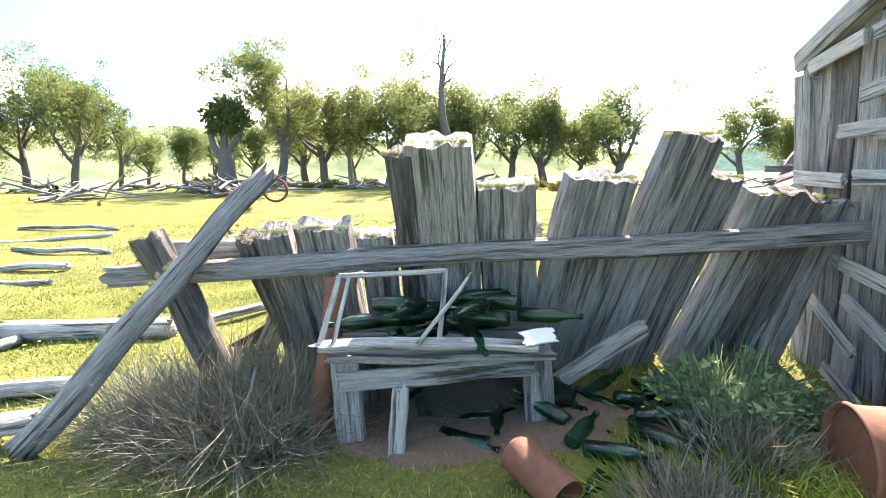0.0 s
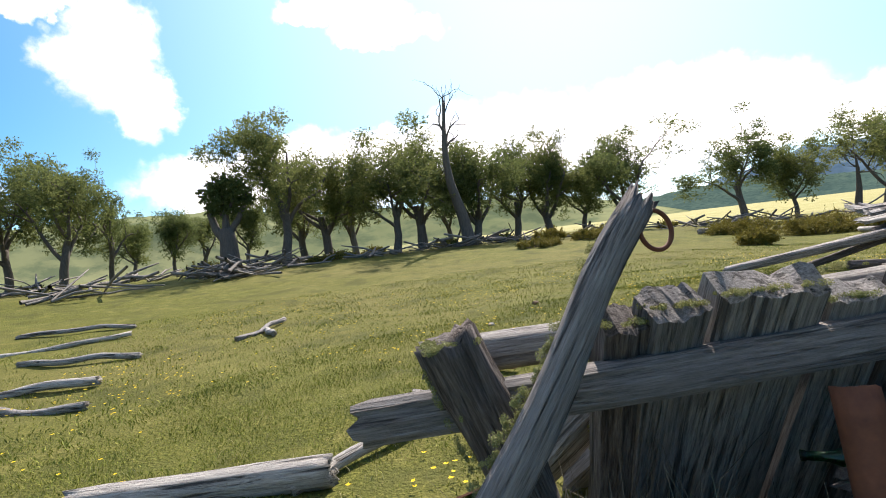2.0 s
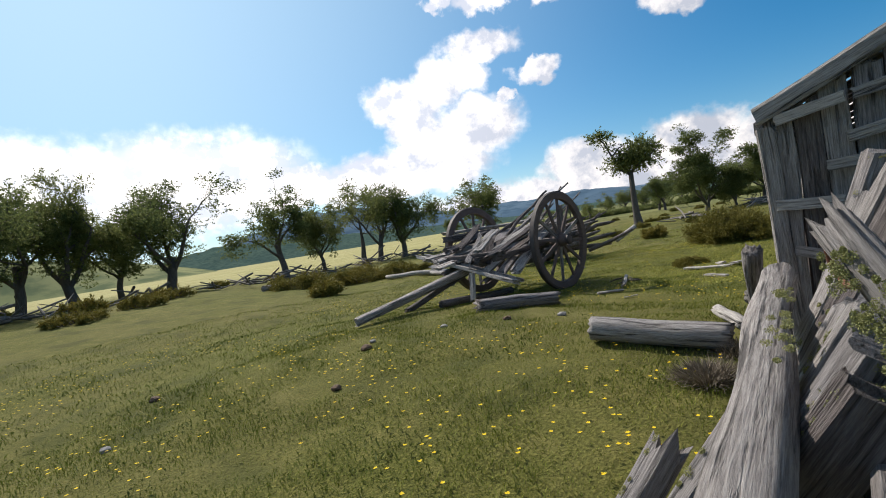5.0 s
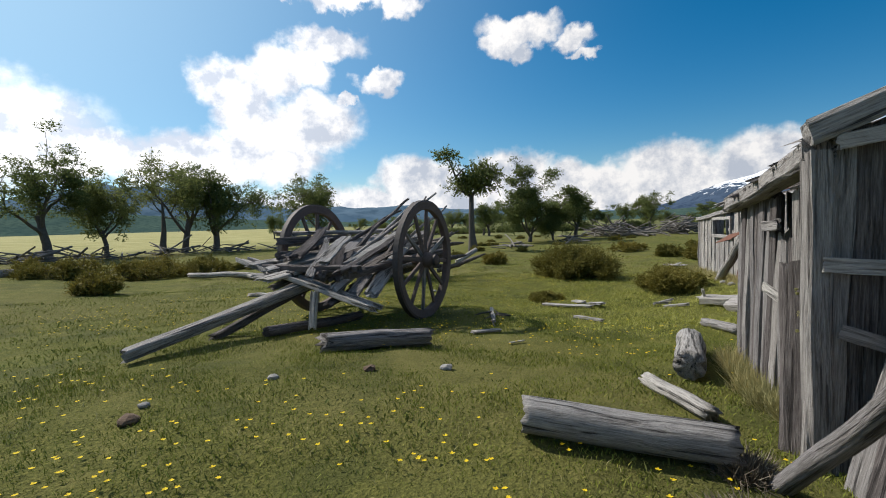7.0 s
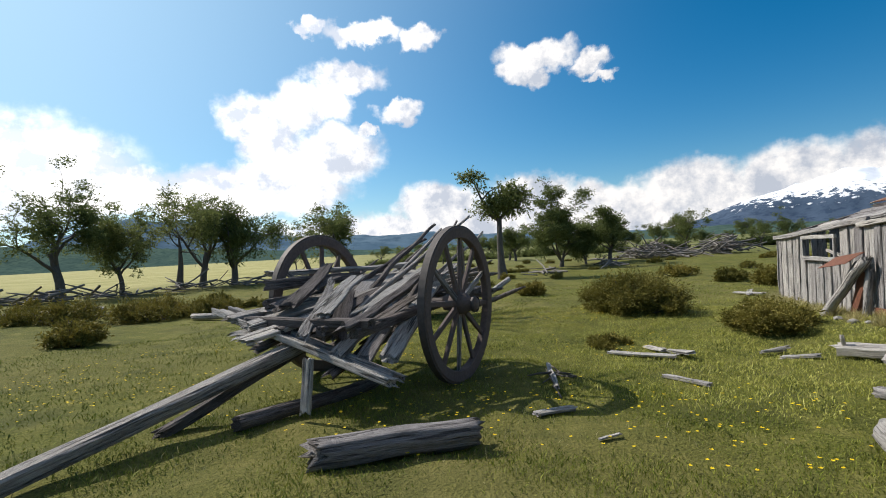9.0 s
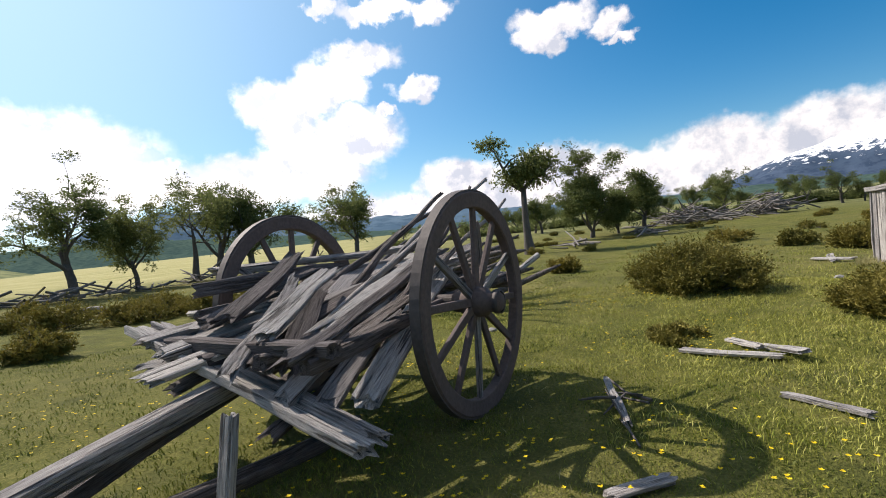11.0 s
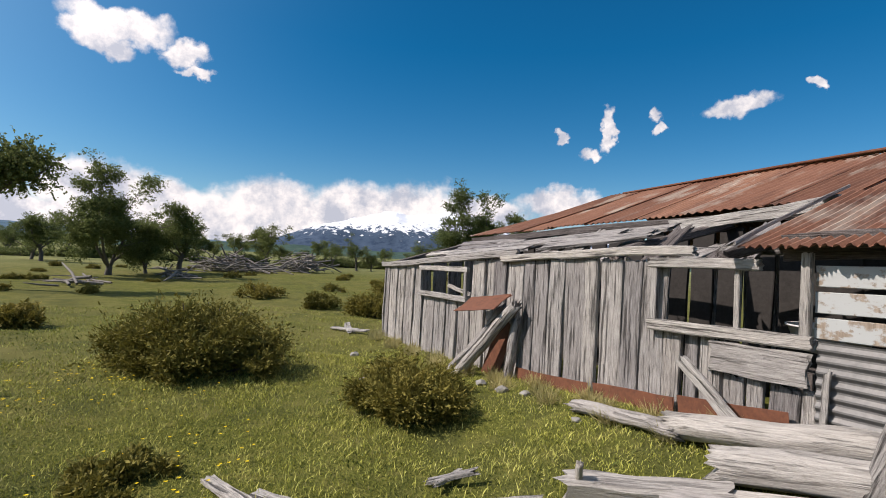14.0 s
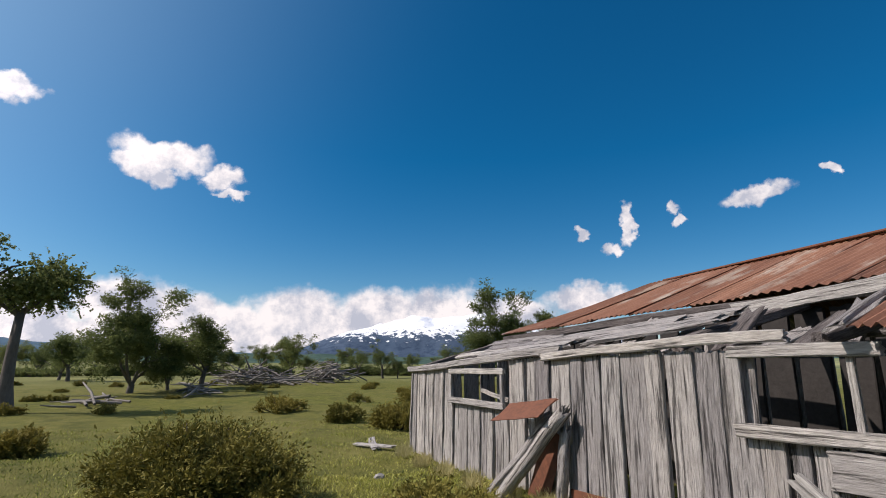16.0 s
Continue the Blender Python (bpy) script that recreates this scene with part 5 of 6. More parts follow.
scrub(-1.3, 2.7, 0.55, 0.24, 2200, 1, DRY_TWIGS, "tangle of dry brown twigs", 0.0028, 2.4)
scrub(-1.0, 2.5, 0.45, 0.2, 1800, 2, DRY_TWIGS, "tangle of dry brown twigs", 0.0028, 2.6)
scrub(-1.0, 2.9, 0.32, 0.3, 900, 3, SCRUB, "grey-green scrub with fine twigs", 0.004, 1.0)
scrub(-1.8, 2.8, 0.36, 0.28, 700, 4, SCRUB, "grey-green scrub with fine twigs", 0.004, 1.2)
bush(1.42, 2.62, 0.3, 0.26, 0.34, 505, 0, 2600, 0.05, FRESH, "fresh grey-green shrub growing from the bottles", "")
scrub(1.42, 2.62, 0.26, 0.34, 400, 5, FRESH, "thin grey-green stalks in the shrub", 0.004, 0.8)
scrub(1.3, 2.1, 0.36, 0.17, 700, 6, GRASS, "tussock of long bright grass", 0.0035, category="grass")
scrub(1.62, 1.8, 0.4, 0.16, 800, 7, GRASS, "tussock of long bright grass", 0.0035, category="grass")
scrub(0.85, 2.05, 0.36, 0.14, 600, 8, GRASS, "tussock of long bright grass", 0.0035, category="grass")
scrub(1.3, 2.3, 0.3, 0.25, 700, 9, DRY_TWIGS, "tangle of dry brown twigs")
scrub(0.9, 1.85, 0.3, 0.25, 700, 19, DRY_TWIGS, "tangle of dry brown twigs")
scrub(2.05, 3.85, 0.22, 0.14, 500, 10, DRY_TWIGS, "dry brown grass at the fence foot", 0.005)
scrub(1.4, 3.95, 0.3, 0.14, 600, 11, DRY_TWIGS, "dry brown grass at the fence foot", 0.005)
for i in range(12):
    scrub(3.0 + 0.15 * i, 3.36 + 0.06 * (i % 3), 0.16, 0.22, 160, 30 + i, STRAW, "straw-coloured grass along the shed wall", 0.004, category="grass")
# bare earth beside the drum, and under the bench
def bare_earth(cx, cy, rx, ry, label):
    V, F = [], []
    for j in range(29):
        for i in range(29):
            u, v = i / 28 * 2 - 1, j / 28 * 2 - 1
            x, y = cx + rx * u, cy + ry * v
            edge = max(0.0, 1 - u * u - v * v + 0.35 * noise.noise((u * 2, v * 2, cx)))
            V.append((x, y, ground_z(x, y) - 0.02 + 0.05 * min(1, edge * 2) + 0.014 * noise.noise((x * 9, y * 9, 2))))
    for j in range(28):
        for i in range(28):
            F.append((j * 29 + i, j * 29 + i + 1, (j + 1) * 29 + i + 1, (j + 1) * 29 + i))
    tagged(new("bare_earth", mesh_of("bare_earth", V, F, SOIL, True)), label, "earth", kind="structure")


bare_earth(1.6, 2.5, 0.8, 0.62, "patch of bare brown earth among the weeds")
bare_earth(0.1, 2.75, 1.0, 0.5, "dark trampled earth under the bench")

# ---------------------------------------------------------------- logs lying about
LOG = "grey weathered log lying in the grass"
pole("log", on_ground(-3.95, 4.2, 0.1), on_ground(-2.5, 4.3, 0.09), 0.2, WOOD_PALE, None, seg=14, groove=0.1, label=LOG, category="log", group="lying logs", seed=500)
pole("log", on_ground(-3.3, 2.85, 0.06), on_ground(-2.35, 3.2, 0.06), 0.12, WOOD_PALE, None, seg=12, groove=0.1, label=LOG, category="log", group="lying logs", seed=501)
pole("log", on_ground(-4.05, 3.2, 0.05), on_ground(-3.75, 4.1, 0.05), 0.1, WOOD_PALE, None, label=LOG, category="log", group="lying logs", seed=502)
pole("log", on_ground(-2.25, 1.85, 0.07), on_ground(-1.6, 1.55, 0.07), 0.13, WOOD_PALE, None, label="bleached broken log end in the grass", category="log", seed=503)
pole("log", on_ground(-2.1, 5.52, 0.05), on_ground(-1.1, 4.5, 0.06), 0.1, WOOD, None, seg=12, groove=0.09, label="slim grey pole lying in the grass", category="log", seed=504)
pole("log", on_ground(-2.72, 4.2, 0.04), on_ground(-1.98, 5.1, 0.05), 0.09, WOOD_PALE, None, label="slim grey pole lying in the grass", category="log", seed=505)
pole("log", on_ground(2.05, 5.08, 0.14), on_ground(2.1, 3.9, 0.14), 0.25, WOOD_PALE, None, seg=18, rag=0.02, groove=0.05, label="thick smooth grey log lying at the corner post", category="log", seed=506)
pole("log", on_ground(3.85, 3.9, 0.14), on_ground(5.2, 3.75, 0.14), 0.28, WOOD_PALE, None, seg=12, rag=0.03, groove=0.035, label="short thick log with a broken end beside the shed", category="log", seed=507)
pole("log", on_ground(3.62, 4.28, 0.06), on_ground(2.8, 3.9, 0.06), 0.13, WOOD_PALE, None, rag=0.05, label="short split log lying in the grass", category="log", seed=508)
pole("log", on_ground(5.9, 3.1, 0.06), on_ground(6.5, 3.4, 0.06), 0.13, WOOD_PALE, None, label="short bleached log lying in the grass", category="log", seed=509)
for i, (x0, y0, x1, y1, d) in enumerate([(-5.3, 9.6, -4.9, 11.0, 0.09), (-4.7, 9.7, -5.0, 10.2, 0.1), (-9.7, 9.8, -7.9, 11.0, 0.1), (-7.6, 6.9, -5.7, 6.7, 0.1), (-8.2, 7.5, -6.2, 7.6, 0.12), (-8.4, 9.0, -6.6, 9.1, 0.1), (-10.5, 11.5, -8.3, 11.8, 0.1),
                                         (12.4, 18.5, 12.2, 15.0, 0.2), (12.9, 17.2, 11.6, 14.6, 0.16), (8.6, 12.8, 8.4, 11.8, 0.12), (11.5, 14.0, 12.8, 16.4, 0.14), (9.0, 22.5, 13.5, 24.5, 0.3)]):
    pole("branch", on_ground(x0, y0, d / 2), on_ground(x1, y1, d / 2), d, WOOD_PALE, None, seg=10, wob=0.05, label="bleached fallen branch lying on the meadow", category="branch", group="fallen branches", seed=520 + i)
SCRAPS = [((9.2, 5.95), (8.75, 5.0), 0.12), ((9.7, 5.4), (9.0, 5.15), 0.1), ((9.3, 5.1), (8.7, 4.8), 0.13), ((7.45, 5.2), (6.95, 4.75), 0.07), ((6.5, 6.35), (7.4, 6.6), 0.06),
          ((8.95, 3.9), (8.75, 3.6), 0.06), ((8.45, 3.75), (8.2, 3.4), 0.08), ((9.0, 3.6), (8.8, 3.9), 0.05), ((12.0, 3.6), (11.6, 3.4), 0.08), ((17.2, 2.6), (15.6, 2.9), 0.14), ((16.4, 3.1), (15.4, 2.6), 0.1)]
for i, ((x0, y0), (x1, y1), w) in enumerate(SCRAPS):
    board("scrap_wood", on_ground(x0, y0, 0.03), on_ground(x1, y1, 0.05 + 0.03 * (i % 3)), w, 0.035, WOOD_PALE, None, face=(0, 0.2, 1), rag=0.03, label="bleached scrap of wood in the grass", category="scrap wood", group="scraps of wood", seed=540 + i)
wood_heap("branch_heap", 6.9, 6.45, 0.5, 0.2, 0.05, 7, 77, BARK, "few dry twigs lying by the cart wheel", 0.3, 0.8, 0.015, 0.03)


def stone(x, y, r, seed, label="small grey stone in the grass", mat=STONE):
    rng = np.random.default_rng(seed)
    bm = bmesh.new()
    bmesh.ops.create_icosphere(bm, subdivisions=2, radius=r)
    for v in bm.verts:
        v.co *= 1 + 0.35 * noise.noise(v.co * (2.2 / r) + Vector((seed, 0, 0)))
        v.co.z *= 0.6
    me = bpy.data.meshes.new("stone")
    bm.to_mesh(me), bm.free()
    me.materials.append(mat)
    ob = new("stone", me)
    ob.location = on_ground(x, y, r * 0.25)
    tagged(ob, label, "stone", "stones in the meadow")


for i, (x, y, r) in enumerate([(2.5, 7.35, 0.05), (3.35, 6.05, 0.06), (-1.2, 8.3, 0.05), (1.58, 7.75, 0.04), (9.9, 8.6, 0.07), (13.6, 3.3, 0.08), (1.9, 2.75, 0.04)]):
    stone(x, y, r, i)
for i, (x, y, r) in enumerate([(1.38, 7.65, 0.07), (3.05, 6.7, 0.06), (0.3, 6.9, 0.05), (-0.4, 9.3, 0.06)]):
    stone(x, y, r, 20 + i, "dark clod of earth lying in the grass", SOIL)
board("scrap_wood", on_ground(4.8, 5.75, 0.02), on_ground(4.95, 5.6, 0.03), 0.035, 0.015, WOOD_PALE, None, face=(0, 0.2, 1), rag=0.01, label="bleached scrap of wood in the grass", category="scrap wood", group="scraps of wood", seed=575)
board("tile_shard", on_ground(-1.38, 6.0, 0.03), on_ground(-1.2, 5.9, 0.05), 0.1, 0.012, RUST, None, face=(0, 0, 1), label="small rusty shard lying in the grass", category="shard", seed=571)

# ---------------------------------------------------------------- cart
AX = Vector((0.096, 0.995, 0)).normalized()          # along the axle
FW = Vector((-0.995, 0.096, 0)).normalized()         # towards the shaft
W1 = Vector((6.62, 7.52, 0.98))
W2 = W1 + AX * 2.2 + Vector((0, 0, 0.02))
R = 0.96
cart = thing("ox_cart", Vector((6.9, 8.6, 0)), "derelict wooden ox cart with two tall spoked wheels", "cart")


def wheel(c, seed, lean_):
    """Rim of felloes, iron tyre, turned nave and twelve spokes."""
    rng = np.random.default_rng(seed)
    ax = (AX + Vector((0, 0, lean_))).normalized()
    m = along(c, c + ax, FW)
    k, prof = 64, [(R, -0.045), (R, 0.045), (R - 0.012, 0.055), (R - 0.13, 0.048), (R - 0.14, 0.036), (R - 0.14, -0.036), (R - 0.13, -0.048), (R - 0.012, -0.055)]
    V, F = [], []
    for i in range(k):
        q = 2 * math.pi * i / k
        j_ = 1 - (0.006 if i % 11 == 0 else 0) + rng.normal(0, 0.0015)
        for r, z in prof:
            V.append((r * j_ * math.cos(q), r * j_ * math.sin(q), z))
    n = len(prof)
    for i in range(k):
        for j in range(n):
            F.append((i * n + j, ((i + 1) % k) * n + j, ((i + 1) % k) * n + (j + 1) % n, i * n + (j + 1) % n))
    rim = part("wheel", mesh_of("rim", V, F, WOOD_WHEEL), cart, m, "tall spoked wooden wheel")
    T, TF = [], []
    for i in range(k):
        q = 2 * math.pi * i / k
        for r, z in [(R + 0.001, -0.043), (R + 0.016, -0.043), (R + 0.016, 0.043), (R + 0.001, 0.043)]:
            T.append((r * math.cos(q), r * math.sin(q), z))
    for i in range(k):
        for j in range(4):
            TF.append((i * 4 + j, ((i + 1) % k) * 4 + j, ((i + 1) % k) * 4 + (j + 1) % 4, i * 4 + (j + 1) % 4))

    def sub(name, me, local, label=""):
        o = new(name, me)
        o.parent = rim
        o.matrix_basis = local
        return tagged(o, label)
    sub("tyre", mesh_of("tyre", T, TF, IRON), Matrix.Identity(4), "worn dark iron tyre")
    sub("nave", lathe([(0.0, -0.24), (0.07, -0.24), (0.085, -0.22), (0.09, -0.12), (0.125, -0.1), (0.135, 0.0), (0.125, 0.1), (0.095, 0.12), (0.09, 0.2), (0.0, 0.2)], WOOD_WHEEL, "nave", 22), Matrix.Identity(4), "dark turned nave")
    sub("nave_band", lathe([(0.09, -0.235), (0.1, -0.235), (0.1, -0.19), (0.09, -0.19)], IRON, "nave_band", 22), Matrix.Identity(4))
    for i in range(12):
        q = 2 * math.pi * i / 12 + 0.1
        a, b = Vector((math.cos(q) * 0.11, math.sin(q) * 0.11, 0.0)), Vector((math.cos(q) * (R - 0.12), math.sin(q) * (R - 0.12), 0.0))
        me = beam_mesh("spoke", (b - a).length, 0.075, 0.045, WOOD_WHEEL if i % 4 else WOOD, rng, seg=5, rag=0.0, taper=0.8, wob=0.003, groove=0.05)
        sub("spoke", me, along(a, b, (0, 0, 1)))
    return rim


wheel(W1, 1, 0.02)
wheel(W2, 2, -0.04)
pole("axle", W1 - AX * 0.1, W2 + AX * 0.1, 0.13, WOOD_DARK, cart, seed=600)
CP = lambda f, s, z: W1 + AX * s + FW * f * 0.9 + Vector((0, 0, z - 0.93))
TIP = Vector((2.55, 9.15, 0.34))
board("shaft", CP(-1.2, 1.05, 1.0), TIP, 0.2, 0.15, WOOD, cart, face=(0, 0, 1), seg=22, taper=0.75, rag=0.05, groove=0.08, bend=-0.06, seed=601, label="long heavy draught pole resting on the ground")
board("shaft", CP(0.9, 1.1, 0.8), TIP + Vector((1.15, 0.02, -0.08)), 0.12, 0.12, WOOD_DARK, cart, face=(0, 0, 1), seg=16, taper=0.8, rag=0.05, groove=0.09, bend=-0.03, seed=598, label="second pole sagging under the draught pole")
for i, s in enumerate((0.35, 0.75, 1.35, 1.75)):
    board("bed_beam", CP(-1.6, s, 0.98), CP(1.9, s, 0.84), 0.12, 0.1, WOOD_DARK, cart, face=(0, 0, 1), seg=10, seed=602 + i)
for i, f in enumerate((-1.5, 1.75)):
    board("cross_beam", CP(f, 0.2, 0.92), CP(f, 1.95, 0.92), 0.12, 0.1, WOOD_DARK, cart, face=(0, 0, 1), seed=608 + i)
for z in (1.22, 0.99):
    board("side_rail", CP(-0.5, 1.86, z + 0.06), CP(1.5, 1.9, z + 0.1), 0.12, 0.05, WOOD_DARK, cart, face=(0, -1, 0.2), seg=12, rag=0.03, groove=0.06, seed=int(z * 100))
board("prop", CP(2.45, 0.55, 0.2), CP(2.3, 0.6, 0.66), 0.1, 0.06, WOOD_PALE, cart, face=(-1, 0, 0), seed=611, label="short pale prop under the load")
board("stake", CP(-0.55, 0.18, 0.85), CP(-0.5, 0.16, 1.62), 0.1, 0.07, WOOD, cart, seed=612)
# the load: weathered planks and poles heaped across the bed
rngc = np.random.default_rng(61)
LOAD = [((1.72, 2.43, 1.02), (1.95, -0.12, 0.4), 0.2, 0.07), ((1.55, 2.4, 1.04), (1.8, -0.1, 0.42), 0.13, 0.06), ((2.25, 1.5, 0.8), (-0.9, 0.55, 1.25), 0.19, 0.05), ((1.6, 0.15, 0.55), (-0.6, 0.6, 1.2), 0.2, 0.06), ((1.75, 0.35, 0.55), (-0.7, 0.85, 1.22), 0.16, 0.05),
        ((1.9, 0.55, 0.62), (-0.6, 1.0, 1.2), 0.15, 0.05), ((2.0, 1.7, 0.9), (-1.3, 1.0, 1.25), 0.17, 0.06), ((1.9, 2.1, 0.95), (-1.2, 1.3, 1.22), 0.16, 0.07), ((1.5, 1.9, 1.0), (-1.6, 1.5, 1.28), 0.18, 0.05),
        ((1.3, 1.2, 0.85), (-1.6, 1.8, 1.3), 0.14, 0.05), ((1.2, 0.9, 0.85), (-1.6, 0.7, 1.35), 0.13, 0.05), ((0.9, 2.35, 1.42), (-1.6, 1.45, 1.4), 0.12, 0.06), ((0.85, 2.3, 1.22), (-1.2, 1.6, 1.28), 0.13, 0.06)]
for i, (a, b, w, t) in enumerate(LOAD):
    board("plank", CP(*a), CP(*b), w, t, (WOOD_PALE, WOOD, WOOD_PALE)[i % 3], None, face=(0.2, -0.3, 1), seg=14, rag=0.05, wob=0.015, groove=0.09, label="grey weathered plank heaped on the cart", category="plank", group="load of planks on the cart", seed=620 + i)
for i in range(26):
    s0, turn = rngc.uniform(0.2, 1.9), rngc.uniform(-0.75, 0.75)
    f0, L = rngc.uniform(0.9, 2.1), rngc.uniform(1.2, 2.4)
    # from 16 on, added low dark planks stand in for shaded gaps
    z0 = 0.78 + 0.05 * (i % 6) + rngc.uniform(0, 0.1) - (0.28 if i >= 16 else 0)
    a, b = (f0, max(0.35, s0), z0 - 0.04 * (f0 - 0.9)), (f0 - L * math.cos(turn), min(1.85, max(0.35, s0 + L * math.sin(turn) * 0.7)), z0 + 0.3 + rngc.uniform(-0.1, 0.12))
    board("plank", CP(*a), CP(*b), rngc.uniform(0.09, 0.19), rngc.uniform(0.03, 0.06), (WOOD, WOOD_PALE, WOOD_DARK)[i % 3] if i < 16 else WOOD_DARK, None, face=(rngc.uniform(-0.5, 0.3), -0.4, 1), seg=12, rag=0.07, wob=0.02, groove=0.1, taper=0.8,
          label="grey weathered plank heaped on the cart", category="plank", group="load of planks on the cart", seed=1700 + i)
POLES = [((1.1, 0.9, 0.9), (-1.5, 0.35, 1.95), 0.06), ((0.6, 0.4, 1.0), (-1.7, 0.7, 1.9), 0.05), ((0.7, 0.9, 1.0), (-1.6, 0.9, 1.78), 0.06), ((0.4, 1.2, 1.05), (-1.7, 1.1, 1.85), 0.07), ((0.3, 0.6, 1.0), (-1.9, 0.25, 1.7), 0.05), ((0.6, 1.5, 1.05), (-1.8, 1.3, 1.65), 0.07),
         ((0.2, 0.8, 1.1), (-2.3, 0.1, 1.5), 0.07), ((0.0, 0.5, 1.0), (-2.6, 0.3, 1.2), 0.06), ((0.0, 1.0, 1.05), (-2.5, 0.7, 1.4), 0.08), ((-0.2, 0.3, 0.95), (-2.7, -0.1, 1.0), 0.06), ((0.1, 1.5, 1.1), (-2.4, 1.2, 1.3), 0.08), ((-0.3, 0.2, 0.9), (-2.4, -0.3, 0.75), 0.07), ((0.3, 1.7, 1.1), (-2.0, 1.9, 1.5), 0.06), ((-0.4, 0.7, 1.0), (-2.9, 0.5, 0.8), 0.08)]
for i, (a, b, d) in enumerate(POLES):
    b = tuple(p + (q - p) * (0.98 if i < 6 else 0.5) for p, q in zip(a, b))
    b, d = ((b[0], b[1], b[2] + 0.18), d * 1.35) if i < 6 else (b, d)
    a, b = (a[0], max(a[1], 0.3), a[2]), (b[0], max(b[1], 0.3), b[2])
    pole("branch_pole", CP(*a), CP(*b), d, (WOOD, WOOD_DARK)[i % 2], None, seg=12, taper=0.5, wob=0.03, groove=0.08, rag=0.02, label="thin grey pole sticking up from the cart load", category="pole", group="poles on the cart", seed=640 + i)
pole("log", on_ground(3.56, 7.5, 0.11), on_ground(4.46, 6.66, 0.11), 0.26, WOOD, None, seg=16, rag=0.05, groove=0.12, flat=0.8, label="broken grey log lying before the cart", category="log", seed=660)
pole("log", on_ground(4.0, 8.6, 0.08), on_ground(5.8, 8.3, 0.1), 0.14, WOOD_DARK, None, seg=12, groove=0.1, label="dark log lying under the cart", category="log", seed=661)
board("scrap_wood", on_ground(5.3, 6.35, 0.03), on_ground(5.6, 6.05, 0.04), 0.1, 0.03, WOOD, None, face=(0, 0, 1), label="loose board lying by the cart wheel", category="board", seed=662)


def pole_heap(x, y, n, seed):
    """A dark stack of poles whose ends fan out to one side."""
    rng = np.random.default_rng(seed)
    base = on_ground(x, y)
    V, F = [], []
    for i in range(n):
        q, tilt, L, d = radians(rng.normal(-35, 42)), abs(rng.normal(0.1, 0.32)), rng.uniform(1.0, 1.9), rng.uniform(0.07, 0.16)
        a = Vector((rng.normal(-0.5, 0.4), rng.normal(0, 0.7), 0.08 + 0.9 * rng.random()))
        b = a + Vector((math.cos(q) * math.cos(tilt), math.sin(q) * math.cos(tilt), math.sin(tilt))) * L
        m = a.lerp(b, 0.5) + Vector(rng.normal(0, 0.04, 3))
        v, f = tube([a, a.lerp(m, 0.6), m, m.lerp(b, 0.6), b], [d * 0.5, d * 0.52, d * 0.48, d * 0.42, d * 0.16], 7)
        k = len(V)
        V += v
        F += [tuple(j + k for j in g) for g in f]
    ob = new("pole_heap", mesh_of("pole_heap", V, F, WOOD_DARK, True))
    ob.location = base
    return tagged(ob, "stack of dark rotting poles behind the cart", "woodpile", kind="stuff")


pole_heap(12.5, 11.35, 100, 71)
pole("log", on_ground(17.4, 10.4, 0.1), on_ground(18.3, 9.9, 0.5), 0.2, WOOD_PALE, None, label="grey log propped in the scrub", category="log", seed=1710)

# ---------------------------------------------------------------- hut
hut = thing("hut", (10.8, 0.2, 0), "derelict hut of grey upright boards under a rusty iron roof", "hut")


def hy(x):
    return 1.66 + 0.075 * (x - 8.6)


def HP(x, n, z):
    """A point of the hut: along its front, n metres behind the front wall."""
    wx = 10.6 + (x - 10.8) * 1.18 if x > 9.36 else 8.9 + (x - 9.36) * 0.82
    return Vector((wx, (hy(x) - n) * 1.15 - 0.24, z * (1.12 + 0.012 * (14.95 - x))))


FRONT = (-0.075, 1, 0)
top_at = lambda x: float(np.interp(x, [7.8, 9.2, 11.2, 13.4, 14.95], [1.44, 1.45, 1.46, 1.38, 1.31]))
rngh = np.random.default_rng(8)
x = 14.93
i = 0
while x > 7.86:
    w = float(rngh.uniform(0.13, 0.22)) if x > 11.6 else float(rngh.uniform(0.17, 0.3))
    c = x - w / 2
    spans = [(-0.06, top_at(c))]
    if 12.14 < c < 13.42:
        spans = [(-0.06, 0.93)]
    elif c < 9.3:
        spans = [(-0.06, 0.95 if c > 8.62 else 0.69)]
    for z0, z1 in spans:
        lo = HP(c + rngh.normal(0, 0.008), 0.012 * (i % 2), z0 + rngh.uniform(0, 0.1))
        board("wall_board", lo, HP(c + rngh.normal(0, 0.012), 0.012 * (i % 2) + 0.01, z1), w * (1.18 if x > 9.36 else 0.82) - 0.024, 0.05, WOOD_BOARD if i % 5 else WOOD, hut, face=FRONT, seg=14, rag=0.02, wob=0.005, groove=0.06, seed=700 + i)
    x -= w
    i += 1
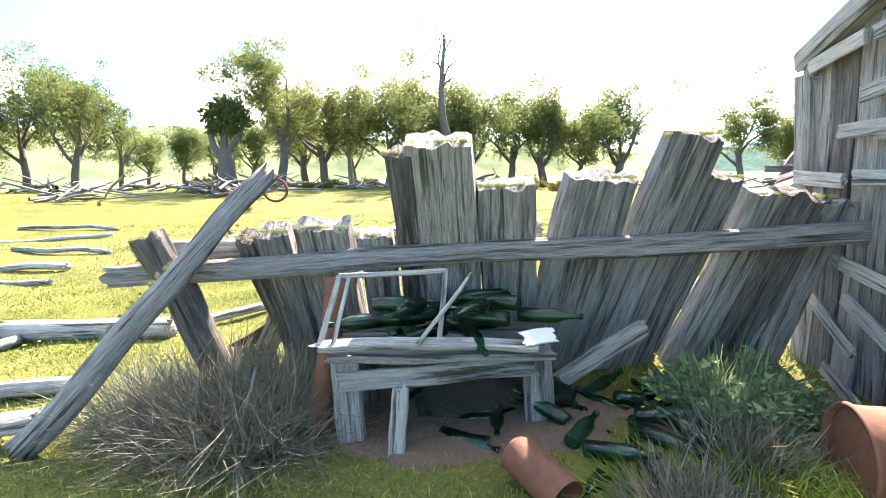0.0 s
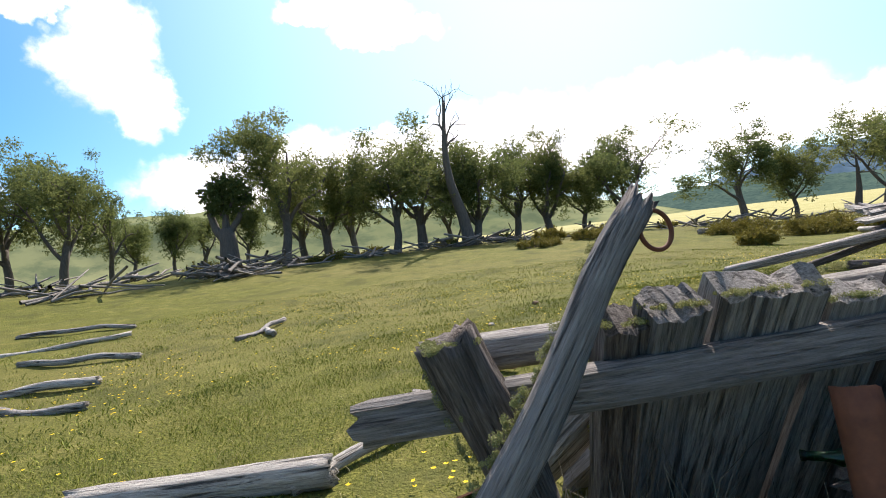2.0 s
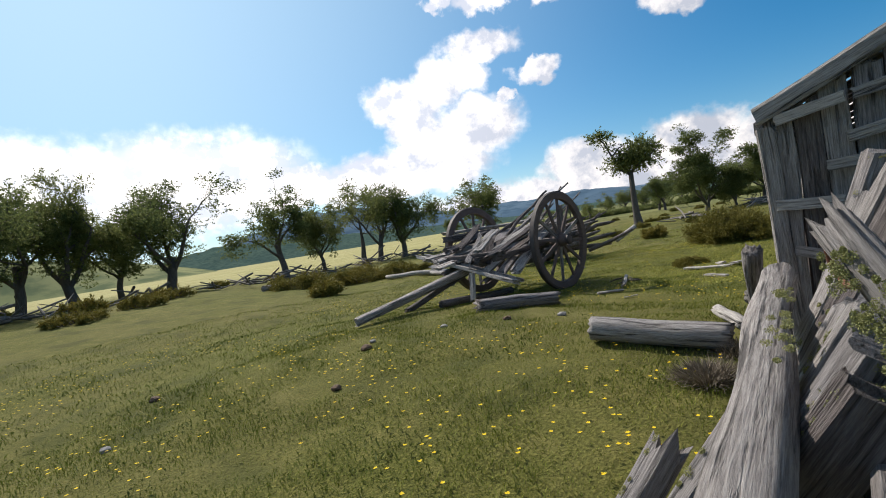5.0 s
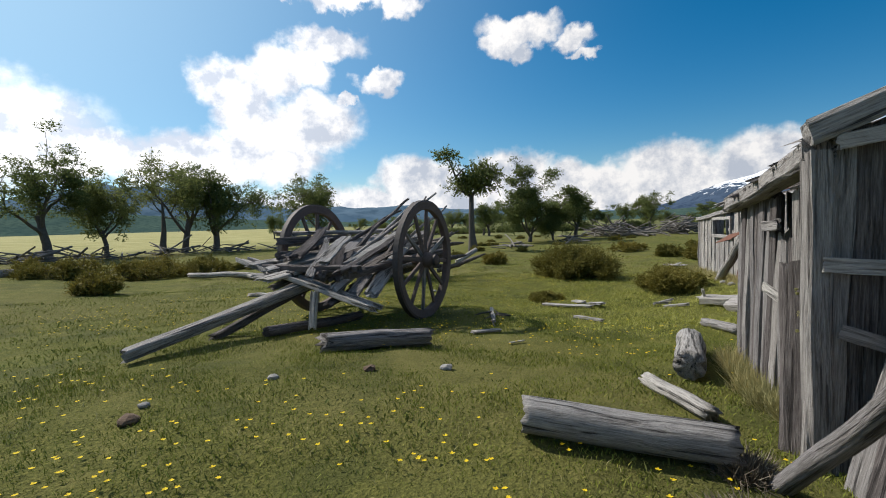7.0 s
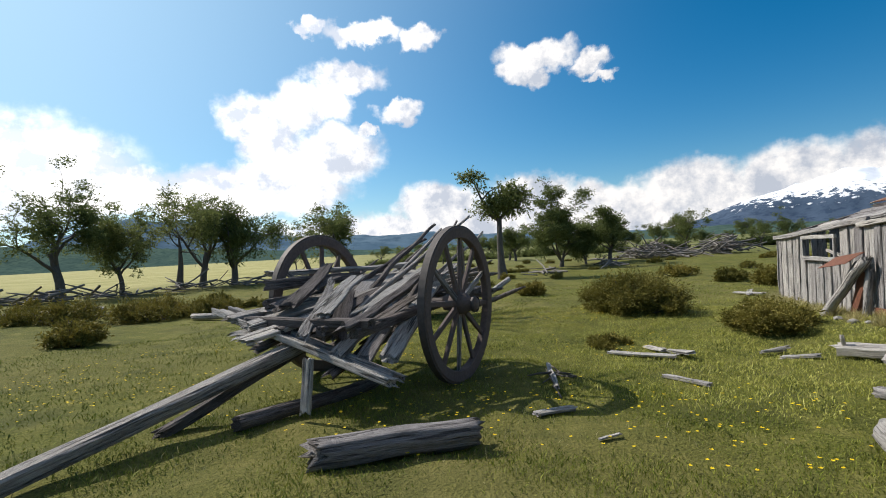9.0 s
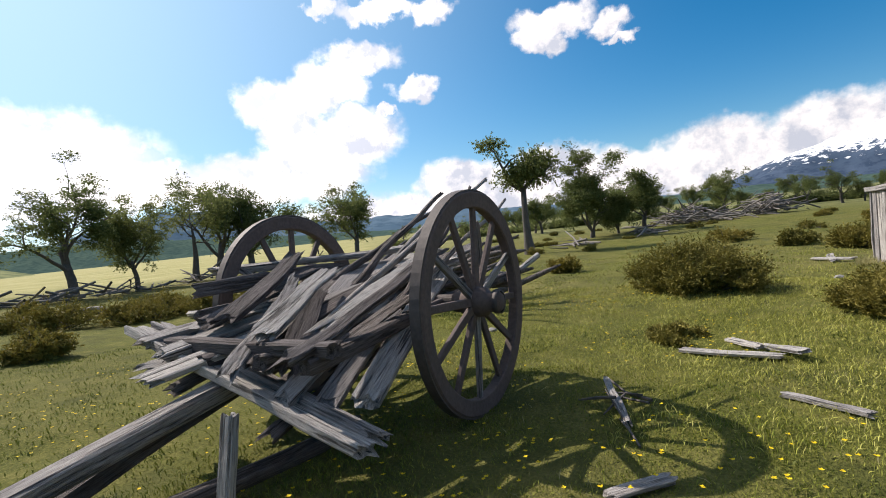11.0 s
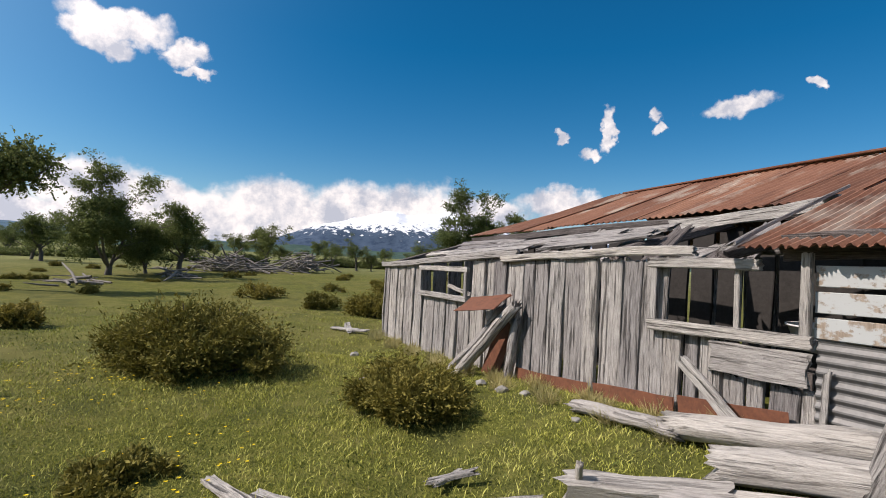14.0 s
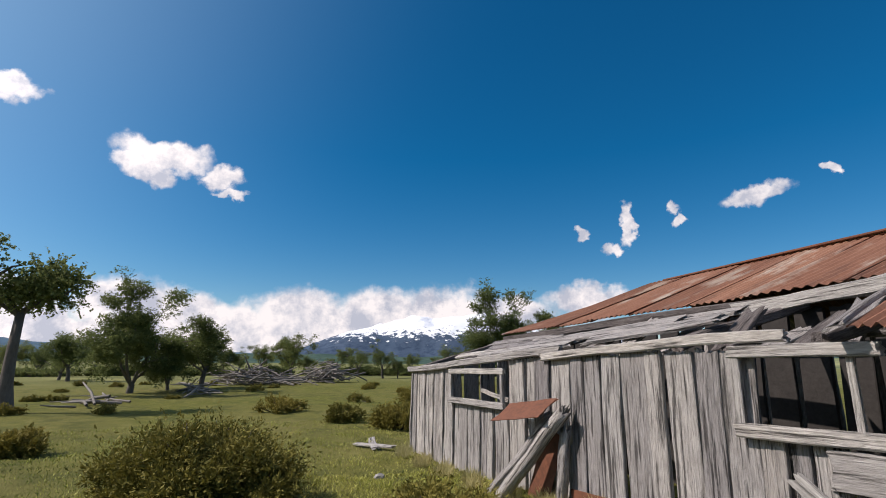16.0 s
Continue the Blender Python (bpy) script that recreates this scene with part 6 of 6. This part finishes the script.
# window frames and rails
for a, b, w, t in [(HP(13.5, -0.05, 0.92), HP(12.1, -0.05, 0.92), 0.09, 0.06), (HP(13.5, -0.05, 1.3), HP(12.1, -0.05, 1.31), 0.08, 0.05), (HP(13.45, -0.045, 0.93), HP(13.45, -0.045, 1.3), 0.06, 0.05), (HP(12.15, -0.045, 0.93), HP(12.15, -0.045, 1.3), 0.06, 0.05),
                   (HP(9.36, -0.05, 0.97), HP(7.76, -0.05, 0.98), 0.1, 0.07), (HP(9.36, -0.05, 1.44), HP(8.2, -0.05, 1.43), 0.09, 0.06), (HP(9.31, -0.045, 0.98), HP(9.31, -0.045, 1.44), 0.07, 0.05), (HP(7.82, -0.045, 0.98), HP(7.82, -0.045, 1.5), 0.07, 0.05), (HP(8.42, -0.02, 1.0), HP(8.42, -0.02, 1.42), 0.045, 0.04)]:
    board("window_frame", a, b, w, t, WOOD_PALE, hut, face=FRONT, seg=6, rag=0.01, wob=0.003, groove=0.03)
board("broken_bar", HP(12.9, 0.12, 1.06), HP(12.25, 0.1, 0.98), 0.06, 0.03, WOOD_PALE, hut, face=FRONT, label="pale broken bar in the window", seed=780)
board("panel", HP(8.64, -0.04, 0.81), HP(7.8, -0.04, 0.82), 0.24, 0.04, WOOD_PALE, hut, face=FRONT, label="broad pale board under the window", seed=781)
board("wall_plate", HP(15.08, -0.03, 1.33), HP(11.1, -0.03, 1.51), 0.1, 0.07, WOOD_PALE, hut, face=FRONT, seg=16, groove=0.07, seed=782)
board("wall_plate", HP(11.4, -0.03, 1.47), HP(8.85, -0.03, 1.53), 0.09, 0.08, WOOD_PALE, hut, face=FRONT, seg=14, groove=0.06, seed=783)
# rusty sheets along the foot of the wall
for i, (x0, x1) in enumerate(((11.0, 9.95), (9.9, 9.0), (8.95, 7.9))):
    board("foot_sheet", HP(x0, -0.05, 0.16 + 0.1 * i), HP(x1, -0.06, 0.24 + 0.1 * i), 0.3, 0.012, RUST, hut, face=FRONT, seg=6, rag=0.005, wob=0.006, groove=0.01, seed=790 + i, label="rusty iron sheet along the wall foot")
# other walls; the inner one is near black, with the room's shade in it
for i in range(16):
    n = 0.1 + 0.32 * i
    board("wall_board", HP(14.95, n, -0.05), HP(14.95, n, float(np.interp(n, [0, 1.7, 3.9, 5.2], [1.28, 1.72, 1.85, 1.8]))), 0.31, 0.05, WOOD, hut, face=(1, 0, 0), seg=6, seed=800 + i)
for i in range(28):
    xx = 14.8 - 0.32 * i
    board("wall_board", HP(xx, 5.2, -0.05), HP(xx, 5.2, 1.95), 0.3, 0.05, WOOD, hut, face=(0, -1, 0), seg=5, seed=830 + i)
for i in range(16):
    n = 0.1 + 0.32 * i
    board("wall_board", HP(6.0, n, -0.05), HP(6.0, n, float(np.interp(n, [0, 1.7, 3.9, 5.2], [1.5, 1.95, 2.75, 2.0]))), 0.31, 0.05, WOOD, hut, face=(-1, 0, 0), seg=6, seed=870 + i)
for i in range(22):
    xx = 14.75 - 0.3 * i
    board("inner_wall_board", HP(xx, 1.75, 0.0), HP(xx, 1.75, 1.86), 0.29, 0.04, INNER_SHADE, hut, face=FRONT, seg=5, seed=900 + i)
# right-hand bay: peeling painted boards over grey corrugated iron
for i in range(3):
    board("painted_board", HP(7.78, 0.0, 1.07 + 0.15 * i), HP(6.0, 0.0, 1.07 + 0.15 * i), 0.148, 0.03, PEELING, hut, face=FRONT, seg=8, rag=0.002, wob=0.002, groove=0.015, seed=930 + i, label="board with peeling white paint")
# dark strip above the paint stands in for the porch roof's shadow
board("dark_board", HP(8.1, 0.06, 1.55), HP(6.0, 0.06, 1.55), 0.2, 0.03, WOOD_DARK, hut, face=FRONT, seed=935)


def sheet(name, parent, a, b, c, mat, waves, amp=0.018, seed=1, label="", sag=0.0, ragged=0.03):
    """A corrugated sheet: a-b along the lower edge, c above a. The ribs run up from a to c."""
    a, b, c = Vector(a), Vector(b), Vector(c)
    rng = np.random.default_rng(seed)
    ex, ey = (b - a), (c - a)
    W_, H_ = ex.length, ey.length
    x, y = ex / W_, (ey - ex * (ey.dot(ex) / W_ ** 2)).normalized()
    z = x.cross(y)
    m = Matrix((x, y, z)).transposed().to_4x4()
    m.translation = a
    inv = m.inverted()
    nx, ny = waves * 6, 7
    shear = (inv @ c).x
    hh = (inv @ c).y
    V, F = [], []
    for j in range(ny + 1):
        v = j / ny
        for i_ in range(nx + 1):
            u = i_ / nx
            e = ragged * rng.random() if j == 0 else 0.0
            V.append((u * W_ + shear * v, v * hh + e, amp * math.sin(u * waves * 2 * math.pi) - sag * math.sin(math.pi * u) * math.sin(math.pi * v) + 0.006 * noise.noise((u * 4, v * 4, seed))))
    n = len(V)
    V += [(p[0], p[1], p[2] - 0.004) for p in V]
    for j in range(ny):
        for i_ in range(nx):
            q = j * (nx + 1) + i_
            F.append((q, q + 1, q + nx + 2, q + nx + 1))
            F.append((n + q + nx + 1, n + q + nx + 2, n + q + 1, n + q))
    for i_ in range(nx):
        F.append((i_ + 1, i_, n + i_, n + i_ + 1))
        q = ny * (nx + 1) + i_
        F.append((q, q + 1, n + q + 1, n + q))
    ob = part(name, mesh_of(name, V, F, mat, False), parent, m, label)
    return ob


sheet("wall_sheet", hut, HP(7.02, -0.03, 0.42), HP(7.02, -0.03, 1.0), HP(7.74, -0.03, 0.42), ZINC, 9, 0.012, 3, "dull grey corrugated sheet", 0, 0.0)
sheet("wall_sheet", hut, HP(6.2, -0.02, 0.4), HP(6.2, -0.02, 1.0), HP(7.0, -0.02, 0.4), ZINC, 9, 0.012, 4, "dull grey corrugated sheet", 0, 0.0)
for i in range(11):
    xx = 7.74 - 0.16 * i
    board("wall_board", HP(xx, 0.0, -0.05), HP(xx, 0.0, 0.42 + 0.05 * (i % 3)), 0.15, 0.04, WOOD, hut, face=FRONT, seed=940 + i)
board("cover_strip", HP(7.66, -0.06, 0.4), HP(7.64, -0.06, 0.84), 0.045, 0.02, WOOD_PALE, hut, face=FRONT, seed=955)
# main roof: separate rusty sheets from eave to ridge
RX = [14.9, 14.2, 13.5, 12.75, 12.0, 11.2, 10.45, 9.6, 8.8, 8.0, 7.2, 6.4, 5.8]
for i in range(len(RX) - 1):
    lo, hi = 1.96 + 0.012 * i, 2.84
    dz = 0.006 * (i % 2)
    sheet("roof_sheet", hut, HP(RX[i] + 0.03, 1.62 + 0.05 * (i % 3), lo + dz), HP(RX[i + 1] - 0.03, 1.62 + 0.05 * (i % 3), lo + dz + 0.01), HP(RX[i] - 0.85 * max(0, 1 - i / 3) + 0.03, 3.85, hi + dz - 0.1 * max(0, 1 - i)), ROOF, 9, 0.014, 20 + i, "rusty corrugated iron roof sheet", 0.02)
    if i > 1:
        sheet("roof_sheet", hut, HP(RX[i + 1] - 0.03, 5.5, 1.95 + dz), HP(RX[i] + 0.03, 5.5, 1.95 + dz), HP(RX[i + 1] - 0.03, 3.83, hi + dz + 0.004), ROOF, 9, 0.014, 40 + i, "rusty corrugated iron roof sheet", 0.02)
board("ridge_cap", HP(13.3, 3.84, 2.84), HP(5.8, 3.84, 2.89), 0.2, 0.03, RUST, hut, face=(0, 0, 1), seg=10, rag=0.01, seed=960)
board("eave_beam", HP(14.9, 1.7, 1.88), HP(8.4, 1.66, 1.96), 0.12, 0.1, WOOD_DARK, hut, face=FRONT, seg=12, seed=961)
# porch roof over the right-hand bay
sheet("porch_sheet", hut, HP(8.3, -0.18, 1.53), HP(7.2, -0.2, 1.53), HP(8.55, 1.45, 2.07), ROOF, 13, 0.016, 60, "rusty corrugated porch sheet", 0.03, 0.05)
sheet("porch_sheet", hut, HP(7.22, -0.2, 1.54), HP(5.9, -0.2, 1.52), HP(7.3, 1.45, 2.08), ROOF, 15, 0.016, 61, "rusty corrugated porch sheet", 0.03, 0.05)
board("barge_board", HP(8.36, -0.2, 1.54), HP(8.64, 1.45, 2.1), 0.14, 0.03, WOOD, hut, face=(0.4, 0.3, 1), seed=962)
board("fascia", HP(10.35, 1.35, 1.87), HP(8.5, 1.25, 1.96), 0.13, 0.04, WOOD_PALE, hut, face=FRONT, seg=10, groove=0.05, seed=963, label="pale fascia board hanging loose")
# collapsed lean-to roof between the front wall and the eave
LEAN = [((15.0, 0.1, 1.34), (14.7, 1.7, 1.84), 0.12, 0.08), ((13.7, 0.2, 1.42), (13.5, 1.7, 1.86), 0.12, 0.08), ((12.2, 0.1, 1.46), (12.0, 1.7, 1.88), 0.12, 0.09), ((9.9, 0.1, 1.5), (9.95, 1.7, 1.9), 0.13, 0.1), ((8.7, 0.1, 1.5), (8.6, 1.7, 1.92), 0.13, 0.1)]
for i, (a, b, w, t) in enumerate(LEAN):
    board("rafter", HP(*a), HP(*b), w, t, WOOD_DARK, hut, face=(0, 0, 1), seed=970 + i)
TOPS = [((14.9, 0.75, 1.56), (12.9, 0.6, 1.58), 0.16), ((14.3, 1.0, 1.66), (12.2, 0.9, 1.68), 0.2), ((13.6, 0.5, 1.55), (11.4, 0.35, 1.6), 0.17), ((13.4, 1.25, 1.76), (11.2, 1.05, 1.74), 0.18), ((12.6, 0.75, 1.66), (10.3, 0.65, 1.76), 0.2), ((12.2, 1.1, 1.74), (9.9, 0.85, 1.8), 0.16), ((11.3, 0.45, 1.62), (9.8, 0.5, 1.72), 0.2), ((14.8, 1.4, 1.78), (13.0, 1.45, 1.8), 0.18)]
for i, (a, b, w) in enumerate(TOPS):
    board("roof_board", HP(*a), HP(*b), w, 0.04, WOOD if i % 2 else WOOD_PALE, hut, face=(0, 0.5, 1), seg=12, rag=0.06, wob=0.012, groove=0.06, seed=980 + i, label="slipped grey roof board")
STUBS = [(11.3, 0.3, 0.35), (11.05, 0.25, 0.5), (10.7, 0.3, 0.4), (10.45, 0.35, 0.45), (10.1, 0.25, 0.4), (9.7, 0.35, 0.3), (9.4, 0.4, 0.3), (9.1, 0.4, 0.28), (8.85, 0.5, 0.3)]
for i, (xx, n, l) in enumerate(STUBS):
    board("broken_board", HP(xx, n, 1.48), HP(xx + 0.1 - 0.05 * (i % 4), n + 0.45, 1.62 + 0.08 * (i % 3)), 0.2, 0.04, (WOOD, WOOD_DARK)[i % 2], hut, face=(0, 0.7, 0.7), rag=0.07, seed=990 + i, label="broken end of a roof board")
for i in range(4):
    pole("collapsed_pole", HP(9.9 - 0.1 * i, 0.7 + 0.15 * i, 1.55), HP(8.6, 0.8 + 0.15 * i, 1.58 + 0.05 * i), 0.1, WOOD, hut, seed=1000 + i)
stove = thing("flue_pipe", HP(9.15, 3.7, 2.8), "short grey stove pipe on the roof ridge", "pipe")
part("pipe", lathe([(0.035, 0), (0.035, 0.14), (0.04, 0.14), (0.04, 0.155), (0.032, 0.155), (0.032, 0.0)], ZINC, "pipe", 18), stove, Matrix.Translation(HP(9.15, 3.7, 2.8)))
# inside the window: a white enamel tub on a stand
tub = thing("tub", HP(8.2, 0.75, 0.0), "white enamel tub standing inside the window", "tub")
part("stand", beam_mesh("stand", 0.86, 0.4, 0.4, WOOD_DARK, rngh, seg=4, rag=0), tub, Matrix.Translation(HP(8.2, 0.75, 0.0)))
part("basin", lathe([(0.0, 0.0), (0.2, 0.0), (0.24, 0.03), (0.3, 0.2), (0.32, 0.2), (0.32, 0.215), (0.29, 0.21), (0.22, 0.03), (0.0, 0.02)], ENAMEL, "basin", 24), tub, Matrix.Translation(HP(8.2, 0.75, 0.86)))
# floor in the same near-black colour, room shade included
board("floor_board", HP(14.8, 0.85, -0.02), HP(6.2, 0.85, -0.02), 1.6, 0.03, INNER_SHADE, hut, face=(0, 0, 1), groove=0.0, wob=0, seed=1010)

# ---------------------------------------------------------------- in front of the hut
for i, (a, b, d) in enumerate([(HP(12.05, -0.3, 0.0), HP(11.15, -0.12, 0.9), 0.15), (HP(11.72, -0.42, 0.0), HP(10.95, -0.16, 0.95), 0.16), (HP(11.1, -0.12, 0.0), HP(11.0, -0.08, 0.8), 0.13)]):
    pole("prop_log", a, b, d, WOOD_BOARD, None, seg=12, groove=0.12, wob=0.02, rag=0.05, label="rough grey log propped against the hut wall", category="log", group="props at the hut wall", seed=1020 + i)
board("iron_plate", HP(11.75, -0.3, 0.9), HP(11.08, -0.22, 0.98), 0.36, 0.012, RUST, None, face=(-0.2, 0.5, 0.9), rag=0.02, wob=0.01, groove=0.02, label="bent rusty plate resting on the props", category="iron plate", seed=1024)
board("iron_sheet", HP(11.5, -0.1, 0.0), HP(11.2, -0.06, 0.75), 0.34, 0.012, RUST, None, face=FRONT, label="rusty sheet leaning behind the props", category="iron sheet", seed=1025)
for i, (a, b, w, t) in enumerate([((7.68, 2.86, 0.2), (6.3, 2.25, 0.47), 0.28, 0.15), ((8.2, 3.18, 0.17), (7.5, 2.5, 0.3), 0.17, 0.14), ((7.75, 2.62, 0.24), (6.7, 2.2, 0.46), 0.13, 0.08)]):
    board("beam", a, b, w, t, WOOD_WHITE, None, face=(0.2, 0.6, 1), seg=20, rag=0.05, wob=0.015, groove=0.06, label="broad bleached beam lying before the hut", category="beam", group="beams before the hut", seed=1030 + i)
for i, (a, b, d) in enumerate([((7.75, 2.36, 0.4), (6.4, 2.05, 0.66), 0.25), ((9.35, 2.2, 0.3), (8.25, 2.14, 0.42), 0.13), ((8.35, 2.1, 0.45), (7.0, 1.95, 0.68), 0.21)]):
    pole("log", a, b, d, WOOD_WHITE, None, seg=20, groove=0.1, wob=0.02, rag=0.05, label="bleached log piled before the hut", category="log", group="logs before the hut", seed=1040 + i)
pole("branch_stub", (8.14, 3.16, 0.2), (8.08, 3.2, 0.36), 0.05, WOOD_WHITE, None, seg=5, label="short snapped branch stub on the beam's end", category="branch", seed=1048)
board("iron_sheet", (7.75, 2.1, 0.36), (7.2, 2.05, 0.42), 0.3, 0.012, RUST, None, face=(0.1, 0.6, 0.8), label="rusty iron sheet caught between the logs", category="iron sheet", seed=1049)
board("stick_board", (8.4, 1.94, 0.92), (7.86, 2.0, 0.56), 0.1, 0.04, WOOD_PALE, None, face=FRONT, label="pale board leaning on the log pile", category="board", seed=1050)
pole("leaning_post", (6.98, 2.22, 0.5), (6.5, 2.24, 1.95), 0.125, WOOD_BOARD, None, seg=16, groove=0.09, wob=0.03, label="tall grey post leaning before the porch", category="post", seed=1051)
board("beam_stub", (6.65, 2.32, 1.95), (6.0, 2.2, 2.02), 0.16, 0.14, WOOD_DARK, None, label="dark beam resting on the leaning post", category="beam", seed=1052)
for i, (xx, n, h) in enumerate([(6.75, -0.12, 0.9), (6.45, -0.1, 1.0), (6.2, -0.15, 0.85)]):
    board("board", HP(xx - 0.15, n - 0.25, 0.0), HP(xx + 0.1, n, h), 0.22, 0.03, WOOD_BOARD, None, face=FRONT, label="grey board leaning on the porch wall", category="board", seed=1060 + i)
for i, (xx, n, r) in enumerate([(11.05, -0.45, 0.07), (10.75, -0.4, 0.08), (10.45, -0.35, 0.06), (9.6, -0.5, 0.05)]):
    p = HP(xx, n, 0)
    stone(p.x, p.y, r, 40 + i)
for i in range(30):
    p = HP(14.9 - 0.24 * i, -0.12 - 0.12 * (i % 3), 0)
    scrub(p.x, p.y, 0.2, 0.16, 120, 400 + i, STRAW, "dry straw-coloured grass along the hut wall", 0.004, category="grass")
bush(6.35, 1.95, 0.3, 0.25, 0.5, 55, 0, 2600, 0.04, GRASS, "bright green weeds beside the log pile", "weeds")

# ---------------------------------------------------------------- grass and flowers
def grass(name, count, box, h, w, mat, seed, label, keep, near=None):
    rng = np.random.default_rng(seed)
    x = rng.uniform(box[0], box[2], count)
    y = rng.uniform(box[1], box[3], count)
    tuft = np.array([noise.noise((a * 1.3, b * 1.3, seed)) for a, b in zip(x, y)])
    ok = np.array([keep(a, b) for a, b in zip(x, y)]) & (tuft + rng.normal(0, 0.35, count) > -0.25)
    x, y, tuft = x[ok], y[ok], tuft[ok]
    n = len(x)
    z = np.array([ground_z(a, b) for a, b in zip(x, y)])
    root = np.stack([x, y, z - 0.005], 1)
    hh = h * rng.uniform(0.4, 1.3, n) * (1 + 0.9 * np.clip(tuft, -0.4, 0.8))
    lean_ = rng.normal(0, 0.55, (n, 2)) * hh[:, None]
    tip = root + np.column_stack([lean_, hh])
    mid = root + np.column_stack([lean_ * 0.3, hh * 0.6])
    q = rng.random(n) * 6.283
    s = np.stack([np.cos(q), np.sin(q), np.zeros(n)], 1) * w * rng.uniform(0.6, 1.3, (n, 1))
    ob = new(name, quads_mesh(name, np.stack([root - s, mid + s, tip, mid - s], 1), mat))
    return tagged(ob, label, "grass", kind="stuff")


def open_meadow(x, y):
    if 2.25 < x < 4.85 and 1.1 < y < 3.2:
        return False
    if 5.5 < x < 15.6 and y < 1.7 + 0.03 * (x - 7):
        return False
    if ((x - 0.1) / 0.9) ** 2 + ((y - 2.75) / 0.42) ** 2 < 1 or ((x - 1.6) / 0.6) ** 2 + ((y - 2.5) / 0.45) ** 2 < 0.8:
        return False
    return True


def dist_path(x, y):
    return min(math.hypot(x - a, y - b) for a, b in ((-1, 1), (-2.4, 2.4), (-0.9, 4.5), (1, 5.2), (4, 5.9), (6.2, 5.5)))


def pale_side(x, y):
    """The drier, paler turf round the hut, with an uneven edge."""
    return x + 1.6 * noise.noise((x * 0.4, y * 0.4, 31)) - 0.35 * (y - 5) > 7.0


grass("grass", 260000, (-6, 0.8, 9.5, 9.5), 0.03, 0.0032, GRASS, 1, "short bright green meadow grass", lambda x, y: open_meadow(x, y) and dist_path(x, y) < 4.6 and not pale_side(x, y))
grass("grass", 200000, (4, 0.8, 14, 12), 0.034, 0.0036, GRASS_PALE, 11, "short pale green turf round the hut", lambda x, y: open_meadow(x, y) and dist_path(x, y) < 8 and pale_side(x, y))
grass("grass", 110000, (-10, 1, 18, 16), 0.04, 0.006, GRASS, 2, "short bright green meadow grass", lambda x, y: open_meadow(x, y) and 3.6 < dist_path(x, y) < 11 and not pale_side(x, y))
grass("grass", 60000, (6, 0, 22, 18), 0.045, 0.007, GRASS_PALE, 12, "short pale green turf round the hut", lambda x, y: open_meadow(x, y) and 7 < dist_path(x, y) < 15 and pale_side(x, y))
grass("straw", 36000, (-8, 0.8, 18, 14), 0.048, 0.003, STRAW, 3, "dry yellowish grass stalks in the meadow", lambda x, y: open_meadow(x, y) and (noise.noise((x * 0.5, y * 0.5, 9)) > 0.12 or (x > 7.5 and y < 5.5)))
grass("long_grass", 16000, (6, 1.5, 15, 6.5), 0.06, 0.0035, GRASS_PALE, 4, "longer rough grass before the hut", open_meadow)


HERB = leaf_material("herb_leaves", [(0.06, 0.085, 0.02), (0.095, 0.125, 0.03), (0.15, 0.17, 0.05)], 0.2)
grass("herbs", 70000, (-7, 0.8, 16, 13), 0.035, 0.007, HERB, 5, "darker low herbs in patches of the meadow", lambda x, y: open_meadow(x, y) and noise.noise((x * 1.1, y * 1.1, 21)) > 0.16)


def flowers(count, seed):
    rng = np.random.default_rng(seed)
    C, R_ = [], []
    while len(C) < count:
        x, y = rng.uniform(-7, 14), rng.uniform(2.6, 14)
        if open_meadow(x, y) and noise.noise((x * 0.45, y * 0.45, 5)) + rng.normal(0, 0.2) > 0.02 and not (x > 8 and y < 5):
            C.append((x, y, ground_z(x, y) + rng.uniform(0.03, 0.09)))
    C = np.array(C)
    n, P_ = len(C), 7
    Q = []
    for k in range(P_):
        a = 2 * math.pi * k / P_ + rng.random(n)
        d = np.stack([np.cos(a), np.sin(a), np.full(n, 0.25)], 1) * rng.uniform(0.011, 0.02, (n, 1))
        s = np.stack([-np.sin(a), np.cos(a), np.zeros(n)], 1) * 0.006
        Q.append(np.stack([C, C + d * 0.6 + s, C + d, C + d * 0.6 - s], 1))
    ob = new("dandelions", quads_mesh("dandelions", np.concatenate(Q), PETALS))
    tagged(ob, "many small yellow dandelions scattered in the grass", "flowers", kind="stuff")


flowers(2600, 6)
